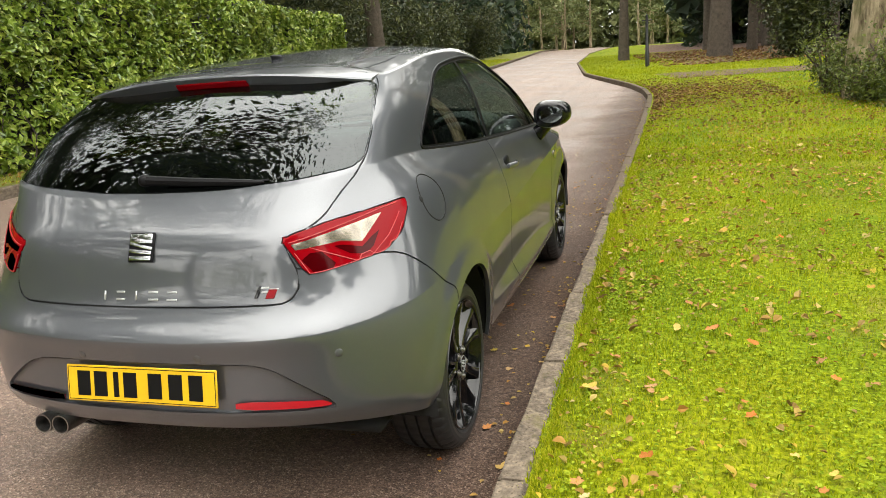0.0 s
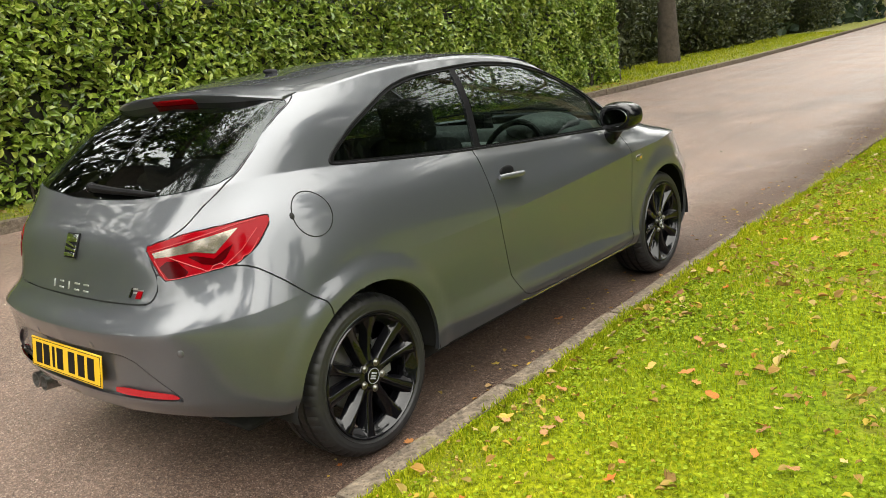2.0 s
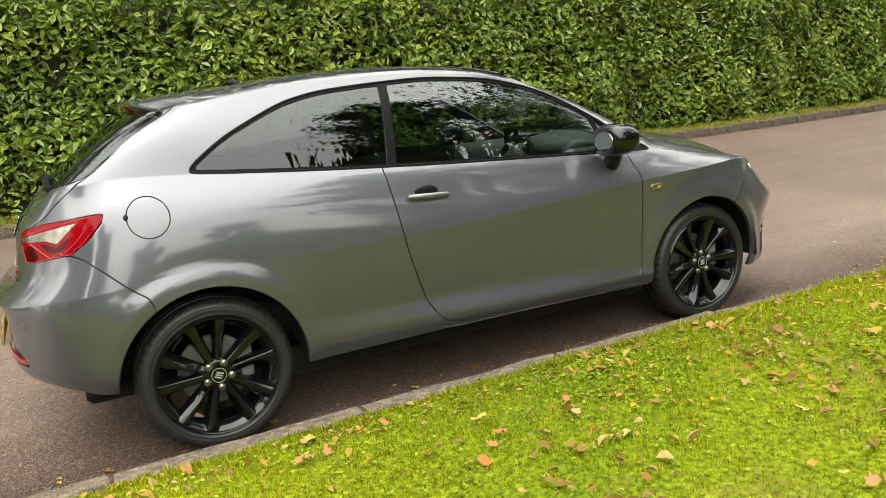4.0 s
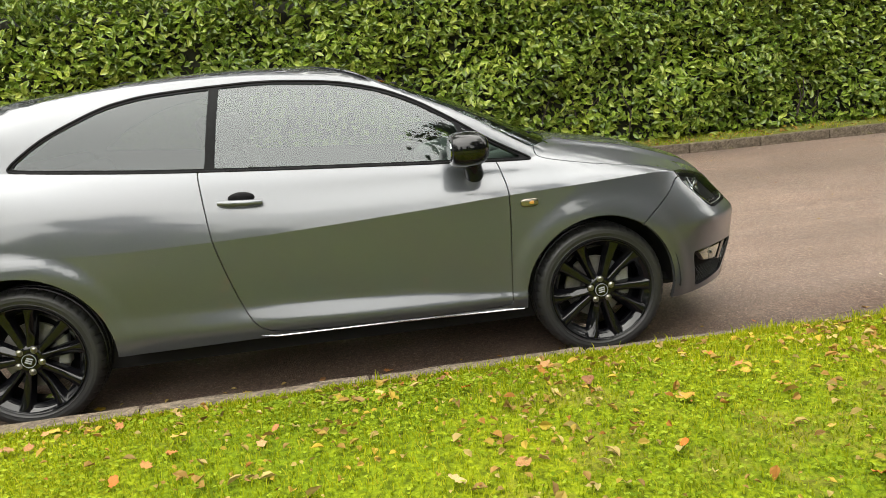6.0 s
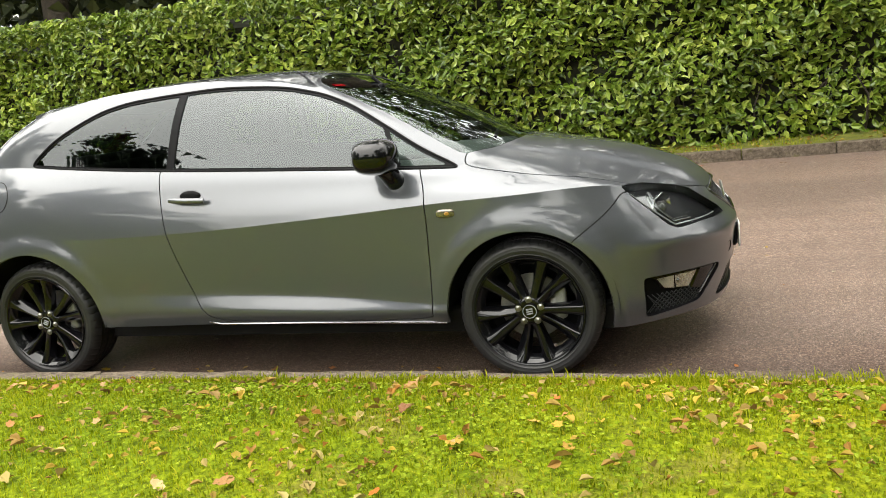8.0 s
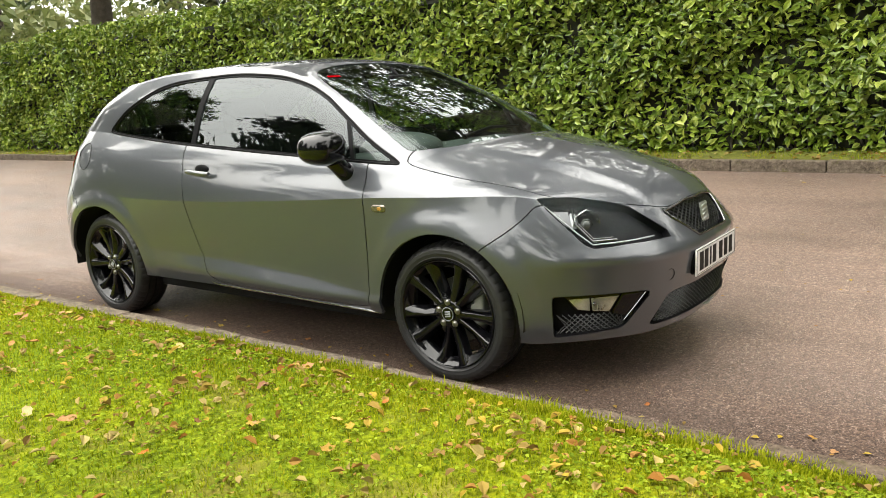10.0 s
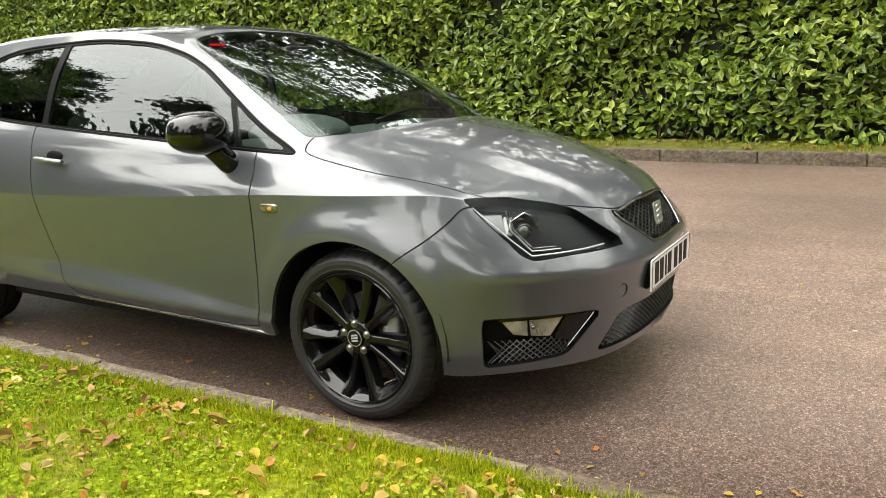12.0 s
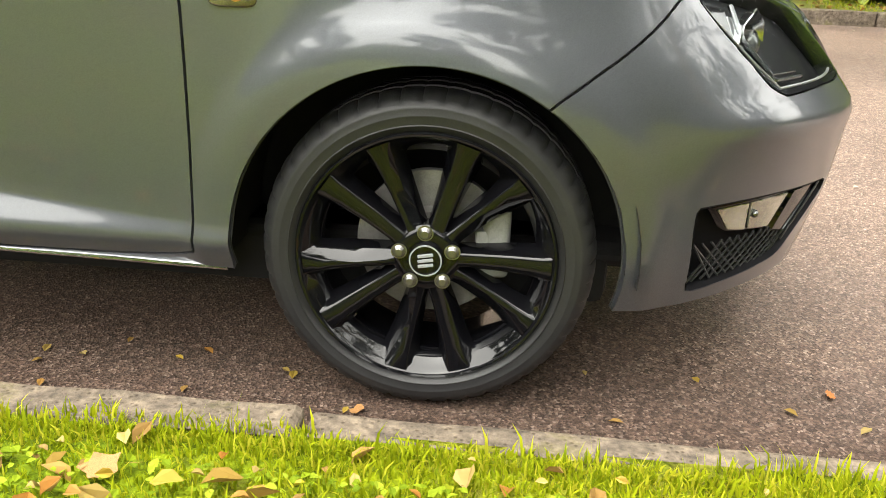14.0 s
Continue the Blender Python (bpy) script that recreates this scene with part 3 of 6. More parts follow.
def poly_dist(P, poly):
    """Signed distance of points to a closed outline, negative inside."""
    best, inside = np.full(len(P), 9.0), np.zeros(len(P), bool)
    for a, b in zip(poly, np.roll(poly, -1, 0)):
        ab = b - a
        t = np.clip(((P - a) @ ab) / (ab @ ab + 1e-12), 0, 1)
        best = np.minimum(best, np.hypot(*(P - a - t[:, None] * ab).T))
        cross = (a[1] > P[:, 1]) != (b[1] > P[:, 1])
        with np.errstate(divide="ignore", invalid="ignore"):
            xs = a[0] + (P[:, 1] - a[1]) / (ab[1] if abs(ab[1]) > 1e-12 else 1e-12) * ab[0]
        inside ^= cross & (P[:, 0] < xs)
    return np.where(inside, -best, best)


def side(p):
    return np.stack([p[:, 1], p[:, 2]], 1)


def head_on(p):
    return np.stack([p[:, 0], p[:, 2]], 1)


def plan(p):
    return np.stack([p[:, 0], p[:, 1]], 1)


def corner_f(p):
    return np.stack([p[:, 1] - p[:, 0], p[:, 2]], 1)


def corner_r(p):
    return np.stack([-p[:, 1] - p[:, 0], p[:, 2]], 1)


DLO = [(.018, 1.080), (.06, 1.068), (.78, 1.002), (2.19, .912), (2.205, .92), (2.04, 1.008), (1.874, 1.122), (1.727, 1.213), (1.583, 1.277), (1.386, 1.327), (1.081, 1.354), (.80, 1.347), (.577, 1.335), (.414, 1.303), (.177, 1.201), (.05, 1.115)]
DOOR = [(.770, 1.075), (.797, .84), (.818, .68), (.895, .42), (.955, .325), (1.05, .292), (2.052, .275), (2.058, .33), (2.076, .789), (2.045, .915), (2.015, .985)]
BONNET = [(-.2, 2.345), (.18, 2.34), (.36, 2.315), (.52, 2.285), (.63, 2.235), (.70, 2.225), (.715, 2.30), (.708, 2.55), (.678, 2.80), (.62, 2.925), (.50, 3.055), (.40, 3.125), (.262, 3.205), (.10, 3.225), (-.2, 3.23)]
HEADLAMP = [(2.150, .788), (2.38, .778), (2.59, .749), (2.69, .728), (2.905, .625), (2.905, .607), (2.62, .606), (2.43, .598), (2.38, .612)]
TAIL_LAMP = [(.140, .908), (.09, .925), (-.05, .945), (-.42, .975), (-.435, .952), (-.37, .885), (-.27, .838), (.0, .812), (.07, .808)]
TAILGATE = [(-.2, .722), (.43, .728), (.48, .745), (.503, .80), (.452, .905), (.545, .95), (.585, 1.02), (.628, 1.08), (.615, 1.2), (.565, 1.325), (.50, 1.350), (-.2, 1.376)]
REAR_GLASS = [(-.2, 1.037), (.2, 1.039), (.45, 1.060), (.624, 1.086), (.613, 1.2), (.562, 1.324), (-.2, 1.354)]
WINDSCREEN = [(-.2, 2.40), (.20, 2.385), (.50, 2.325), (.655, 2.235), (.652, 2.16), (.60, 1.85), (.520, 1.555), (.45, 1.515), (.25, 1.475), (-.2, 1.455)]
BUMPER_R = [(-.17, .1), (-.185, .645), (-.253, .690), (-.33, .765), (-.42, .842), (-.60, .825), (-1.0, .825), (-1.0, .1)]
BUMPER_F = [(2.62, .1), (2.648, .578), (2.70, .616), (2.78, .672), (2.835, .722), (2.87, .772), (3.2, .735), (3.6, .735), (3.6, .1)]
GRILLE = [(-.2, .720), (.11, .714), (.276, .692), (.268, .668), (.170, .583), (-.2, .578)]
LOW_GRILLE = [(-.2, .395), (.35, .388), (.40, .378), (.455, .272), (.44, .262), (.20, .268), (-.2, .27)]
FOG = [(2.198, .400), (2.205, .410), (2.735, .417), (2.735, .395), (2.59, .272), (2.225, .250), (2.205, .258)]
RECESS_R = [(-.2, .572), (.34, .572), (.42, .555), (.50, .505), (.582, .446), (.575, .428), (-.2, .424)]
ROOF = [(-.2, .04), (.46, .055), (.485, .10), (.505, .30), (.500, 1.0), (.485, 1.38), (.40, 1.435), (-.2, 1.405)]


def split_along(bm, lay, fn):
    """Cuts the mesh along the line where fn is nought."""
    bm.verts.index_update()
    f = fn(np.array([v.co for v in bm.verts]))
    sign = {v: (0 if abs(f[v.index]) < 5e-4 else (1 if f[v.index] > 0 else -1)) for v in bm.verts}
    val = {v: f[v.index] for v in bm.verts}
    for e in list(bm.edges):
        a, b = e.verts
        if sign[a] * sign[b] < 0:
            t = val[a] / (val[a] - val[b])
            co, n = a.co.lerp(b.co, t), Vector(a[lay]).lerp(Vector(b[lay]), t).normalized()
            nv = bmesh.utils.edge_split(e, a, t)[1]
            nv.co, nv[lay] = co, n
            sign[nv] = 0
    todo = [q for q in bm.faces if any(sign[v] > 0 for v in q.verts) and any(sign[v] < 0 for v in q.verts)]
    while todo:
        q = todo.pop()
        vs = list(q.verts)
        zero = [k for k, v in enumerate(vs) if sign[v] == 0]
        done = False
        for x in range(len(zero)):
            for y in range(x + 1, len(zero)):
                a, b = zero[x], zero[y]
                one, two = vs[a + 1 : b], vs[b + 1 :] + vs[:a]
                s1, s2 = {sign[v] for v in one}, {sign[v] for v in two}
                if one and two and (s1 - {0}) and (s2 - {0}) and ((s1 <= {0, 1} and -1 in s2) or (s1 <= {0, -1} and 1 in s2) or (s2 <= {0, 1} and -1 in s1) or (s2 <= {0, -1} and 1 in s1)):
                    try:
                        new_face, _ = bmesh.utils.face_split(q, vs[a], vs[b])
                    except ValueError:
                        continue
                    for g in (q, new_face):
                        if g and any(sign[v] > 0 for v in g.verts) and any(sign[v] < 0 for v in g.verts):
                            todo.append(g)
                    done = True
                    break
            if done:
                break


def build_shell():
    """The right half of the outer skin, cut along every seam, and each face's part."""
    plain, G = body_grid()
    R, C, _ = G.shape
    base = skin_normals(plain)
    N = faired(base, plain[CREASE_ROW, :, 1]) + skin_normals(G) - base
    N /= np.linalg.norm(N, axis=-1, keepdims=True)
    N[:, 0, 0] = 0
    N[:, -1, 0] = 0
    bm = bmesh.new()
    lay = bm.verts.layers.float_vector.new("n")
    vs = [[None] * C for _ in range(R)]
    for i in range(R):
        for j in range(C):
            v = bm.verts.new(G[i, j])
            v[lay] = N[i, j]
            vs[i][j] = v
    for i in range(R - 1):
        for j in range(C - 1):
            try:
                bm.faces.new((vs[i][j], vs[i][j + 1], vs[i + 1][j + 1], vs[i + 1][j]))
            except ValueError:
                pass
    bmesh.ops.remove_doubles(bm, verts=bm.verts, dist=1e-4)

    def cut(fn):
        split_along(bm, lay, fn)

    def arch(ax, r):
        return lambda P: np.where((P[:, 0] > 0.55) & (P[:, 2] < 0.9), np.hypot(P[:, 1] - ax, P[:, 2] - HUB_Z) - r, 1.0)

    def zone(outline, view, ok, rounds=2, cut=0.2):
        poly = smooth_poly(outline, rounds, cut)
        return lambda P: np.where(ok(P), poly_dist(view(P), poly), 1.0)

    rear, front = (lambda P: P[:, 1] < 0.25), (lambda P: P[:, 1] > 2.75)
    Z = {
        "arch_r": arch(AXLE_R, ARCH_R), "arch_f": arch(AXLE_F, ARCH_F),
        "trim": zone(DLO, side, lambda P: (P[:, 0] > 0.5) & (P[:, 2] > 0.85)),
        "tail_lamp": zone(TAIL_LAMP, corner_r, lambda P: P[:, 1] < -0.1, 1, 0.12),
        "tailgate": zone(TAILGATE, head_on, rear),
        "rear_glass": zone(REAR_GLASS, head_on, rear, 2, 0.12),
        "windscreen": zone(WINDSCREEN, plan, lambda P: P[:, 2] > 0.9),
        "bonnet": zone(BONNET, plan, lambda P: P[:, 2] > 0.66),
        "headlamp": zone(HEADLAMP, corner_f, lambda P: P[:, 1] > 2.7, 1, 0.05),
        "bumper_r": zone(BUMPER_R, side, lambda P: P[:, 1] < 0.2),
        "bumper_f": zone(BUMPER_F, side, lambda P: P[:, 1] > 2.4),
        "door": zone(DOOR, side, lambda P: P[:, 0] > 0.6),
        "grille": zone(GRILLE, head_on, front, 1, 0.06), "low_grille": zone(LOW_GRILLE, head_on, front, 1, 0.08),
        "fog": zone(FOG, corner_f, lambda P: (P[:, 1] > 2.85) & (P[:, 2] < 0.5), 1, 0.08),
        "recess_r": zone(RECESS_R, head_on, lambda P: P[:, 1] < -0.45),
        "roof": zone(ROOF, plan, lambda P: P[:, 2] > 1.25),
    }
    pane = zone(DLO, side, lambda P: (P[:, 0] > 0.5) & (P[:, 2] > 0.85))
    Z["pane"] = lambda P: pane(P) + 0.012
    Z["ws_inner"] = lambda P: Z["windscreen"](P) + 0.028
    for name in ("arch_r", "arch_f", "trim", "pane", "tail_lamp", "headlamp", "tailgate", "rear_glass", "windscreen", "bonnet", "bumper_r", "bumper_f", "door", "grille", "low_grille", "fog", "recess_r", "roof"):
        cut(Z[name])
    for line in (lambda P: P[:, 1] - (0.808 + (P[:, 2] - 1.006) * 0.14), lambda P: P[:, 1] - (0.848 + (P[:, 2] - 1.006) * 0.14), lambda P: P[:, 1] - (1.935 - (P[:, 2] - 0.94) * 0.35), lambda P: P[:, 1] - (1.957 - (P[:, 2] - 0.94) * 0.35)):
        cut((lambda ln: lambda P: np.where(pane(P) < 0, ln(P), 1.0))(line))
    bm.faces.ensure_lookup_table()
    cen = np.array([f.calc_center_median() for f in bm.faces])
    d = {k: fn(cen) for k, fn in Z.items()}
    ids = []
    for k in range(len(cen)):
        x, y, z = cen[k]
        if d["arch_r"][k] < 0 or d["arch_f"][k] < 0:
            ids.append(None)
        elif d["pane"][k] < 0:
            b, q = y - 0.808 - (z - 1.006) * 0.14, y - 1.935 + (z - 0.94) * 0.35
            ids.append("quarter_glass" if b < 0 else "trim" if b < 0.04 else "door_glass" if q < 0 else "trim" if q < 0.022 else "vent_glass")
        elif d["trim"][k] < 0:
            ids.append("trim")
        elif d["tail_lamp"][k] < 0:
            ids.append("tail_lamp")
        elif d["headlamp"][k] < 0:
            ids.append("headlamp")
        elif d["rear_glass"][k] < 0:
            ids.append("rear_glass")
        elif d["tailgate"][k] < 0:
            ids.append("tailgate")
        elif d["windscreen"][k] < 0:
            ids.append("windscreen")
        elif d["grille"][k] < 0:
            ids.append("grille")
        elif d["bonnet"][k] < 0:
            ids.append("bonnet")
        elif d["recess_r"][k] < 0:
            ids.append("recess_r")
        elif d["bumper_r"][k] < 0:
            ids.append("bumper_r")
        elif d["low_grille"][k] < 0:
            ids.append("low_grille")
        elif d["fog"][k] < 0:
            ids.append("fog")
        elif d["bumper_f"][k] < 0:
            ids.append("bumper_f")
        elif d["door"][k] < 0:
            ids.append("door")
        elif d["roof"][k] < 0:
            ids.append("roof")
        else:
            ids.append("body")
    bm.verts.index_update()
    V = np.array([v.co for v in bm.verts])
    NV = np.array([v[lay] for v in bm.verts])
    F = [[v.index for v in f.verts] for f in bm.faces]
    bm.free()
    return V, NV, F, ids


SHELL = build_shell()


def panel(wanted, push=0.0, gap=0.0026, flange=0.014, mirror=False, both=False, material=None, name="panel"):
    """A mesh of the skin's faces of one part. push sets it in or out along the normal, with walls back to the skin;
    flange turns its edge inwards; both joins the mirror image across the middle."""
    V, NV, F, ids = SHELL
    faces = [f for f, i in zip(F, ids) if i == wanted]
    used = sorted({v for f in faces for v in f})
    at = {v: k for k, v in enumerate(used)}
    P, N = V[used].copy(), NV[used].copy()
    f2 = [[at[v] for v in f] for f in faces]
    count = {}
    for f in f2:
        for a, b in zip(f, f[1:] + f[:1]):
            count[(a, b)] = count.get((a, b), 0) + 1
    rim = [(a, b) for (a, b) in count if (b, a) not in count]
    rim = [(a, b) for a, b in rim if not (abs(P[a, 0]) < 2e-3 and abs(P[b, 0]) < 2e-3)]
    inward = np.zeros_like(P)
    for f in f2:
        c = P[f].mean(0)
        for v in f:
            inward[v] += c - P[v]
    edge = sorted({v for e in rim for v in e})
    tang = np.zeros_like(P)
    for a, b in rim:
        t = P[b] - P[a]
        tang[a] += t
        tang[b] += t
    shift = np.zeros_like(P)
    for v in edge:
        t = tang[v] / (np.linalg.norm(tang[v]) + 1e-9)
        s = np.cross(N[v], t)
        if s @ inward[v] < 0:
            s = -s
        shift[v] = s
    mid = np.abs(P[:, 0]) < 2e-3
    shift[mid, 0] = 0
    Q = P + shift * gap + N * push
    verts, norms, out = list(Q), list(N), [list(f) for f in f2]
    if flange or push:
        depth = -push if push < 0 else flange
        ring = {}
        for v in edge:
            base = P[v] + shift[v] * gap
            ring[v] = (len(verts), len(verts) + 1)
            lo = base + N[v] * push if push < 0 else base + N[v] * push - N[v] * depth
            hi = base if push < 0 else base + N[v] * push
            sgn = 1 if push < 0 else -1
            verts += [hi, lo]
            norms += [shift[v] * sgn, shift[v] * sgn]
        for a, b in rim:
            out.append([ring[b][0], ring[a][0], ring[a][1], ring[b][1]])
    verts, norms = np.array(verts), np.array(norms)
    norms /= np.linalg.norm(norms, axis=1, keepdims=True) + 1e-12
    if mirror:
        verts, norms, out = verts * (-1, 1, 1), norms * (-1, 1, 1), [f[::-1] for f in out]
    if both:
        n = len(verts)
        verts = np.concatenate([verts, verts * (-1, 1, 1)])
        norms = np.concatenate([norms, norms * (-1, 1, 1)])
        out = out + [[v + n for v in f[::-1]] for f in out]
    # Face winding follows the normals.
    fixed = []
    for f in out:
        p = verts[f]
        fn = np.cross(p - p[0], np.roll(p, -1, 0) - p[0]).sum(0)
        fixed.append(f if fn @ norms[f].sum(0) >= 0 else f[::-1])
    me = bpy.data.meshes.new(name)
    me.from_pydata([tuple(v) for v in verts], [], fixed)
    me.materials.append(material)
    me.polygons.foreach_set("use_smooth", [True] * len(me.polygons))
    me.normals_split_custom_set_from_vertices([tuple(n) for n in norms])
    me.update()
    return me


TRIS = {}


def skin_point(wanted, view, uv):
    """The place and normal on the skin behind a spot in one view."""
    key = (tuple(wanted), view)
    if key not in TRIS:
        V, NV, F, ids = SHELL
        t = np.array([(f[0], f[k], f[k + 1]) for f, i in zip(F, ids) if i in wanted for k in range(1, len(f) - 1)])
        TRIS[key] = (t, view(V)[t])
    V, NV = SHELL[0], SHELL[1]
    t, q = TRIS[key]
    a, b, c = q[:, 0], q[:, 1], q[:, 2]
    w = np.array(uv) - a
    e, g = b - a, c - a
    den = e[:, 0] * g[:, 1] - e[:, 1] * g[:, 0]
    den = np.where(np.abs(den) < 1e-12, 1e-12, den)
    s, r = (w[:, 0] * g[:, 1] - w[:, 1] * g[:, 0]) / den, (e[:, 0] * w[:, 1] - e[:, 1] * w[:, 0]) / den
    miss = np.maximum(0, -s) + np.maximum(0, -r) + np.maximum(0, s + r - 1)
    far = np.hypot(*((a + b + c) / 3 - np.array(uv)).T)
    k = int(np.argmin(miss * 0.02 + far * (miss > 1e-9) + np.where(miss > 1e-9, 1.0, 0)))
    s_, r_ = float(np.clip(s[k], 0, 1)), float(np.clip(r[k], 0, 1))
    w3 = np.array([max(0.0, 1 - s_ - r_), s_, r_])
    w3 /= w3.sum()
    return Vector(w3 @ V[t[k]]), Vector(w3 @ NV[t[k]]).normalized()


def on_skin(p, n, up=(0, 0, 1)):
    """A pose whose z points out of the skin and whose y follows up."""
    z = Vector(n).normalized()
    x = Vector(up).cross(z).normalized()
    y = z.cross(x)
    m = Matrix((x, y, z)).transposed().to_4x4()
    m.translation = p
    return m


def moved(bm, m):
    bmesh.ops.transform(bm, matrix=m, verts=bm.verts)
    return bm


def patch(wanted, outline, view, push, material, name="patch", mirror=False, both=False, rounds=2):
    """A piece of the skin inside an outline, laid just over it."""
    V, NV, F, ids = SHELL
    poly = smooth_poly(outline, rounds)
    bm = bmesh.new()
    lay = bm.verts.layers.float_vector.new("n")
    vs = {}
    for f, i in zip(F, ids):
        if i in wanted:
            for v in f:
                if v not in vs:
                    vs[v] = bm.verts.new(V[v])
                    vs[v][lay] = NV[v]
            bm.faces.new([vs[v] for v in f])
    bmesh.ops.triangulate(bm, faces=bm.faces[:])
    near = poly_dist(view(np.array([f.calc_center_median() for f in bm.faces])), poly) < .05
    bmesh.ops.delete(bm, geom=[f for f, k in zip(list(bm.faces), near) if not k], context="FACES")
    bmesh.ops.subdivide_edges(bm, edges=bm.edges[:], cuts=4, use_grid_fill=True)
    split_along(bm, lay, lambda P: poly_dist(view(P), poly))
    cen = np.array([f.calc_center_median() for f in bm.faces])
    inside = poly_dist(view(cen), poly) < 0
    bmesh.ops.delete(bm, geom=[f for f, k in zip(list(bm.faces), inside) if not k], context="FACES")
    for v in bm.verts:
        v.co += Vector(v[lay]) * push
    rim = [e for e in bm.edges if e.is_boundary]
    ext = bmesh.ops.extrude_edge_only(bm, edges=rim)["geom"]
    for v in ext:
        if isinstance(v, bmesh.types.BMVert):
            v.co -= Vector(v[lay]) * (abs(push) + 0.003)
    if both:
        dup = bmesh.ops.duplicate(bm, geom=bm.verts[:] + bm.edges[:] + bm.faces[:])["geom"]
        for v in dup:
            if isinstance(v, bmesh.types.BMVert):
                v.co.x *= -1
        bmesh.ops.reverse_faces(bm, faces=[g for g in dup if isinstance(g, bmesh.types.BMFace)])
    if mirror:
        for v in bm.verts:
            v.co.x *= -1
    bmesh.ops.recalc_face_normals(bm, faces=bm.faces)
    norms = [tuple(Vector(v[lay]).normalized() * Vector((-1 if mirror else 1, 1, 1))) for v in bm.verts]
    me = bpy.data.meshes.new(name)
    bm.to_mesh(me)
    bm.free()
    me.materials.append(material)
    me.polygons.foreach_set("use_smooth", [True] * len(me.polygons))
    me.normals_split_custom_set_from_vertices(norms)
    return me


# ---- wheels ----
def tyre_bm():
    prof = [(-.190, .218), (-.202, .235), (-.207, .258), (-.203, .282), (-.190, .295), (-.165, .3005), (-.150, .3015), (-.147, .295), (-.139, .295), (-.136, .3022), (-.106, .3028), (-.103, .295), (-.094, .295), (-.091, .3028), (-.062, .3022), (-.059, .295), (-.051, .295), (-.048, .3015), (-.034, .2990), (-.020, .2940), (-.010, .2860), (-.003, .2760), (-.0015, .2715), (-.0017, .2705), (.0015, .262), (.0016, .2600), (.0012, .2590), (.000, .246), (.002, .244), (-.003, .238), (-.009, .231), (-.016, .226), (-.022, .218)]
    bm = lathe_bm(prof, 240)
    for v in bm.verts:
        r = math.hypot(v.co.y, v.co.z)
        if r > 0.2915 or (r > 0.283 and v.co.x > -.04):
            k = int(round((math.atan2(v.co.z, v.co.y) % (2 * math.pi)) / (2 * math.pi) * 240))
            if k % 5 == 0:
                s = (r - (0.0045 if v.co.x > -.04 and r < .2995 else 0.0018)) / r
                v.co.y *= s
                v.co.z *= s
    return bm


def spoke_bm(angle, wide):
    """A flat-faced spoke with narrow bevels and drafted flanks that flare into the rim; wide cuts a broad facet into one flank."""
    bm = bmesh.new()
    rows = []
    for r, w, face, deep, draft in ((.036, .030, -.019, .045, .004), (.075, .029, -.0235, .042, .006), (.13, .032, -.022, .040, .009), (.178, .036, -.0150, .036, .013), (.205, .040, -.0085, .030, .018), (.2215, .047, -.0055, .022, .022)):
        cut = .0045 + (.017 * math.sin(math.pi * min(1, max(0, (r - .03) / .19))) ** .8 if wide else 0)
        c = [(-w / 2 - draft, face - deep), (-w / 2, face - .0045 - (cut - .0045) * .62), (-w / 2 + cut - .0023, face - .0012 - (cut - .0045) * .06), (-w / 2 + cut, face), (w / 2 - .0045, face), (w / 2 - .0022, face - .0012), (w / 2, face - .0045), (w / 2 + draft, face - deep)]
        ca, sa = math.cos(angle), math.sin(angle)
        rows.append([bm.verts.new((u, r * ca - t * sa, r * sa + t * ca)) for t, u in c])
    for a, b in zip(rows, rows[1:]):
        for j in range(len(a) - 1):
            bm.faces.new((a[j], a[j + 1], b[j + 1], b[j]))
        bm.faces.new((a[-1], a[0], b[0], b[-1]))
    bm.faces.new(rows[0][::-1])
    bm.faces.new(rows[-1])
    bmesh.ops.recalc_face_normals(bm, faces=bm.faces)
    return bm


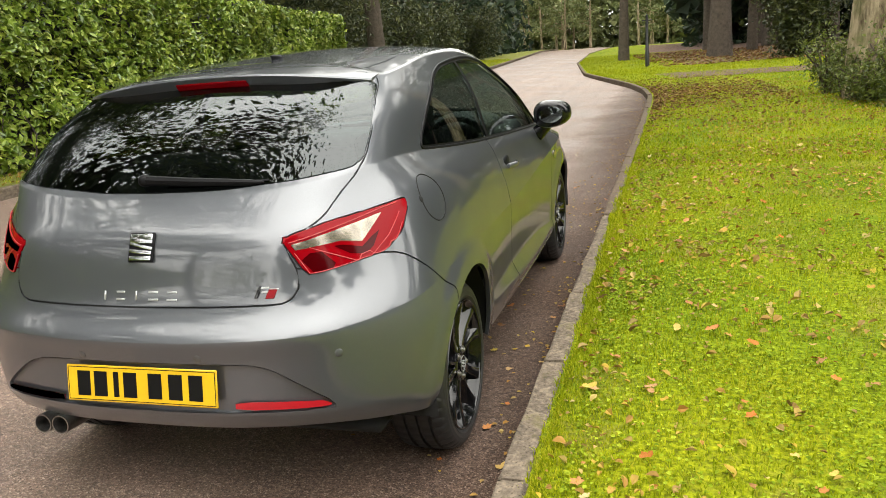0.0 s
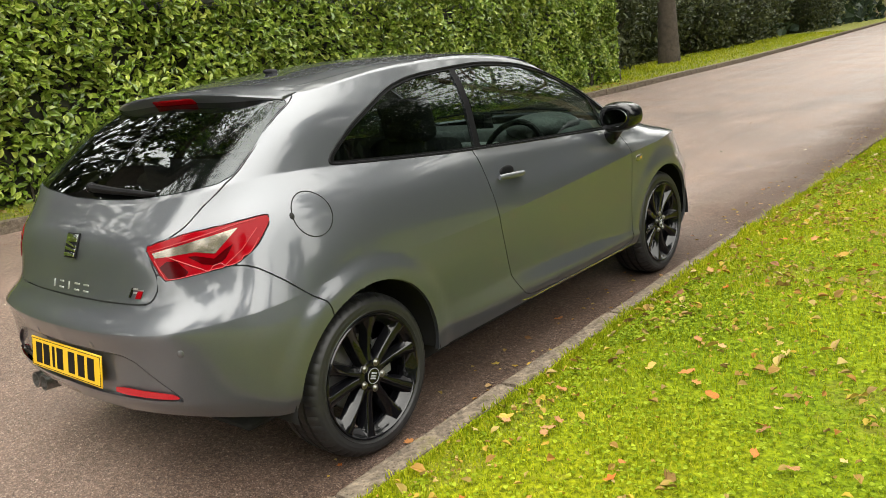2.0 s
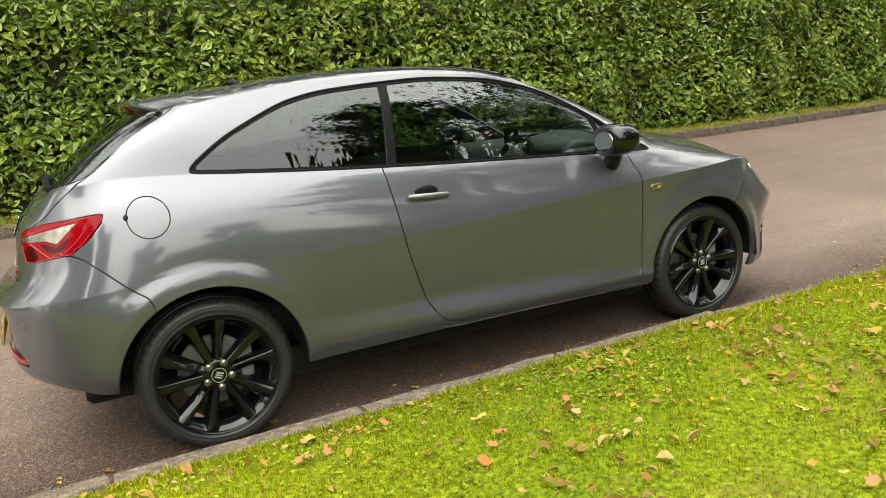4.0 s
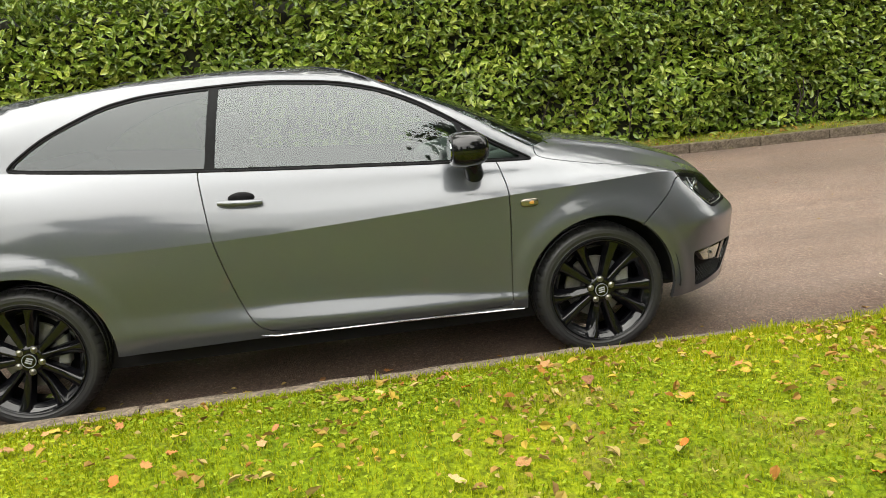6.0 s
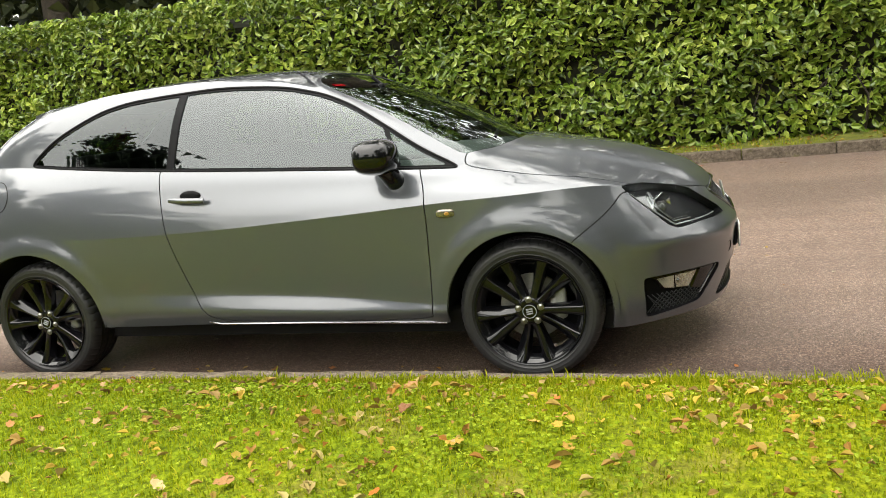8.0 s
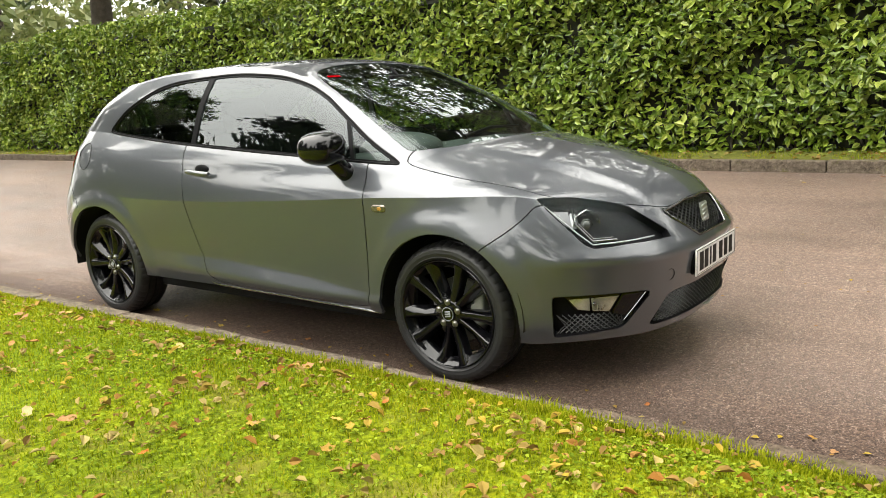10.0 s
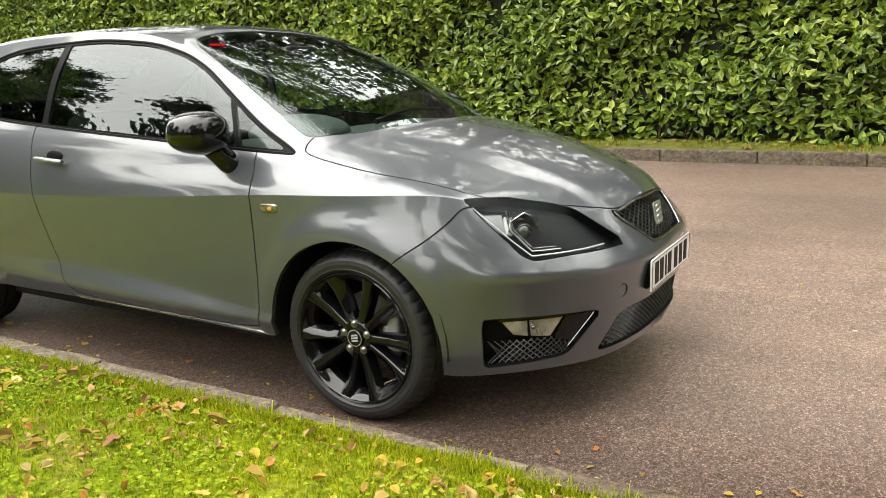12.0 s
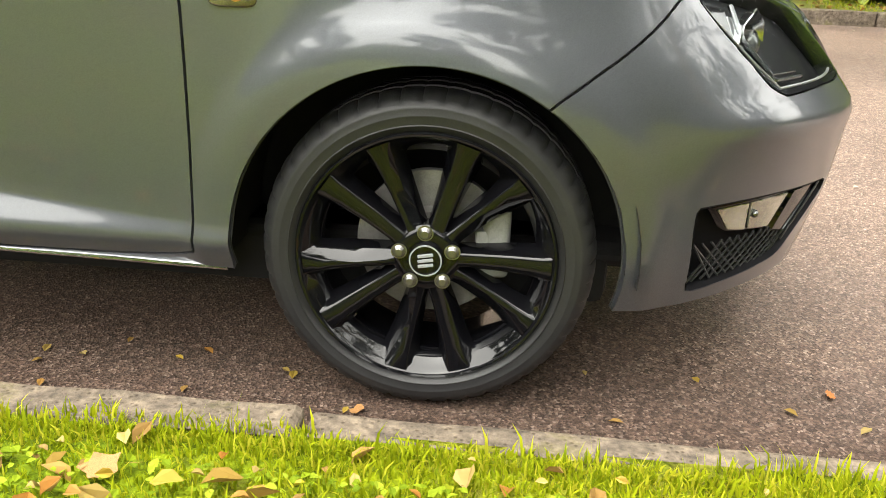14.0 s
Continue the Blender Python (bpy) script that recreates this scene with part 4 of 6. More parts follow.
def wheel(car, m, spin, mirrored):
    """A black ten-spoke alloy wheel with its tyre. Its x points outwards, from the tyre's outer wall."""
    barrel = lathe_bm([(-.004, .2335), (.0005, .2300), (-.001, .2265), (-.005, .2245), (-.012, .2175), (-.034, .1970), (-.046, .1935), (-.110, .2000), (-.185, .2085), (-.188, .2150)], 96)
    hub = part("wheel", join_bm(barrel, lathe_bm([(-.075, 0), (-.075, .058), (-.026, .062), (-.020, .056), (-.0185, .040), (-.020, .034), (-.020, 0)], 48)), BLACK_GLOSS, car, "gloss black ten-spoke alloy wheel")
    hub.matrix_local = m @ (pose(0, 0, 0, 0, 0, 180) if mirrored else Matrix()) @ pose(0, 0, 0, spin, 0, 0)
    part("tyre", tyre_bm(), RUBBER, hub, "low-profile black rubber tyre")
    for k in range(5):
        mid = radians(-90 + 72 * k)
        for s in (-1, 1):
            part("spoke", spoke_bm(mid + s * radians(15.5), s < 0), BLACK_GLOSS, hub)
        a = radians(90 + 72 * k)
        bolt = join_bm(lathe_bm([(-.024, .0), (-.024, .0115), (-.019, .0115), (-.0165, .0085), (-.014, .0085), (-.012, .0065), (-.012, 0)], 12), lathe_bm([(-.0205, .0145), (-.0195, .0145), (-.0195, .012)], 20))
        part("wheel_bolt", moved(bolt, Matrix.Translation((0.004, .050 * math.cos(a), .050 * math.sin(a)))), STEEL, hub, "dull steel wheel bolt")
    cap = part("centre_cap", lathe_bm([(-.022, .031), (-.013, .031), (-.0105, .029), (-.0105, .0265), (-.0125, .0255), (-.0125, 0)], 32), BLACK_GLOSS, hub, "black wheel cap with a pale raised mark")
    mark = join_bm(lathe_bm([(-.0122, .0295), (-.0098, .0295), (-.0098, .0270), (-.0122, .0270)], 32), *[box_bm((.003, .028, .0062), (-.0105, 0, z), 0.001, 1, pose(0, 0, 0, t, 0, 0)) for z, t in ((.0095, 8), (0, 8), (-.0095, 8))])
    part("badge", mark, LIGHT_TRIM, hub)
    part("brake_disc", lathe_bm([(-.085, .05), (-.085, .066), (-.104, .072), (-.104, .140), (-.122, .140), (-.122, .05)], 48), CAST_IRON, hub, "grey steel brake disc")
    cal = join_bm(box_bm((.055, .050, .135), (-.088, .122, .020), .014, 3), box_bm((.030, .030, .060), (-.075, .098, .015), .010, 2))
    part("brake_caliper", moved(cal, pose(0, 0, 0, -spin + (180 if mirrored else 0), 0, 0)), CAST_ALLOY, hub, "dull grey brake caliper")
    return hub


# ---- lamps and grilles ----
def mesh_bars(outline, view_back, step, r, slope=0.55):
    """Crossing bars of a diamond grille inside an outline in x and z."""
    poly = smooth_poly(outline)
    out = []
    (x0, z0), (x1, z1) = poly.min(0), poly.max(0)
    for s in (-1, 1):
        c = -1.5
        while c < 1.5:
            xs = np.arange(x0, x1, 0.012)
            zs = (z0 + z1) / 2 + s * slope * (xs - c)
            pts = np.stack([xs, zs], 1)
            ok = poly_dist(pts, poly) < -0.002
            run = []
            for p, k in zip(pts, ok):
                if k:
                    run.append(view_back(p))
                if (not k or p is pts[-1]) and len(run) > 1:
                    out.append(tube_bm([run[0], run[len(run) // 2], run[-1]] if len(run) > 3 else run, r, 4, False))
                if not k:
                    run = []
            if len(run) > 1:
                out.append(tube_bm([run[0], run[-1]], r, 4, False))
            c += step
    return join_bm(*out)


def plate(car, m, material, back_label):
    board = part("number_plate", moved(box_bm((.52, .111, .006), (0, 0, .003), .002, 1), m), material, car, back_label)
    edge = [tube_bm([(-.254, -.0495, 0), (.254, -.0495, 0)], .0012, 4), tube_bm([(-.254, .0495, 0), (.254, .0495, 0)], .0012, 4), tube_bm([(-.254, -.0495, 0), (-.254, .0495, 0)], .0012, 4), tube_bm([(.254, -.0495, 0), (.254, .0495, 0)], .0012, 4)]
    part("plate_border", moved(join_bm(*edge), m @ Matrix.Translation((0, 0, .0062))), PLATE_INK, board)
    for x in (-.198, -.138, -.083, -.034, .052, .122, .190):
        w = .018 if x == -.083 else .046
        part("bar", moved(box_bm((w, .076, .0012), (x, 0, .0066)), m), PLATE_INK, board)


def sphere_bm(at, size, seg=32, rings=18):
    bm = bmesh.new()
    bmesh.ops.create_uvsphere(bm, u_segments=seg, v_segments=rings, radius=1.0, matrix=Matrix.Translation(at) @ Matrix.Diagonal((*size, 1)))
    return bm


def pill_bm(size):
    """A flat lens with rounded-off straight sides."""
    bm = sphere_bm((0, 0, .001), (1, 1, 1), 36, 14)
    for v in bm.verts:
        v.co = Vector((math.copysign(abs(v.co.x) ** .55, v.co.x) * size[0], math.copysign(abs(v.co.y) ** .55, v.co.y) * size[1], v.co.z * size[2]))
    return bm


def seat(car, x, y, wide=0.5):
    cushion = part("seat", box_bm((wide, .52, .16), (x, y + .22, .42), .06, 4), CLOTH, car, "black cloth seat")
    part("backrest", moved(box_bm((wide, .14, .62), (0, 0, .31), .06, 4), Matrix.Translation((x, y, .44)) @ pose(0, 0, 0, 14, 0, 0)), CLOTH, cushion)
    part("headrest", moved(box_bm((.27 if wide < 1 else .9, .10, .19), (0, 0, 0), .045, 4), Matrix.Translation((x, y - .165, 1.135 if wide < 1 else 1.0)) @ pose(0, 0, 0, 12, 0, 0)), CLOTH, cushion)
    if wide < 1:
        part("headrest_stem", join_bm(*[tube_bm([(x + s * .06, y - .13, .98), (x + s * .06, y - .16, 1.08)], .006) for s in (-1, 1)]), CHROME, cushion)


def build_car(name, skin, label):
    car = empty(name)
    tagged(car, label, "car")
    names = {"body": "body", "roof": "roof", "tailgate": "tailgate", "bonnet": "bonnet", "bumper_r": "rear_bumper", "bumper_f": "front_bumper"}
    P = {}
    for key, nm in names.items():
        P[key] = part(nm, panel(key, both=True, material=skin, name=nm), skin, car)
    for mir in (False, True):
        P["door", mir] = part("door", panel("door", mirror=mir, material=skin, name="door"), skin, car)
        for key, nm, gl in (("quarter_glass", "quarter_window", GLASS_DARK), ("door_glass", "door_window", GLASS_SIDE), ("vent_glass", "vent_window", GLASS)):
            w = part(nm, panel(key, push=-.0045, gap=0, flange=0, mirror=mir, material=gl, name=nm), gl, P["door", mir] if key != "quarter_glass" else car)
            w.visible_shadow = False
        part("window_frame", panel("trim", push=-.001, gap=0, mirror=mir, material=BLACK_SATIN, name="window_frame"), BLACK_SATIN, car, "satin black side window frame")
        seal, ring = smooth_poly(DLO, 3), []
        for (y0, z0), (y1, z1) in zip(seal, np.roll(seal, -1, 0)):
            steps = max(1, int(math.hypot(y1 - y0, z1 - z0) / .03))
            for q in range(steps):
                w, wn_ = skin_point(("trim", "body", "door"), side, (y0 + (y1 - y0) * q / steps, z0 + (z1 - z0) * q / steps))
                ring.append(((w.x - wn_.x * .001) * (-1 if mir else 1), w.y, w.z - wn_.z * .001))
        ring += [ring[0], ring[1]]
        part("window_seal", tube_bm(ring, .0058, 6, False), BLACK_SATIN, car, "black rubber window seal")
        part("headlamp", panel("headlamp", push=-.034, gap=.001, mirror=mir, material=BLACK_SATIN, name="headlamp"), BLACK_SATIN, car, "black-backed headlamp with a clear lens")
        lens = part("headlamp_lens", panel("headlamp", push=.0012, gap=.002, flange=.004, mirror=mir, material=LENS, name="headlamp_lens"), LENS, car, "clear headlamp lens")
        lens.visible_shadow = False
        s = -1 if mir else 1
        for nm, shape, stuff, deep in (("side_reflector", [(2.212, .744), (2.327, .742), (2.334, .686), (2.292, .690)], LAMP_GREY, -.020), ("lamp_block", [(2.340, .736), (2.376, .733), (2.362, .681), (2.335, .684)], SATIN_CHROME, -.022)):
            part(nm, patch(("headlamp",), shape, corner_f, deep, stuff, nm, mir, rounds=0), stuff, lens)
        for nm, line, deep, thick, stuff in (("chrome_strip", [(2.190, .764), (2.353, .655), (2.425, .612), (2.62, .616), (2.84, .622)], .007, .0026, SATIN_CHROME), ("lamp_bezel", [(2.350, .752), (2.356, .690), (2.432, .626), (2.60, .628)], .016, .0046, DARK_CHROME), ("lamp_bezel", [(2.366, .750), (2.371, .694), (2.440, .636), (2.58, .637)], .018, .0022, DARK_CHROME)):
            curve = []
            for (u0, z0), (u1, z1) in zip(line, line[1:]):
                for q in range(6):
                    w, wn_ = skin_point(("headlamp",), corner_f, (u0 + (u1 - u0) * q / 6, z0 + (z1 - z0) * q / 6))
                    w = w - wn_ * deep
                    curve.append((w.x * s, w.y, w.z))
            part(nm, tube_bm(curve, thick, 8), stuff, lens, "bright strip along the lamp's lower edge" if nm == "chrome_strip" else "")
        hp, hn = skin_point(("headlamp",), corner_f, (2.425, .690))
        hp = hp - hn * .034
        pm = on_skin((hp.x * s, hp.y, hp.z), (.55 * s, .83, 0))
        part("projector", join_bm(moved(sphere_bm((0, 0, 0), (.025, .025, .018)), pm), moved(lathe_bm([(-.012, .029), (.004, .029), (.006, .027), (.003, .025), (-.012, .025)], 32), pm @ pose(0, 0, 0, 0, -90, 0))), PROJECTOR, lens, "dark glass projector lamp")
        bowl = lathe_bm([(-.030, .0), (-.029, .014), (-.024, .034), (-.010, .052), (.008, .062), (.010, .064), (.008, .066), (-.012, .056), (-.032, .0)], 7)
        part("lamp_bowl", moved(bowl, pm @ Matrix.Translation((0, 0, -.006)) @ pose(0, 0, 0, 0, -90, 0)), CHROME_DULL, lens, "bright lamp bowl")
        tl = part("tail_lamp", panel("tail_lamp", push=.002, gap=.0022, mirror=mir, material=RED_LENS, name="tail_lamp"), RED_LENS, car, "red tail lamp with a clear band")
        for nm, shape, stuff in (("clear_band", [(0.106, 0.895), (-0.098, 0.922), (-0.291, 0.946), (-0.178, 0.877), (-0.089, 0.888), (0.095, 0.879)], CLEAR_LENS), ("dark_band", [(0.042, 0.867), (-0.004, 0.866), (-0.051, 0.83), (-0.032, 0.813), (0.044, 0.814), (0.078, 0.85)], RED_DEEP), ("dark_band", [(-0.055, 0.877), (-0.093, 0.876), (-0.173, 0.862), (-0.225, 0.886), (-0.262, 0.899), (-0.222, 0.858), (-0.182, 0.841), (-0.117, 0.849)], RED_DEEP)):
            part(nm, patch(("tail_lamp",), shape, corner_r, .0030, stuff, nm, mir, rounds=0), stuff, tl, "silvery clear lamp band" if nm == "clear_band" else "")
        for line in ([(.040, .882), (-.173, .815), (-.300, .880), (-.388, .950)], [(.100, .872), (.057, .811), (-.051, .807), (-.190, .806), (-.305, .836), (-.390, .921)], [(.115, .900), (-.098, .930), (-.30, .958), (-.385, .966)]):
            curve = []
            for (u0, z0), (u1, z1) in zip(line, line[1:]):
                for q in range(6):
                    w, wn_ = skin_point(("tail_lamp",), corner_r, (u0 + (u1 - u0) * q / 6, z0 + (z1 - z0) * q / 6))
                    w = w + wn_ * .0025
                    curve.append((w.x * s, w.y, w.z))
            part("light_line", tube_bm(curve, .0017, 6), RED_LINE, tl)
        pocket = part("fog_lamp_pocket", panel("fog", push=-.045, gap=0, mirror=mir, material=BLACK_SATIN, name="fog_lamp_pocket"), BLACK_SATIN, car, "black fog lamp pocket with a mesh")
        part("fog_lamp", patch(("fog",), [(2.275, .400), (2.575, .403), (2.515, .335), (2.335, .350)], corner_f, -.016, BLACK_GLOSS, "fog_lamp", mir, rounds=0), BLACK_GLOSS, pocket, "clear fog lamp with bright inner reflectors")
        for shape in ([(2.290, .395), (2.402, .397), (2.404, .346), (2.338, .354)], [(2.412, .397), (2.564, .400), (2.512, .340), (2.420, .346)]):
            part("fog_reflector", patch(("fog",), shape, corner_f, -.0125, FOG_LENS, "fog_reflector", mir, rounds=0), FOG_LENS, pocket, "bright lamp reflector")
        fp, fnn = skin_point(("fog",), corner_f, (2.428, .376))
        fp = fp - fnn * .010
        part("fog_bulb", sphere_bm((fp.x * s, fp.y, fp.z), (.009, .007, .008), 20, 12), DARK_CHROME, pocket)
        part("fog_lamp_surround", patch(("fog",), [(2.590, .404), (2.712, .408), (2.610, .318), (2.535, .330)], corner_f, -.010, BLACK_GLOSS, "fog_lamp_surround", mir, rounds=0), BLACK_GLOSS, pocket)
        edge = []
        for q in range(9):
            w, wn_ = skin_point(("fog", "bumper_f"), corner_f, (2.722 - .122 * q / 8, .409 - .110 * q / 8))
            w = w - wn_ * .008
            edge.append((w.x * s, w.y, w.z))
        part("fog_trim_strip", tube_bm(edge, .0030, 8), DARK_CHROME, pocket, "thin satin strip edging the fog lamp pocket")
        bars = []
        for k in range(13):
            a, b = (2.205 + .033 * k, .258 + .001 * k), (2.205 + .033 * k + .12, .335)
            for e in ((a, b), ((a[0] + .10, a[1]), (a[0] - .02, .335))):
                ends = []
                for uv in e:
                    uv = (min(max(uv[0], 2.222), 2.60 + (uv[1] - .27) * .9), uv[1])
                    w, wn_ = skin_point(("fog", "bumper_f"), corner_f, uv)
                    w = w - wn_ * .014
                    ends.append((w.x * s, w.y, w.z))
                bars.append(tube_bm(ends, .0024, 4))
        part("fog_lamp_mesh", join_bm(*bars), GRAPHITE, pocket)
    rg = part("rear_window", panel("rear_glass", push=.001, gap=.001, both=True, material=GLASS_DARK, name="rear_window"), GLASS_DARK, P["tailgate"], "dark tinted rear window")
    ws = part("windscreen", panel("windscreen", push=-.003, gap=0, flange=0, both=True, material=GLASS, name="windscreen"), GLASS, car, "curved tinted windscreen")
    rg.visible_shadow = ws.visible_shadow = False
    part("recess_panel", panel("recess_r", push=-.010, gap=0, both=True, material=skin, name="recess_panel"), skin, P["bumper_r"])
    part("grille", panel("grille", push=-.03, gap=0, both=True, material=BLACK_SATIN, name="grille"), BLACK_SATIN, car, "black diamond mesh front grille")
    part("lower_grille", panel("low_grille", push=-.04, gap=0, both=True, material=BLACK_SATIN, name="lower_grille"), BLACK_SATIN, car, "black mesh lower grille")

    def back(ids, depth):
        def go(p):
            q, n = skin_point(ids, head_on, (abs(p[0]), p[1]))
            return (p[0], q.y - depth, p[1])
        return go

    both_g = [(-.276, .692), (-.11, .714), (.11, .714), (.276, .692), (.268, .668), (.170, .583), (-.170, .583), (-.268, .668)]
    both_l = [(-.40, .378), (-.35, .388), (.35, .388), (.40, .378), (.455, .272), (.44, .262), (-.44, .262), (-.455, .272)]
    V, NV, F, ids = SHELL
    part("grille_mesh", mesh_bars(both_g, back(("grille",), .010), .034, .0030), GRAPHITE, car, "gloss black diamond mesh")
    part("lower_grille_mesh", mesh_bars(both_l, back(("low_grille",), .014), .030, .0026), GRAPHITE, car, "gloss black diamond mesh")
    frame_pts = []
    for (x0, z0), (x1, z1) in zip(both_g, both_g[1:] + both_g[:1]):
        for q in range(5):
            gx, gz = x0 + (x1 - x0) * q / 5, z0 + (z1 - z0) * q / 5
            w, wn_ = skin_point(("grille", "bumper_f", "bonnet"), head_on, (abs(gx), gz))
            frame_pts.append((gx, w.y + .001, gz))
    part("grille_frame", tube_bm(frame_pts + frame_pts[:2], .0062, 8, False), DARK_CHROME, car, "dark chrome grille surround")
    sp_, sn_ = skin_point(("windscreen",), plan, (.44, 1.60))
    part("windscreen_sticker", moved(box_bm((.075, .022, .001), (0, 0, -.001)), on_skin(sp_, sn_)), RED_LENS, ws, "small red windscreen sticker")
    # A dark inner skin behind the seams, and the floor.
    inner = bmesh.new()
    solid = {"body", "roof", "tailgate", "bonnet", "bumper_r", "bumper_f", "door", "recess_r", "trim"}
    vs = {}
    for f, i in zip(F, ids):
        if i in solid:
            for sgn in (1, -1):
                for v in f:
                    if (v, sgn) not in vs:
                        q = V[v] - NV[v] * .0155
                        vs[v, sgn] = inner.verts.new((q[0] * sgn, q[1], q[2]))
                try:
                    inner.faces.new([vs[v, sgn] for v in f])
                except ValueError:
                    pass
    part("inner_panel", inner, TRIM, car, "dark inner trim")
    part("underbody", join_bm(box_bm((1.30, 2.9, .13), (0, 1.36, .235), .03, 2), box_bm((1.30, 3.5, .05), (0, 1.28, .275), .02, 1), box_bm((1.0, .06, .5), (0, 2.15, .55))), DARK, car)
    for ax in (AXLE_R, AXLE_F):
        for s in (-1, 1):
            well = lathe_bm([(0, .372), (.26, .372), (.26, .0)], 40)
            bmesh.ops.bisect_plane(well, geom=well.verts[:] + well.edges[:] + well.faces[:], plane_co=(0, 0, -.03), plane_no=(0, 0, -1), clear_outer=True)
            part("wheel_arch_liner", moved(well, Matrix.Translation((s * .80, ax, HUB_Z + .005)) @ pose(0, 0, 0, 0, 0, 180 if s > 0 else 0)), DARK, car)
    for s in (-1, 1):
        wheel(car, Matrix.Translation((s * .798, AXLE_R, HUB_Z)), -30, s < 0)
        wheel(car, Matrix.Translation((s * .798, AXLE_F, HUB_Z)), 2.5, s < 0)
    # Roof spoiler with the high brake lamp.
    sp, n = bmesh.new(), 25
    rows = []
    for k in range(n):
        x = -.556 + 1.112 * k / (n - 1)
        a = abs(x) / .556
        near_end = max(0.0, (a - .55) / .45) ** 2
        tip = -.125 + .092 * a**4
        def roof_z(y):
            return skin_point(("roof", "body", "tailgate", "rear_glass"), plan, (abs(x), y))[0].z
        zr, zm = roof_z(.085) + .0015, roof_z(.03) + .003
        zt = 1.368 - .046 * a**2.2
        under = .058 * (1 - .9 * near_end)
        rows.append([sp.verts.new((x, y, z)) for y, z in ((.085, zr - .002), (.03, zm), (tip + .014, zt + .003), (tip + .003, zt), (tip, zt - .006), (tip + .004, zt - .014), (tip + .050, zt - under), (.05, zt - .03))])
    for a, b in zip(rows, rows[1:]):
        for j in range(7):
            sp.faces.new((a[j], a[j + 1], b[j + 1], b[j]))
    for r in (rows[0], rows[-1]):
        sp.faces.new(r)
    bmesh.ops.recalc_face_normals(sp, faces=sp.faces)
    spoiler = part("roof_spoiler", sp, skin, P["tailgate"], "body-coloured roof spoiler")
    part("brake_lamp", box_bm((.275, .020, .030), (0, -.101, 1.340), .005, 2, pose(0, 0, 0, 42, 0, 0)), RED_LENS, P["tailgate"], "long red high-level brake lamp")
    # Door mirrors and handles.
    for s in (-1, 1):
        door = P["door", s < 0]
        cap = sphere_bm((0, 0, 0), (1, 1, 1), 40, 24)
        for v in cap.verts:
            v.co = Vector([math.copysign(abs(c) ** .78, c) * r_ for c, r_ in zip(v.co, (.104, .096, .075))])
        for v in cap.verts:
            if v.co.y < -.066:
                v.co.y = -.066 + (v.co.y + .066) * .15
            v.co.z *= 1 - .12 * (v.co.x / .096)
        m = Matrix.Translation((s * .862, 1.894, .994)) @ (Matrix.Diagonal((s, 1, 1, 1))) @ pose(0, 0, 0, 0, -4, 0)
        cap = moved(cap, m)
        bmesh.ops.recalc_face_normals(cap, faces=cap.faces)
        foot = moved(tube_bm([(.742, 1.938, .868), (.772, 1.934, .886), (.802, 1.926, .918), (.830, 1.912, .958)], [.044, .042, .040, .046], 18), Matrix.Diagonal((s, 1, 1, 1)))
        bmesh.ops.recalc_face_normals(foot, faces=foot.faces)
        mir = part("door_mirror", join_bm(cap, foot), BLACK_GLOSS, door, "gloss black door mirror")
        disc = bmesh.new()
        bmesh.ops.create_cone(disc, cap_ends=True, segments=40, radius1=1, radius2=.97, depth=.004, matrix=Matrix())
        disc = moved(disc, m @ Matrix.Translation((0, -.0712, 0)) @ pose(0, 0, 0, 87, 0, 0) @ Matrix.Diagonal((.066, .046, 1, 1)))
        bmesh.ops.recalc_face_normals(disc, faces=disc.faces)
        part("mirror_glass", disc, MIRROR, mir, "mirror glass")
        p, nn = skin_point(("door",), side, (.945, .866))
        bar = []
        for k in range(9):
            t = k / 8
            bar.append((.808 + .012 * math.sin(math.pi * t), .855 + .178 * t, .872 - .011 * t))
        hm = Matrix.Translation((p.x - .785, 0, 0))
        hb = moved(tube_bm(bar, [.010, .0125, .0135, .0135, .0135, .0135, .0135, .013, .011], 10), Matrix.Diagonal((s, 1, 1, 1)) @ hm)
        bmesh.ops.recalc_face_normals(hb, faces=hb.faces)
        part("door_handle", hb, skin, door, "body-coloured bar door handle")
        hollow = sphere_bm((p.x - .006, .948, .882), (.010, .056, .026), 24, 12)
        part("handle_recess", moved(hollow, Matrix.Diagonal((s, 1, 1, 1))), BLACK_SATIN, door, "dark hollow above the handle")
        cup = sphere_bm((p.x - .001, .950, .850), (.006, .048, .026), 24, 12)
        part("handle_cup", moved(cup, Matrix.Diagonal((s, 1, 1, 1))), skin, door)
        p, nn = skin_point(("body",), side, (2.158, .737))
        rp = moved(pill_bm((.040, .0175, .008)), on_skin((p.x * s, p.y, p.z), (nn.x * s, nn.y, nn.z)))
        rep = part("side_repeater", rp, CLEAR_LENS, car, "clear oval side indicator")
        part("bulb", moved(sphere_bm((0.008, 0, .0080), (.011, .008, .0018), 12, 8), on_skin((p.x * s, p.y, p.z), (nn.x * s, nn.y, nn.z))), AMBER, rep)
        part("rear_reflector", patch(("recess_r", "bumper_r"), [(.300, .434), (.568, .436), (.575, .442), (.545, .456), (.300, .458)], head_on, .002, REFLECTOR_RED, "rear_reflector", s < 0, rounds=1), REFLECTOR_RED, P["bumper_r"], "thin red rear reflector")
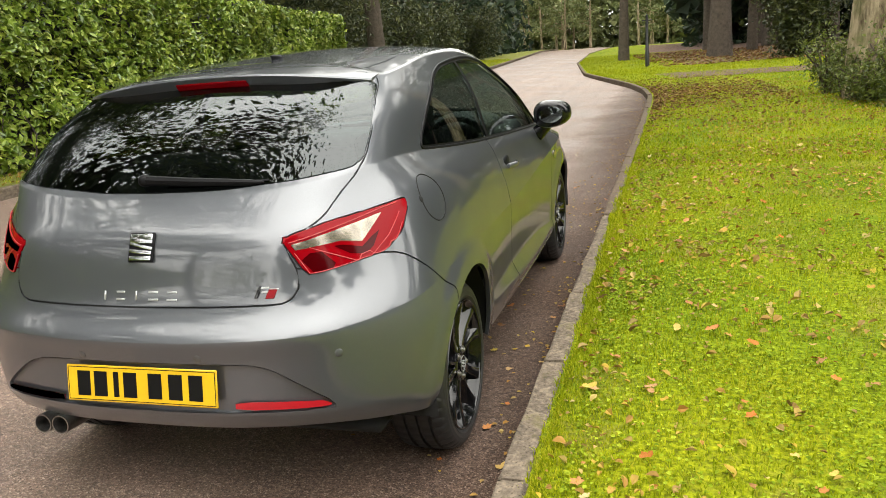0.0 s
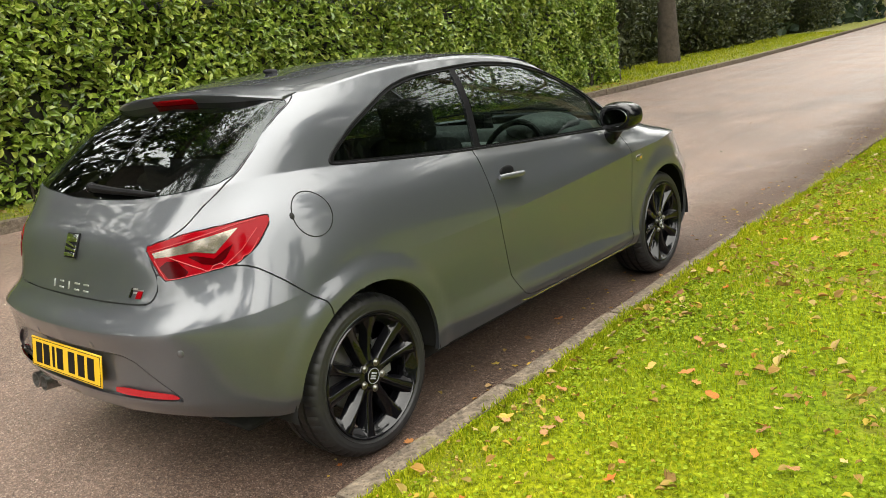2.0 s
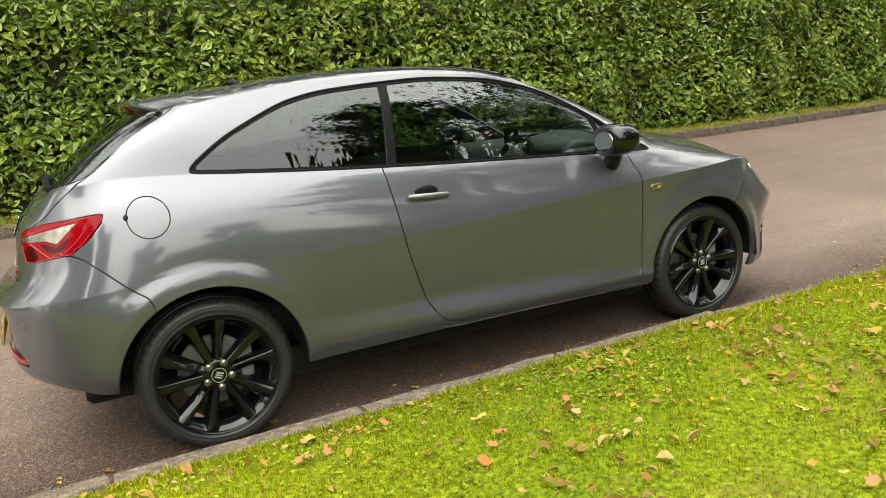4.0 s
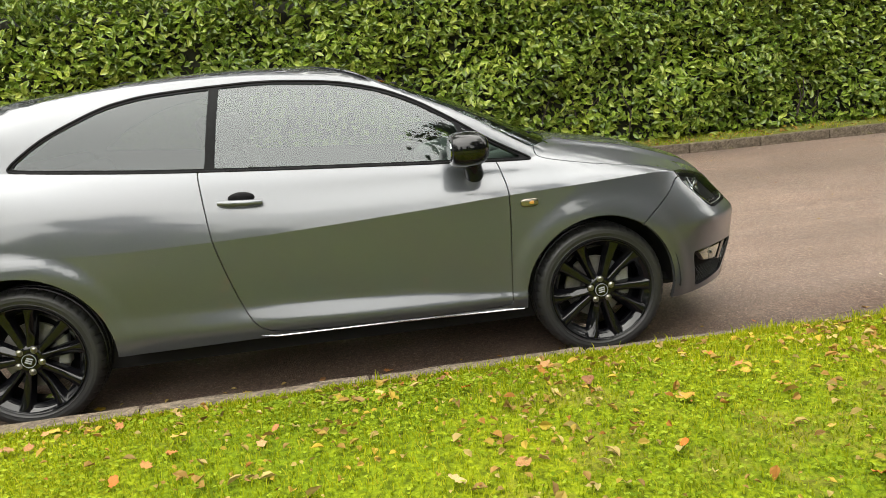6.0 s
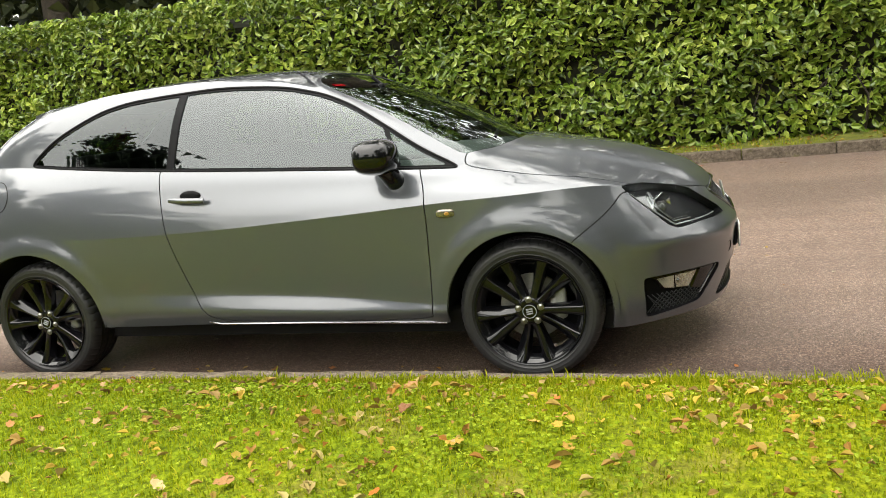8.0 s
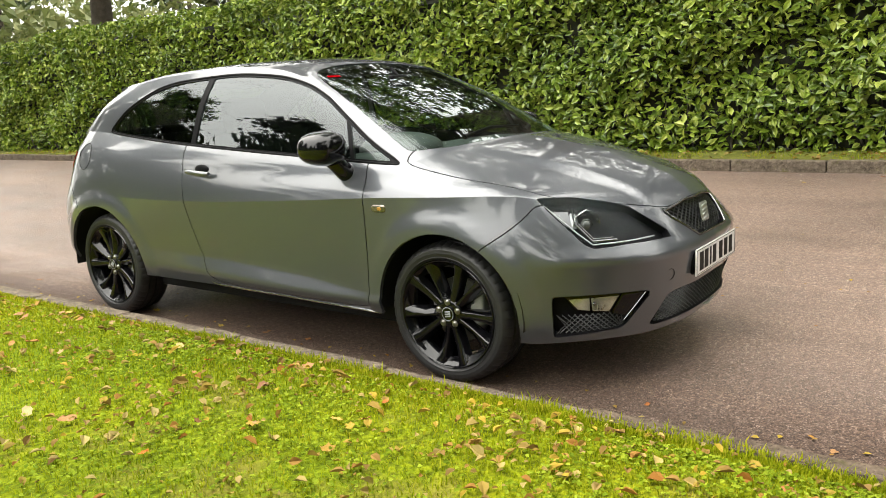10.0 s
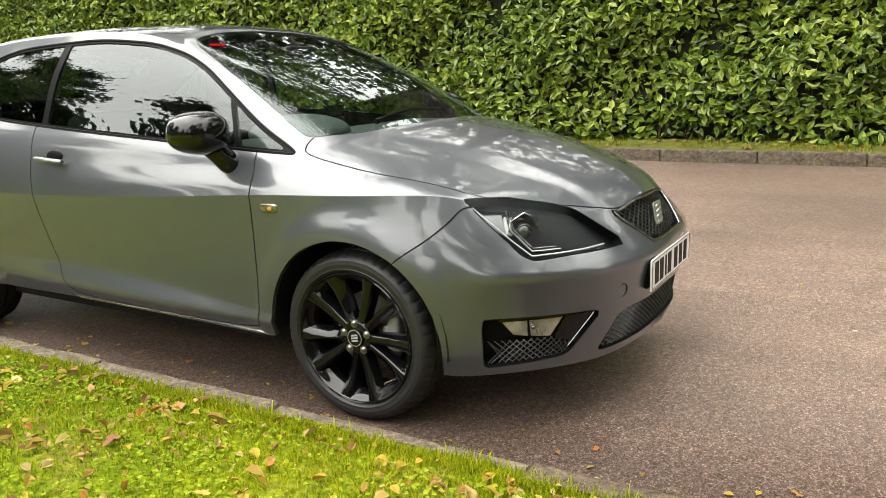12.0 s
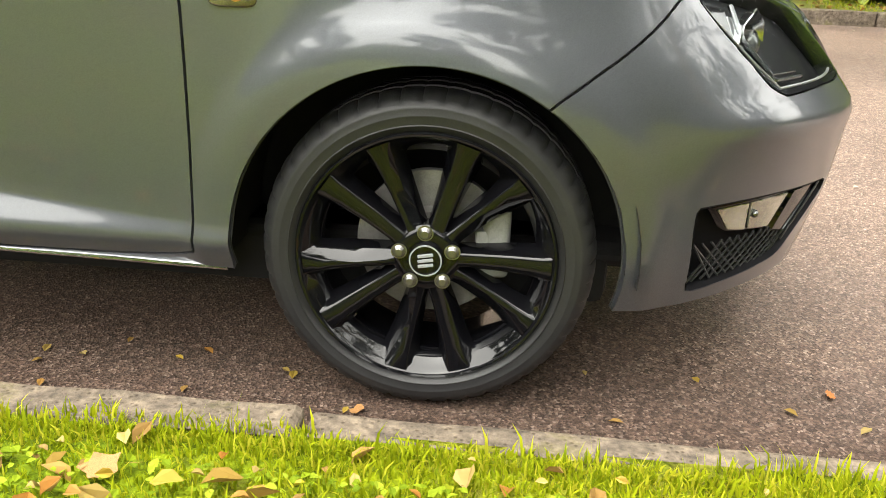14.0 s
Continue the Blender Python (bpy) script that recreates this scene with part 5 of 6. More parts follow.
        for x, z in ((.608, .592), (.20, .592)):
            p, nn = skin_point(("bumper_r",), head_on, (x, z))
            ps = on_skin((p.x * s, p.y, p.z), (nn.x * s, nn.y, nn.z))
            part("parking_sensor", moved(lathe_bm([(-.002, .0125), (.0006, .0125), (.0016, .011), (.0016, 0)], 20), ps @ pose(0, 0, 0, 0, -90, 0)), skin, P["bumper_r"])
    # Fuel flap on the right rear wing.
    p, nn = skin_point(("body",), side, (-.158, .943))
    ring = []
    for k in range(41):
        a = 2 * math.pi * k / 40
        q, n_ = skin_point(("body", "bumper_r"), side, (-.158 + .074 * math.cos(a), .941 + .074 * math.sin(a)))
        ring.append(q + n_ * .0004)
    part("fuel_flap_seam", tube_bm(ring, .0022, 5, False), DARK, car)
    q, n_ = skin_point(("body",), side, (-.233, .950))
    part("fuel_flap_catch", moved(sphere_bm((0, 0, 0), (.009, .012, .004), 14, 8), on_skin(q, n_)), DARK, car)
    # Badges, wipers, aerial, exhaust, plates.
    p, nn = skin_point(("tailgate",), head_on, (0.0, .897))
    m = on_skin((0, p.y, p.z), (0, nn.y, nn.z))
    badge = part("badge", moved(box_bm((.088, .090, .006), (0, 0, .002), .004, 3), m), BLACK_SATIN, P["tailgate"], "chrome-edged square badge")
    strokes = [box_bm((.076, .030, .006), (0, .026, .006), .004, 2), box_bm((.078, .010, .007), (.001, .003, .006), .003, 2, pose(0, 0, 0, 0, 0, -12)), box_bm((.076, .012, .006), (-.001, -.014, .006), .003, 2, pose(0, 0, 0, 0, 0, -5)), box_bm((.074, .014, .006), (0, -.033, .006), .004, 2)]
    part("chrome_strokes", moved(join_bm(*strokes), m), CHROME, badge)
    for k, w in enumerate((.006, .030, .006, .034, .034)):
        x = (-.136, -.080, -.026, .034, .098)[k]
        p, nn = skin_point(("tailgate",), head_on, (abs(x), .757))
        mm = on_skin((x, p.y, p.z), (math.copysign(nn.x, x), nn.y, nn.z))
        if w < .01:
            part("letter_bar", moved(box_bm((w, .028, .004), (0, 0, .001), .0012, 1), mm), SATIN_CHROME, P["tailgate"])
        else:
            for dy in (-.011, .011):
                part("letter_bar", moved(box_bm((w, .0062, .004), (0, dy, .001), .0012, 1), mm), SATIN_CHROME, P["tailgate"])
    p, nn = skin_point(("tailgate",), head_on, (.395, .765))
    mm = on_skin(p, nn)
    lean_m = Matrix(((1, .45, 0, 0), (0, 1, 0, 0), (0, 0, 1, 0), (0, 0, 0, 1)))
    for x, w, h, y, stuff, words in ((-.020, .010, .034, .002, BLACK_GLOSS, ""), (-.004, .026, .007, .015, SATIN_CHROME, ""), (.000, .020, .006, .002, SATIN_CHROME, ""), (.022, .026, .026, -.004, RED_LENS, "small red trim mark"), (.024, .030, .004, .011, SATIN_CHROME, "")):
        part("trim_mark", moved(box_bm((w, h, .004), (x, y, .001), .0012, 1), mm @ lean_m), stuff, P["tailgate"], words)
    p, nn = skin_point(("grille",), head_on, (0.0, .652))
    part("front_badge", moved(join_bm(box_bm((.080, .084, .008), (0, 0, 0), .004, 2), *[box_bm((.066, .010, .006), (0, y, .005), .002, 1, pose(0, 0, 0, 0, 0, 6)) for y in (.028, .009, -.009, -.028)]), Matrix.Translation((0, p.y + .004, p.z)) @ pose(0, 0, 0, 80, 0, 180)), SATIN_CHROME, car, "chrome square front badge")
    p0, _ = skin_point(("rear_glass", "tailgate"), head_on, (.0, 1.062))
    hubp = Vector((-.055, p0.y - .012, 1.075))
    arm = [hubp, Vector((.10, p0.y - .016, 1.068)), Vector((.30, p0.y - .004, 1.058)), Vector((.345, p0.y + .006, 1.056))]
    wiper = part("rear_wiper", join_bm(tube_bm(arm, [.017, .013, .010, .005], 8), sphere_bm(hubp, (.022, .020, .020), 16, 10)), BLACK_SATIN, P["tailgate"], "black rear wiper")
    part("wiper_blade", tube_bm([(.02, p0.y - .006, 1.052), (.20, p0.y - .004, 1.052), (.36, p0.y + .012, 1.060)], .006, 6), BLACK_SATIN, wiper)
    for a, b in (((.34, 2.29, 1.0), (-.22, 2.245, 1.018)), ((-.16, 2.315, 1.0), (-.60, 2.17, 1.0))):
        part("front_wiper", tube_bm([a, ((a[0] + b[0]) / 2, (a[1] + b[1]) / 2 - .02, (a[2] + b[2]) / 2 + .018), b], [.011, .008, .006], 6), BLACK_SATIN, car, "black front wiper")
    part("roof_aerial", tube_bm([(0, .40, 1.400), (0, .37, 1.412), (0, .345, 1.417)], [.024, .014, .005], 10), BLACK_SATIN, P["roof"], "stub roof aerial")
    for x in (-.448, -.380):
        part("exhaust_pipe", moved(lathe_bm([(.0, .032), (.16, .030), (.16, .024), (.02, .025), (0, .028), (0, .032)], 24), Matrix.Translation((x, -.672, .325)) @ pose(0, 0, 0, 0, 4, 90)), STEEL, car, "round steel exhaust pipe")
    plate(car, Matrix.Translation((0, -.722, .505)) @ pose(0, 0, 0, 80, 0, 0), YELLOW_PLATE, "yellow rear number plate with bars")
    plate(car, Matrix.Translation((0, 3.328, .480)) @ pose(0, 0, 0, 90, 0, 180), WHITE_PLATE, "white front number plate with bars")
    part("plate_holder", box_bm((.50, .05, .10), (0, 3.298, .478), .01, 1), BLACK_SATIN, car)
    p, nn = skin_point(("bumper_f",), head_on, (.40, .462))
    part("tow_eye_cover", moved(lathe_bm([(-.002, .024), (.0008, .024), (.0008, .0215), (-.002, .0215)], 28), on_skin(p, nn) @ pose(0, 0, 0, 0, -90, 0)), DARK, P["bumper_f"])
    # Chrome tube added for the glint along the door's lower edge.
    for s in (-1, 1):
        part("sill_strip", tube_bm([(s * .801, .925, .315), (s * .800, .96, .290), (s * .799, 1.02, .280), (s * .803, 1.5, .277), (s * .790, 2.11, .262)], .0052, 8), CHROME, car, "bright tube imitating the highlight along the sill edge")
    part("front_lip", tube_bm([(-.50, 3.165, .248), (-.30, 3.262, .252), (0, 3.297, .252), (.30, 3.262, .252), (.50, 3.165, .248)], .007, 8), skin, P["bumper_f"])
    # Cabin.
    for x in (-.36, .36):
        seat(car, x, .98)
    seat(car, 0, .18, 1.15)
    part("dashboard", join_bm(box_bm((1.34, .42, .22), (0, 2.02, .84), .07, 4), moved(sphere_bm((0, 0, 0), (.21, .20, .075)), Matrix.Translation((.36, 1.93, .955)))), DASH, car, "dark dashboard with a hooded dial binnacle")
    part("dash_centre", box_bm((.30, .12, .34), (0, 1.80, .72), .03, 3), LIGHT_TRIM, car, "pale grey centre console")
    part("air_vent", join_bm(*[moved(lathe_bm([(0, .045), (.015, .045), (.015, .036), (.004, .034), (.004, 0)], 24), Matrix.Translation((x, 1.735, .83)) @ pose(0, 0, 0, 0, 0, -90)) for x in (-.08, .08)]), BLACK_SATIN, car)
    ringb = []
    for k in range(33):
        a = 2 * math.pi * k / 32
        ringb.append((.185 * math.cos(a), .185 * math.sin(a), 0))
    sw = join_bm(tube_bm(ringb, .016, 8, False), box_bm((.16, .11, .05), (0, -.01, -.01), .03, 3), box_bm((.34, .035, .02), (0, 0, -.005), .008, 2), box_bm((.05, .17, .02), (0, -.09, -.005), .008, 2))
    part("steering_wheel", moved(sw, Matrix.Translation((.36, 1.62, .84)) @ pose(0, 0, 0, 66, 0, 0)), BLACK_SATIN, car, "black three-spoke steering wheel")
    part("satnav_screen", moved(box_bm((.13, .018, .085), (0, 0, 0), .006, 2), Matrix.Translation((.02, 1.84, 1.005))), BLACK_GLOSS, car, "small satnav screen on the dash")
    part("interior_mirror", join_bm(moved(box_bm((.22, .035, .065), (0, 0, 0), .014, 3), Matrix.Translation((0, 1.66, 1.275)) @ pose(0, 0, 0, 8, 0, 12)), tube_bm([(0, 1.66, 1.29), (0, 1.60, 1.345)], .009)), BLACK_SATIN, car, "black interior mirror")
    return car


car = build_car("hatchback_car", PAINT, "dark metallic grey three-door hatchback car with black wheels")


# ---- the hedge ----
def leaf_cloud(name, centres, normals, size, material, seed, fold=0.25, jitter=0.9, slim=0.42, far=False):
    """Many small leaves in one mesh: each a folded blade of six corners, or, far off, of four."""
    rng = np.random.default_rng(seed)
    n = len(centres)
    nrm = normals + jitter * rng.normal(size=(n, 3))
    nrm /= np.linalg.norm(nrm, axis=1, keepdims=True)
    ref = rng.normal(size=(n, 3))
    ax = np.cross(nrm, ref)
    ax /= np.linalg.norm(ax, axis=1, keepdims=True) + 1e-9
    sd = np.cross(nrm, ax)
    L = size * rng.uniform(0.65, 1.25, (n, 1))
    W = L * slim * rng.uniform(0.8, 1.15, (n, 1)) * (1.3 if far else 1.0)
    c = centres
    if far:
        pts = np.stack([c - ax * L * .5, c + sd * W * .5 + nrm * W * fold, c + ax * L * .5 - nrm * L * .10, c - sd * W * .5 + nrm * W * fold], 1).reshape(-1, 3)
        quads = np.arange(n)[:, None] * 4 + np.array([[0, 1, 2, 3]])
    else:
        pts = np.stack([c - ax * L * .5, c - ax * L * .12 + sd * W * .5 + nrm * W * fold, c + ax * L * .22 + sd * W * .42 + nrm * W * fold, c + ax * L * .5 - nrm * L * .10, c + ax * L * .22 - sd * W * .42 + nrm * W * fold, c - ax * L * .12 - sd * W * .5 + nrm * W * fold], 1).reshape(-1, 3)
        idx = np.arange(n)[:, None] * 6
        quads = np.concatenate([idx + [0, 1, 2, 3], idx + [0, 3, 4, 5]], 1).reshape(-1, 4)
    me = bpy.data.meshes.new(name)
    me.vertices.add(len(pts))
    me.vertices.foreach_set("co", pts.ravel())
    me.loops.add(quads.size)
    me.loops.foreach_set("vertex_index", quads.ravel())
    me.polygons.add(len(quads))
    me.polygons.foreach_set("loop_start", np.arange(0, quads.size, 4))
    me.polygons.foreach_set("use_smooth", [False] * len(quads))
    me.materials.append(material)
    me.update(calc_edges=True)
    me.validate()
    return me


HEDGE_X = -5.62


def hedge_top(y):
    return np.interp(y, [-30, -15, -12, -4, 6, 10.4, 14.4], [2.62, 2.62, 2.82, 2.80, 2.60, 2.40, 2.20])


def build_hedge():
    rng = np.random.default_rng(5)
    hedge = empty("hedge", Matrix.Translation((HEDGE_X, 0, 0.34)))
    tagged(hedge, "tall clipped green laurel hedge along the verge", "hedge")
    inv = Matrix.Translation((-HEDGE_X, 0, -0.34))
    # Dark sheet behind the leaves, coloured as the hedge's shaded depth.
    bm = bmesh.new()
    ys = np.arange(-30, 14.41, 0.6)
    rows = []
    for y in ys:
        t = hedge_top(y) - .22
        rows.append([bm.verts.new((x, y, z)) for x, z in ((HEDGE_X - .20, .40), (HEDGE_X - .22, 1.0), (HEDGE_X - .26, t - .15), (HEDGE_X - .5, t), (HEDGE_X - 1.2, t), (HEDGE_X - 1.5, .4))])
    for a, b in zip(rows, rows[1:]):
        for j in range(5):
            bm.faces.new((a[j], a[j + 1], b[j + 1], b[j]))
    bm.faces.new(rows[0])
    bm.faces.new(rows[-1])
    ob = part("hedge_core", moved(bm, inv), DEPTH_SHADE, hedge, "dark sheet painted as the shaded inside of the hedge", smooth=False)
    C, N = [], []
    n = 92000
    y = -30 + 44.6 * rng.random(n) ** 0.85
    z = .36 + rng.random(n) * (hedge_top(y) - .36)
    wave = .10 * np.sin(y * 2.1 + 1.3 * np.sin(z * 2.3)) + .07 * np.sin(y * 5.3 + z * 3.7) + .05 * np.sin(z * 6.1 - y * 1.7)
    low = np.clip((.75 - z) / .35, 0, 1)
    keep = rng.random(n) > low * .30
    hole = (np.sin(y * 3.1 + 2) * np.sin(z * 4.3 + y) + .5 * np.sin(y * 7.7 - z * 5.0)) > 1.15
    keep &= ~(hole & (rng.random(n) < .75))
    depth = rng.random(n) ** 1.6 * .24
    x = HEDGE_X + wave * .8 - depth + .02 - low * .04
    f = np.stack([x, y, z], 1)[keep]
    C.append(f)
    N.append(np.tile([.85, 0, .85], (len(f), 1)))
    m = 16000
    y = -30 + 44.6 * rng.random(m)
    x = HEDGE_X - 1.3 * rng.random(m)
    z = hedge_top(y) - .16 * rng.random(m) + .05 * np.sin(4 * y + 3 * x)
    C.append(np.stack([x, y, z], 1))
    N.append(np.tile([.1, 0, 1.0], (m, 1)))
    k = 3500
    z = rng.uniform(.45, 2.16, k)
    C.append(np.stack([HEDGE_X - 1.4 * rng.random(k), 14.4 + .25 * rng.random(k), z], 1))
    N.append(np.tile([.1, .9, .4], (k, 1)))
    C, N = np.concatenate(C), np.concatenate(N)
    C = C - np.array([HEDGE_X, 0, 0.34])
    ob = new("foliage", leaf_cloud("foliage", C, N, .108, HEDGE_LEAF, 3, .18, .75, .50))
    ob.parent = hedge
    tagged(ob, "glossy oval laurel leaves", kind="stuff")
    stems = []
    for k in range(150):
        y0 = rng.uniform(-14, 15)
        p = Vector((HEDGE_X - .16, y0, .33))
        pts = [p]
        for j in range(3):
            p = p + Vector((rng.normal() * .04, rng.normal() * .07, .22))
            pts.append(p)
        stems.append(tube_bm(pts, [.014, .012, .010, .007], 5))
    part("stem", moved(join_bm(*stems), inv), BARK, hedge, "bare brown hedge stems")["kind"] = "stuff"


DEPTH_SHADE = worn("hedge_depth_shade", (0.010, 0.012, 0.006), (0.030, 0.030, 0.014), 1.0, 9)
build_hedge()


# ---- trees and shrubs ----
def build_tree(name, label, base, height, trunk_r, crown, leaf_mat, bark, seed, leaves=3000, leaf=.16, first=.35, lean=(0, 0), category="tree"):
    """A tapered trunk with limbs, and a crown of leaf clumps at the limbs' ends. crown: half widths and how far it droops."""
    rng = np.random.default_rng(seed)
    tree = empty(name, Matrix.Translation(base))
    tagged(tree, label, category)
    pts, rad = [], []
    for k in range(9):
        t = k / 8
        pts.append((lean[0] * t + .06 * height * .12 * math.sin(3 * t + seed), lean[1] * t + .05 * height * .12 * math.sin(2.2 * t + 2 * seed), height * .93 * t - .1))
        rad.append(trunk_r * (1.0 - .85 * t) * (1.18 if k == 0 else 1.0))
    many = [tube_bm(pts, rad, 12)]
    tips = []
    limbs = int(20 + 1.3 * height)
    for k in range(limbs):
        t = first + (1 - first) * (k + rng.random()) / limbs
        i = min(7, int(t * 8))
        f = t * 8 - i
        p0 = Vector(pts[i]).lerp(Vector(pts[i + 1]), f)
        a = rng.random() * 2 * math.pi
        reach = crown * (1.0 - .65 * ((t - first) / (1 - first)) ** 1.5) * rng.uniform(.65, 1.1)
        d = Vector((math.cos(a), math.sin(a), rng.uniform(.05, .5)))
        p1, p2 = p0 + d * reach * .5, p0 + d * reach + Vector((0, 0, -reach * .12))
        r0 = trunk_r * (1 - .8 * t) * .30
        many.append(tube_bm([p0, p1, p2], [r0, r0 * .6, r0 * .2], 6))
        tips += [(p1, .5), (p2, 1.0), (p1.lerp(p2, .5), .8)]
    part("trunk", join_bm(*many), bark, tree)
    per = max(1, leaves // len(tips))
    C = []
    for p, s in tips:
        c = np.array(p) + rng.normal(size=(int(per * rng.uniform(.5, 1.5)), 3)) * np.array([.21, .21, .15]) * crown * .55 * s
        C.append(c)
    C = np.concatenate(C)
    C = C[C[:, 2] > height * .06]
    ob = new("crown", leaf_cloud("crown", C, np.tile([0, 0, .8], (len(C), 1)), leaf, leaf_mat, seed + 50, slim=.5, far=True))
    ob.parent = tree
    ob["label"] = "uneven leafy crown"
    return tree


def build_shrub(label, base, size, leaf_mat, seed, leaves=2500, leaf=.10):
    rng = np.random.default_rng(seed)
    shrub = empty("shrub", Matrix.Translation(base))
    tagged(shrub, label, "shrub", "woodland shrubs")
    stems, C = [], []
    for k in range(14):
        a, r = rng.random() * 2 * math.pi, rng.uniform(.2, .9)
        tip = Vector((math.cos(a) * r * size[0], math.sin(a) * r * size[1], size[2] * rng.uniform(.45, 1.0)))
        stems.append(tube_bm([(0, 0, -.05), tip * .5 + Vector((0, 0, .1)), tip], [.03, .02, .008], 5))
        for q in (.35, .6, .85, 1.0):
            c = np.array(tip) * q + rng.normal(size=(leaves // 56, 3)) * np.array(size) * .16
            C.append(c)
    part("stem", join_bm(*stems), BARK, shrub)
    C = np.concatenate(C)
    C[:, 2] = np.abs(C[:, 2])
    ob = new("foliage", leaf_cloud("foliage", C, np.tile([0, 0, .7], (len(C), 1)), leaf, leaf_mat, seed + 9, far=True))
    ob.parent = shrub
    return shrub


def ground_at(x, y):
    return lawn_z(x, y) if x > kerb_r(y) else verge_z(x, y)


def at(x, y):
    return (x, y, ground_at(x, y))


build_tree("broad_tree", "large old tree with pale rough bark at the lawn edge", at(4.42, 10.9), 13, .36, 7.2, TREE_LEAF, PALE_BARK, 11, 12000, .20, .42)
build_tree("conifer_tree", "tall dark conifer trunk beside the lane", at(-.6, 33), 16, .21, 3.4, PINE_LEAF, BARK, 12, 3000, .22, .30)
build_tree("conifer_tree", "tall dark conifer trunk at the wood edge", at(3.0, 29.8), 16, .42, 3.4, PINE_LEAF, BARK, 13, 3000, .22, .30)
build_tree("conifer_tree", "brown tree trunk standing behind the grass verge", at(-7.6, 21.5), 14, .30, 3.2, PINE_LEAF, BARK, 14, 3000, .2, .34)
build_shrub("dark green broad laurel bush before the wood", at(5.2, 25.6), (1.7, 1.7, 2.9), BUSH_LEAF, 21, 6000, .16)
rng = np.random.default_rng(77)
for k in range(34):
    x, y = rng.uniform(1.5, 22), rng.uniform(31, 52)
    build_tree("conifer_tree", "tall dark conifer in the wood", at(x, y), rng.uniform(13, 18), rng.uniform(.2, .36), rng.uniform(2.2, 3.2), PINE_LEAF, BARK, 100 + k, 1300, .34, .25)
for k in range(16):
    y = 17 + 2.2 * k + rng.uniform(-.6, .6)
    build_shrub("dark rhododendron bush along the verge", at(kerb_l(y) - rng.uniform(3.0, 4.2), y), (rng.uniform(1.2, 2.2), rng.uniform(1.1, 1.8), rng.uniform(1.9, 4.0)), BUSH_LEAF, 200 + k, 3600, .19)
for k in range(12):
    y = 18 + 3.5 * k
    build_tree("conifer_tree", "tall dark conifer behind the bushes", at(kerb_l(y) - rng.uniform(4.5, 8.0), y), rng.uniform(12, 17), rng.uniform(.2, .3), 2.8, PINE_LEAF, BARK, 300 + k, 1600, .32, .15)
for k in range(16):
    x, y = rng.uniform(-14, 2), rng.uniform(66, 84)
    build_tree("birch_tree", "slim pale birch at the end of the lane", (x, y, road_z(x, y)), rng.uniform(9, 13), .11, 2.2, PALE_LEAF, PALE_BARK, 400 + k, 900, .38, .12)


# ---- kerbs ----
def kerb_stone_mesh(seed, material, w=.12, h=.17):
    r = random.Random(seed)
    bm = box_bm((w, .905, h), (0, 0, -h / 2), .012, 2)
    bmesh.ops.subdivide_edges(bm, edges=[e for e in bm.edges if e.calc_length() > .5], cuts=5)
    for v in bm.verts:
        v.co += Vector((r.uniform(-.005, .005), 0, r.uniform(-.006, .003)))
    me = bpy.data.meshes.new("kerb_stone")
    bm.to_mesh(me)
    bm.free()
    me.materials.append(material)
    return me


def lay_kerb(name, label, path, side_sign, top, y0, y1, wide):
    kerb = empty(name)
    tagged(kerb, label, "kerb", kind="structure")
    kinds = [kerb_stone_mesh(k + (5 if side_sign > 0 else 0), STONE if side_sign > 0 else DARK_STONE, wide) for k in range(5)]
    # Soil has washed over the stretch past the car's nose.
    dirty = [kerb_stone_mesh(k + 15, DIRTY_STONE, wide) for k in range(5)]
    y, k = y0, 0
    r = random.Random(3)
    while y < y1:
        dx = path(y + .45) - path(y - .45)
        ob = new("kerb_stone", (dirty if side_sign > 0 and y > 3.3 else kinds)[k % 5])
        ob.parent = kerb
        ob.matrix_local = pose(path(y) + side_sign * wide / 2 + r.uniform(-.004, .004), y, top(y) + r.uniform(-.004, .004), r.uniform(-.3, .3), r.uniform(-1, 1), -math.degrees(math.atan2(dx, .9)))
        y += .915 * math.cos(math.atan2(dx, .9))
        k += 1


def fall_z(y):
    return 0.0012 * max(0.0, y - 60.0) ** 2


lay_kerb("kerb_right", "low worn concrete kerb edging the lawn", kerb_r, 1, lambda y: .119 - fall_z(y), -14.62, 70, .09)
lay_kerb("kerb_left", "dark weathered stone kerb below the hedge", kerb_l, -1, lambda y: .345 - fall_z(y), -26.0, 70, .12)


# ---- trees round the lawn and over the lane ----
build_tree("broad_tree", "large tree behind the hedge whose boughs overhang the lane", at(-8.8, -1.0), 15, .40, 7.4, TREE_LEAF, BARK, 31, 18000, .21, .46)
build_tree("broad_tree", "leafy tree behind the laurel hedge", at(-10.0, 5.5), 14, .34, 6.0, TREE_LEAF, BARK, 32, 17000, .19, .28)
build_tree("broad_tree", "leafy tree behind the laurel hedge", at(-9.8, -8.5), 14, .34, 5.6, TREE_LEAF, BARK, 33, 15000, .21, .40)
build_tree("broad_tree", "leafy tree behind the laurel hedge", at(-9.0, -15.5), 15, .34, 7.0, TREE_LEAF, BARK, 34, 15000, .21, .28)
# Crown spread wide to shade the far end of the hedge.
build_tree("broad_tree", "leafy tree behind the laurel hedge", at(-9.0, 12.8), 13, .32, 6.2, TREE_LEAF, BARK, 36, 15000, .20, .32)
build_tree("broad_tree", "leafy tree down the lane beyond the parked car", at(8.8, -17), 13.5, .34, 4.0, TREE_LEAF, BARK, 37, 17000, .30, .25)
build_tree("broad_tree", "tall leafy tree beside the lower lane", at(4.6, -21), 18, .38, 4.6, TREE_LEAF, BARK, 61, 16000, .32, .25)
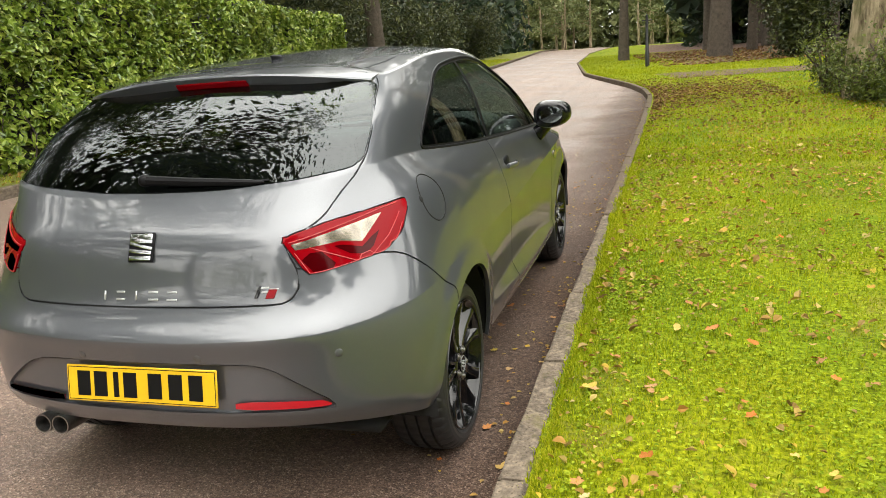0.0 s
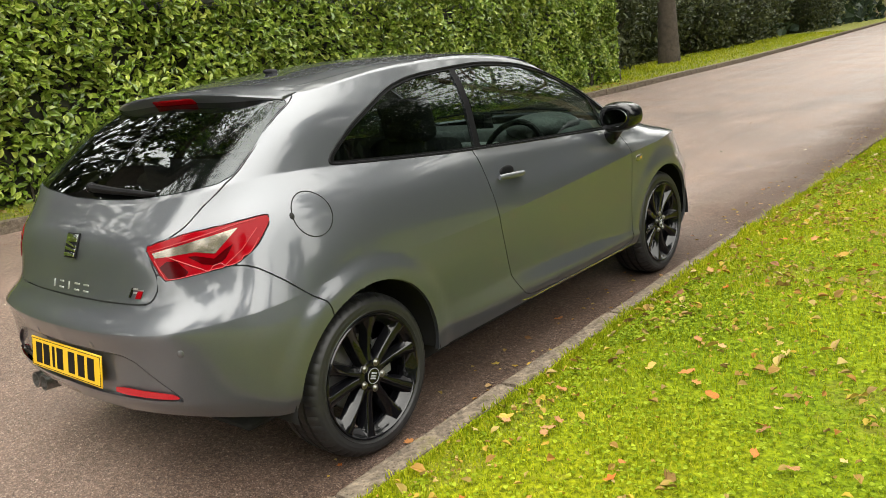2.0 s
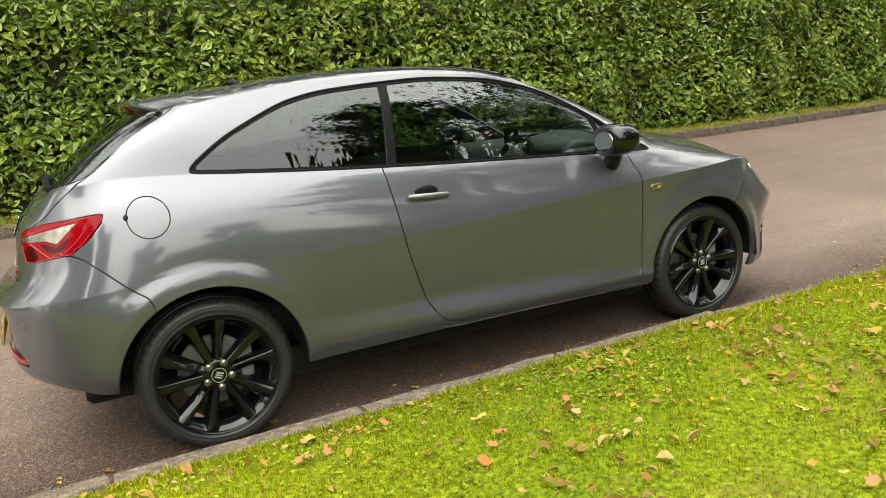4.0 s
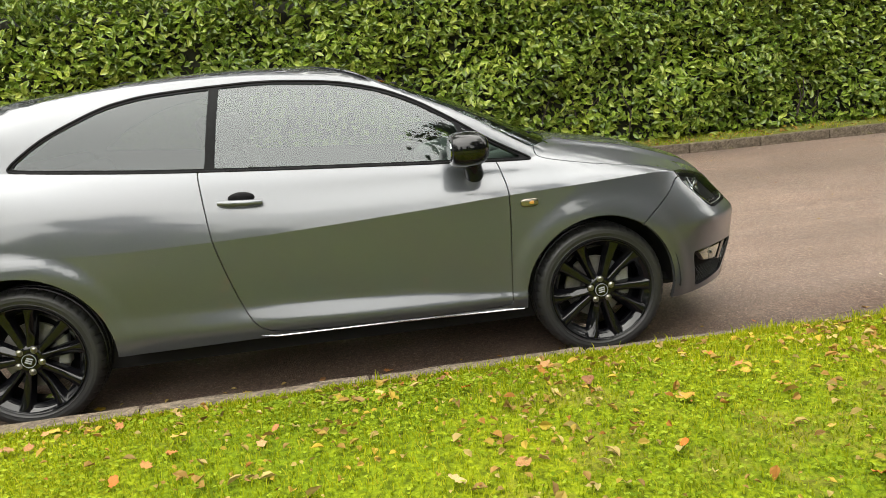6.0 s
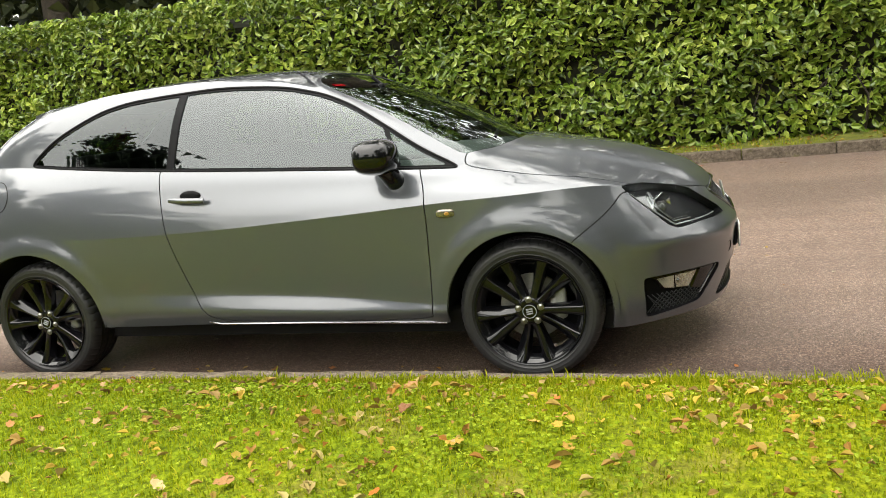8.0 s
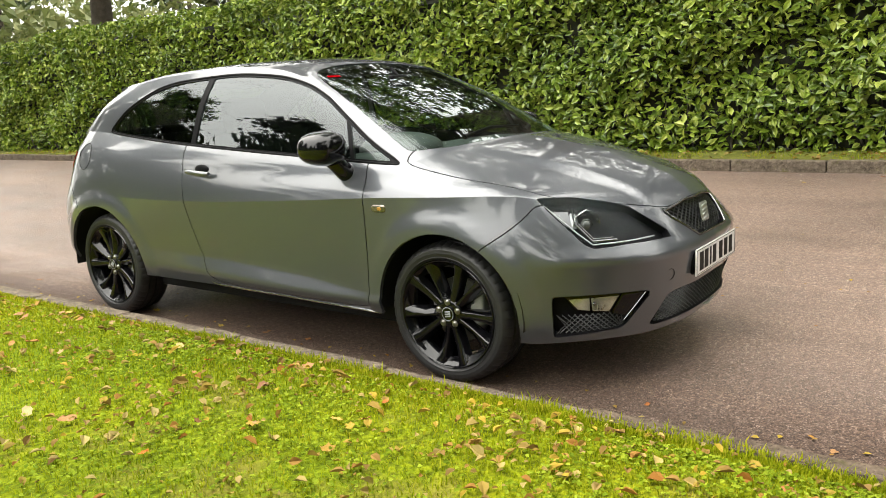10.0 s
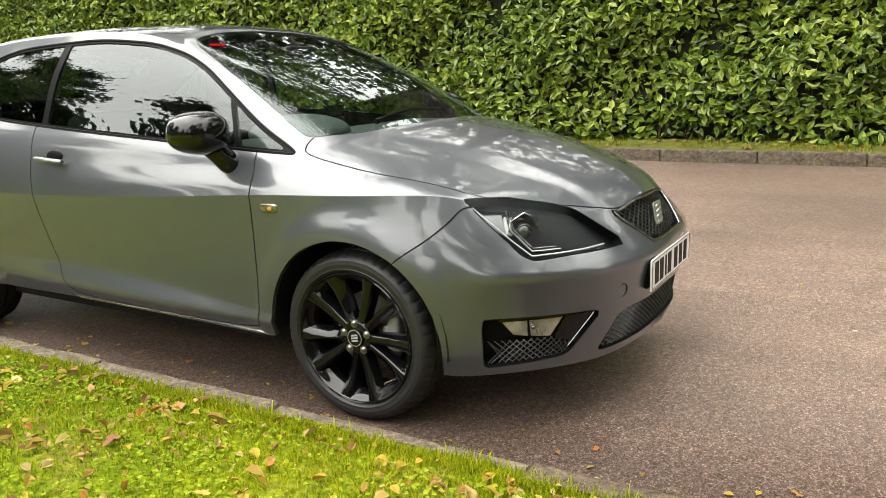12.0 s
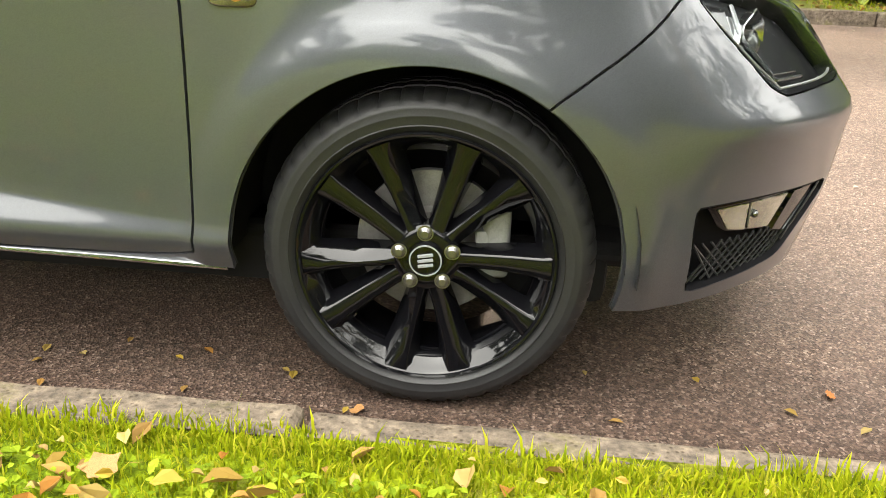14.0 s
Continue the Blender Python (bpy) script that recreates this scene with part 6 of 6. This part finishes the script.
build_tree("broad_tree", "tall leafy tree beside the lower lane", at(3.2, -29), 19, .38, 5.2, TREE_LEAF, BARK, 62, 14000, .36, .20)
build_tree("broad_tree", "full leafy tree standing on the open lawn", at(9.6, 7.4), 13.5, .32, 3.8, TREE_LEAF, BARK, 39, 15000, .26, .30)


def far_wood(name, label, spans, count, leaf, material, seed, solid=6):
    """A mass of distant woodland, too far to tell its trees apart."""
    rng = np.random.default_rng(seed)
    C = np.concatenate([np.stack([rng.uniform(x0, x1, count), rng.uniform(y0, y1, count), z0 + rng.random(count) * (h - z0) * (.72 + .28 * np.sin(.45 * np.arange(count)[np.argsort(rng.random(count))]))], 1) for x0, x1, y0, y1, z0, h in spans])
    lump = .5 + .5 * np.sin(.9 * C[:, 0] + 1.3 * np.sin(.5 * C[:, 1])) * np.sin(.8 * C[:, 1] + .4 * C[:, 0])
    C = C[(C[:, 2] < solid + 9 * lump + 2 * rng.random(len(C))) | (C[:, 2] < 3)]
    ob = new(name, leaf_cloud(name, C, np.tile([0, -.3, .7], (len(C), 1)), leaf, material, seed, slim=.6, far=True))
    return tagged(ob, label, "woodland", kind="stuff")


far_wood("far_woods", "dark conifer woodland beyond the lawn", [(2, 36, 46, 58, -.4, 20), (15, 36, 16, 40, .1, 15), (28, 46, -16, 16, .1, 6)], 17000, .62, PINE_LEAF, 41)
far_wood("far_woods", "dense dark conifer crowns beyond the lawn", [(1, 40, 44, 60, 2, 21)], 16000, 1.1, PINE_LEAF, 47, 30)
far_wood("far_woods", "dark woodland behind the verge bushes", [(-26, -10, 16, 66, .2, 16)], 24000, .7, PINE_LEAF, 42)
far_wood("far_woods", "pale autumn woodland at the end of the lane", [(-24, 16, 80, 94, -3.5, 18)], 26000, .8, PALE_LEAF, 43)
far_wood("far_woods", "tall dark conifers at the side of the lawn", [(16, 42, 16, 46, 2, 23)], 30000, .62, PINE_LEAF, 49, 30)
far_wood("far_woods", "low dark trees beyond the wide lawn", [(44, 58, -45, 60, .1, 8)], 12000, 1.1, PINE_LEAF, 51, 10)
# Never in view; green masses added for the car door to reflect.
far_wood("far_woods", "unseen bright green shrubs added for the door to reflect", [(10, 23, -25, -10, .1, 4.6), (21, 31, -9, 8, .1, 4.2)], 6000, .5, SHRUB_LEAF, 52, 10)
far_wood("far_woods", "dark bushes across the lawn", [(4, 44, -48, -32, .1, 7)], 9000, .55, PINE_LEAF, 48, 10)
far_wood("far_woods", "low thick bushes behind the laurel hedge", [(-15, -9, -12, 15, .6, 5.2)], 25000, .30, BUSH_LEAF, 45, 10)
far_wood("far_woods", "pale autumn trees down the lane", [(-34, -8, -64, -36, .2, 12)], 11000, .7, PALE_LEAF, 46, 9)
far_wood("far_woods", "mixed woodland behind the laurel hedge", [(-17, -9.8, -13, 15, .6, 10)], 22000, .42, BUSH_LEAF, 44, 10)
for k, (x, y, h) in enumerate(((14, -12, 12), (18, -17, 12), (24, -6, 9), (26, 4, 9), (13, -22, 12))):
    build_tree("lawn_tree", "dark full tree across the lawn", at(x, y), h, .28, 3.8, PINE_LEAF, BARK, 500 + k, 6500, .42, .10)
for k in range(30):
    a = radians(-140 + 10 * k)
    x, y = 62 * math.cos(a), 20 + 70 * math.sin(a)
    if abs(x + 4) > 14 or y < 0:
        build_tree("far_tree", "distant leafy tree beyond the lawn", (x, y, -.05), 9 + 3 * ((k * 7) % 5) / 4, .3, 4.6, TREE_LEAF, BARK, 600 + k, 700, .6, .12)


# ---- lawn cover ----
def blades(name, xy, lengths, width, material, seed, lean=None, z_of=lawn_z):
    """Grass blades in one mesh, each of five corners and bent over."""
    rng = np.random.default_rng(seed)
    n = len(xy)
    base = np.array([(x, y, z_of(x, y) - .004) for x, y in xy])
    a = rng.random(n) * 2 * math.pi
    side_v = np.stack([np.cos(a), np.sin(a), 0 * a], 1) * width * rng.uniform(.6, 1.2, (n, 1))
    b = rng.random(n) * 2 * math.pi
    bend = np.stack([np.cos(b), np.sin(b), 0 * b], 1) * rng.uniform(.2, .95, (n, 1))
    if lean is not None:
        bend = bend * .6 + np.array(lean)
    L = lengths[:, None]
    up = np.array([0, 0, 1.0])
    p1 = base + L * (.55 * up + .20 * bend)
    p2 = base + L * (.80 * up + .75 * bend)
    pts = np.stack([base - side_v, base + side_v, p1 + side_v * .8, p1 - side_v * .8, p2], 1).reshape(-1, 3)
    idx = np.arange(n)[:, None] * 5
    tri = np.concatenate([idx + [0, 1, 2], idx + [0, 2, 3], idx + [3, 2, 4]], 1).reshape(-1, 3)
    me = bpy.data.meshes.new(name)
    me.vertices.add(len(pts))
    me.vertices.foreach_set("co", pts.ravel())
    me.loops.add(tri.size)
    me.loops.foreach_set("vertex_index", tri.ravel())
    me.polygons.add(len(tri))
    me.polygons.foreach_set("loop_start", np.arange(0, tri.size, 3))
    me.materials.append(material)
    me.update(calc_edges=True)
    return me


rng = np.random.default_rng(9)
n = 170000
near = np.stack([1.105 + 5.2 * rng.random(n) ** 1.9, np.where(rng.random(n) < .86, rng.uniform(-2.8, 6.4, n), rng.normal(1.8, 4.2, n))], 1)
tuft = .5 + .5 * np.sin(near[:, 0] * 7 + 2 * np.sin(near[:, 1] * 5)) * np.sin(near[:, 1] * 6.1)
near_len = rng.uniform(.016, .034, n) * (.75 + .6 * tuft)
grass = new("grass", blades("grass", near, near_len, .0022, BLADE, 1))
tagged(grass, "short bright green grass blades of the lawn", "grass", kind="stuff")
n = 9000
rim = np.stack([1.080 + .10 * rng.random(n) ** 1.5, rng.uniform(-4.0, 9.0, n)], 1)
grass_rim = new("kerb_grass", blades("kerb_grass", rim, (.012 + .030 * rng.random(n) ** 1.7) * (.6 + .6 * np.abs(np.sin(rim[:, 1] * 3.3 + 2 * np.sin(rim[:, 1])))), .0024, BLADE, 2, (-.25, 0, 0)))
tagged(grass_rim, "uncut grass fringe leaning over the kerb", "grass", kind="stuff")
n = 11000
ly = 1.2 + 6.8 * rng.random(n)
ragged = .5 + .5 * np.sin(ly * 3.1 + 2 * np.sin(ly * 1.7)) * np.sin(ly * 8.3 + 1.1 * np.sin(ly * 13))
lip = np.stack([1.050 + .045 * (1 - ragged) + .09 * rng.random(n) ** 1.2, ly], 1)
lip_len = .012 + .038 * ragged * rng.random(n) ** 1.6 + .030 * (rng.random(n) < .06)
fringe = new("kerb_grass", blades("kerb_grass", lip, lip_len, .0024, BLADE, 12, (-.22, 0, 0)))
tagged(fringe, "long grass hanging over the kerb edge", "grass", kind="stuff")
n = 14000
vg = np.stack([-5.17 - .55 * rng.random(n) ** .8, rng.uniform(-14, 15, n)], 1)
vg = vg[(np.sin(vg[:, 1] * 2.3) + np.sin(vg[:, 1] * 5.9 + 1) + 2.2 * rng.random(n)) > .9]
grass_verge = new("verge_grass", blades("verge_grass", vg, rng.uniform(.02, .07, len(vg)), .003, BLADE, 3, None, verge_z))
tagged(grass_verge, "tufts of rough grass along the mossy verge", "grass", kind="stuff")
n = 900
vl = np.stack([-5.15 - .5 * rng.random(n), rng.uniform(-14, 15, n)], 1)
verge_litter = new("verge_litter", leaf_cloud("verge_litter", np.column_stack([vl, [verge_z(x, y) + .02 for x, y in vl]]), np.tile([0, 0, 1.6], (n, 1)), .055, LITTER, 38, .2, .5, .6))
tagged(verge_litter, "brown fallen leaves below the hedge", "leaf litter", kind="stuff")
n = 16000
fy = 15 + 26 * rng.random(n) ** 1.2
vf = np.stack([np.array([kerb_l(y) for y in fy]) - .14 - 3.2 * rng.random(n), fy], 1)
grass_lane = new("lane_grass", blades("lane_grass", vf, rng.uniform(.04, .09, n), .008, BLADE, 5, None, verge_z))
tagged(grass_lane, "rough green grass verge further along the lane", "grass", kind="stuff")
n = 16000
fy = 21 + 20 * rng.random(n)
vf = np.stack([np.array([kerb_r(y) for y in fy]) + .14 + 7 * rng.random(n) ** 1.4, fy], 1)
grass_wood = new("wood_edge_grass", blades("wood_edge_grass", vf, rng.uniform(.04, .08, n), .008, BLADE, 7))
tagged(grass_wood, "grass strip before the conifer wood", "grass", kind="stuff")
n = 2600
fy = 24 + 14 * rng.random(n)
wx = np.array([kerb_r(y) for y in fy]) + 3.4 + 7 * (rng.random(n) - .12)
wood_litter = new("wood_litter", leaf_cloud("wood_litter", np.column_stack([wx, fy, [lawn_z(x, y) + .05 for x, y in zip(wx, fy)]]), np.tile([0, 0, 1.6], (n, 1)), .12, BROWN_LITTER, 48, .2, .4, .6))
tagged(wood_litter, "brown leaves strewn at the edge of the wood", "leaf litter", kind="stuff")
n = 60000
far = np.stack([rng.uniform(.2, 1, n), 5 + 20 * rng.random(n) ** 1.3], 1)
far[:, 0] = np.array([kerb_r(y) + .12 for y in far[:, 1]]) + 11 * rng.random(n) ** 1.5
grass_far = new("far_grass", blades("far_grass", far, rng.uniform(.03, .055, n), .006, BLADE, 4))
tagged(grass_far, "bright green lawn grass further along the lane", "grass", kind="stuff")
n = 72000
cl = np.stack([1.2 + 5.0 * rng.random(n) ** 1.8, np.where(rng.random(n) < .86, rng.uniform(-2.8, 6.4, n), rng.normal(1.8, 4.2, n))], 1)
dense = np.sin(cl[:, 0] * 3.1 + 1.2) * np.sin(cl[:, 1] * 2.3 + cl[:, 0]) + .5 * np.sin(cl[:, 1] * 5.7)
cl = cl[(dense > .05) | (rng.random(n) < .25)]
clz = np.array([lawn_z(x, y) for x, y in cl]) + rng.uniform(.010, .024, len(cl))
clover = new("clover", leaf_cloud("clover", np.column_stack([cl, clz]), np.tile([0, 0, 1.4], (len(cl), 1)), .0145, CLOVER, 6, .12, .35, .85))
tagged(clover, "round pale clover leaves among the grass", "clover", kind="stuff")
n = 31000
lt = np.stack([1.15 + 4.5 * rng.random(n) ** 1.1, rng.uniform(-3, 16, n)], 1)
patchy = np.sin(lt[:, 0] * 2.3 + 1.7 * np.sin(lt[:, 1] * 1.3)) * np.sin(lt[:, 1] * 1.9 + lt[:, 0]) + .4 * np.sin(lt[:, 1] * 6.3 + lt[:, 0] * 4.1)
lt = lt[rng.random(n) < np.clip(.48 + .48 * patchy, .10, 1)]
n = len(lt)
lt[:, 0] += np.array([kerb_r(y) for y in lt[:, 1]]) - 1.03
ltz = np.array([lawn_z(x, y) for x, y in lt]) + rng.uniform(.012, .024, n)
litter = new("leaf_litter", leaf_cloud("leaf_litter", np.column_stack([lt, ltz]), np.tile([0, 0, 1.6], (n, 1)), .034 * (.5 + 1.1 * rng.random((n, 1)) ** 2), LITTER, 8, .3, .55, .6))
tagged(litter, "small tan and yellow leaf scraps on the lawn", "leaf litter", kind="stuff")
n = 2600
dx, dy = 2.2 * rng.random(n) ** 1.6, np.clip(13.5 + 2.2 * rng.normal(size=n), 8, 18)
dz = np.array([lawn_z(kerb_r(y) + .14 + x, y) for x, y in zip(dx, dy)]) + rng.uniform(.02, .045, n)
drift = new("leaf_drift", leaf_cloud("leaf_drift", np.column_stack([dx + .14 + np.array([kerb_r(y) for y in dy]), dy, dz]), np.tile([0, 0, 1.6], (n, 1)), .060, BROWN_LITTER, 28, .2, .4, .6))
tagged(drift, "drift of brown fallen leaves beside the kerb", "leaf litter", kind="stuff")
n = 700
rl = np.stack([np.where(rng.random(n) < .7, kerb_r(0) - .02 - .35 * rng.random(n) ** 2, rng.uniform(-5, 1, n)), rng.uniform(-3, 16, n)], 1)
rl[:, 0] += np.array([kerb_r(y) for y in rl[:, 1]]) - 1.03
rlz = np.array([road_z(x, y) for x, y in rl]) + .006
road_litter = new("road_litter", leaf_cloud("road_litter", np.column_stack([rl, rlz]), np.tile([0, 0, 3.0], (n, 1)), .026, LITTER, 18, .15, .3, .6))
tagged(road_litter, "small leaf scraps and grit lying on the tarmac", "leaf litter", kind="stuff")

n = 90
pw = np.stack([np.where(rng.random(n) < .6, -5.0 + .9 * rng.random(n) ** 1.5, rng.uniform(-4, .9, n)), rng.uniform(-2, 9, n)], 1)
petals = new("pale_scraps", leaf_cloud("pale_scraps", np.column_stack([pw, [road_z(x, y) + .006 for x, y in pw]]), np.tile([0, 0, 3.0], (n, 1)), .030, PALE_SCRAP, 19, .15, .3, .7))
tagged(petals, "small pale petals and chips scattered on the tarmac", "litter", kind="stuff")


def fallen_leaf_mesh(seed, lobes):
    r = random.Random(seed)
    verts, n = [(0, 0, .006)], 22
    for k in range(n):
        a = 2 * math.pi * k / n
        rad = .5 * (1 - .35 * abs(math.sin(a * lobes / 2)) ** .8 * (1 if lobes else 0)) * (.62 + .38 * abs(math.cos(a / 2)) if lobes < 4 else 1.0)
        if not lobes:
            rad = .5 * (.55 + .45 * abs(math.cos(a)))
        rad *= r.uniform(.92, 1.06)
        x, y = rad * math.cos(a), rad * math.sin(a)
        verts.append((x, y, .55 * (x * x) * r.uniform(.3, 1.2) + .7 * y * y * r.uniform(-.3, 1.2) + r.uniform(-.03, .05)))
    faces = [(0, k, k % n + 1) for k in range(1, n + 1)]
    verts += [(-.5, 0, .03), (-.85, .05, .05), (-.85, .065, .05)]
    faces.append((n + 1, n + 2, n + 3))
    return mesh_of("fallen_leaf", verts, faces, DRY_LEAF)


LEAVES = [fallen_leaf_mesh(1, 5), fallen_leaf_mesh(2, 7), fallen_leaf_mesh(3, 0), fallen_leaf_mesh(4, 3), fallen_leaf_mesh(5, 0)]
r = random.Random(12)
for k in range(280):
    x, y = 1.2 + 3.0 * r.random() ** 1.3, r.uniform(-2.4, 6.0)
    s = r.choice((.030, .036, .043, .050, .058, .066))
    ob = new("fallen_leaf", LEAVES[k % 5])
    ob.matrix_world = pose(x, y, lawn_z(x, y) + .020, r.uniform(-22, 22), r.uniform(-22, 22), r.uniform(0, 360)) @ Matrix.Diagonal((s, s * r.uniform(.75, 1), s, 1))
    tagged(ob, "dry fallen autumn leaf lying on the grass", "fallen leaf", "fallen leaves on the lawn")
for k in range(36):
    x, y = (1.01 - .5 * r.random() ** 1.6, r.uniform(-1.5, 6)) if k < 28 else (r.uniform(-4.9, -4.2), r.uniform(0, 8))
    s = r.choice((.03, .04, .05))
    ob = new("fallen_leaf", LEAVES[k % 5])
    ob.matrix_world = pose(x, y, road_z(x, y) + .005, r.uniform(-8, 8), r.uniform(-8, 8), r.uniform(0, 360)) @ Matrix.Diagonal((s, s * .85, s, 1))
    tagged(ob, "dry fallen autumn leaf lying on the tarmac", "fallen leaf", "fallen leaves on the road")

# ---- the lane's far things ----
path_strip = sheet("path_soil", [(lambda d: (lambda y: kerb_r(y) + d))(d) for d in np.linspace(.13, 16, 12)], list(np.linspace(18.2, 20.6, 5)), lambda x, y: ground_at(max(x, kerb_r(y) + .1), y) + .012, SOIL)
tagged(path_strip, "leaf-strewn earth path leaving the lane", "path", kind="structure")
wood_floor = sheet("ground_wood", [(lambda d: (lambda y: kerb_r(y) + d))(d) for d in (3.4, 5, 7, 10, 16, 30, 60)], list(np.linspace(25.0, 60, 16)), lambda x, y: lawn_z(x, y) + .015, SOIL)
tagged(wood_floor, "brown needle-covered floor of the conifer wood", "wood floor", kind="structure")
post = empty("marker_post", Matrix.Translation(at(.55, 25.9)))
tagged(post, "black painted post with short cross arms at the lane", "post")
part("pole", lathe_bm([(0, .075), (.5, .070), (.52, .055), (1.62, .045), (1.70, .03), (1.72, 0)], 14), POST, post).matrix_local = pose(0, 0, 0, 0, -90, 0)
part("cross_arm", tube_bm([(-.16, 0, 1.52), (.16, 0, 1.52)], .02, 8), POST, post)
for k, (x, y) in enumerate(((4.2, 10.3), (4.6, 10.0), (4.0, 11.0), (5.0, 10.1), (3.9, 12.0), (4.3, 9.2))):
    build_shrub("low ivy and rough grass round the tree foot", at(x, y), (.55, .55, .55 + .1 * k), IVY_LEAF, 700 + k, 1500, .07)
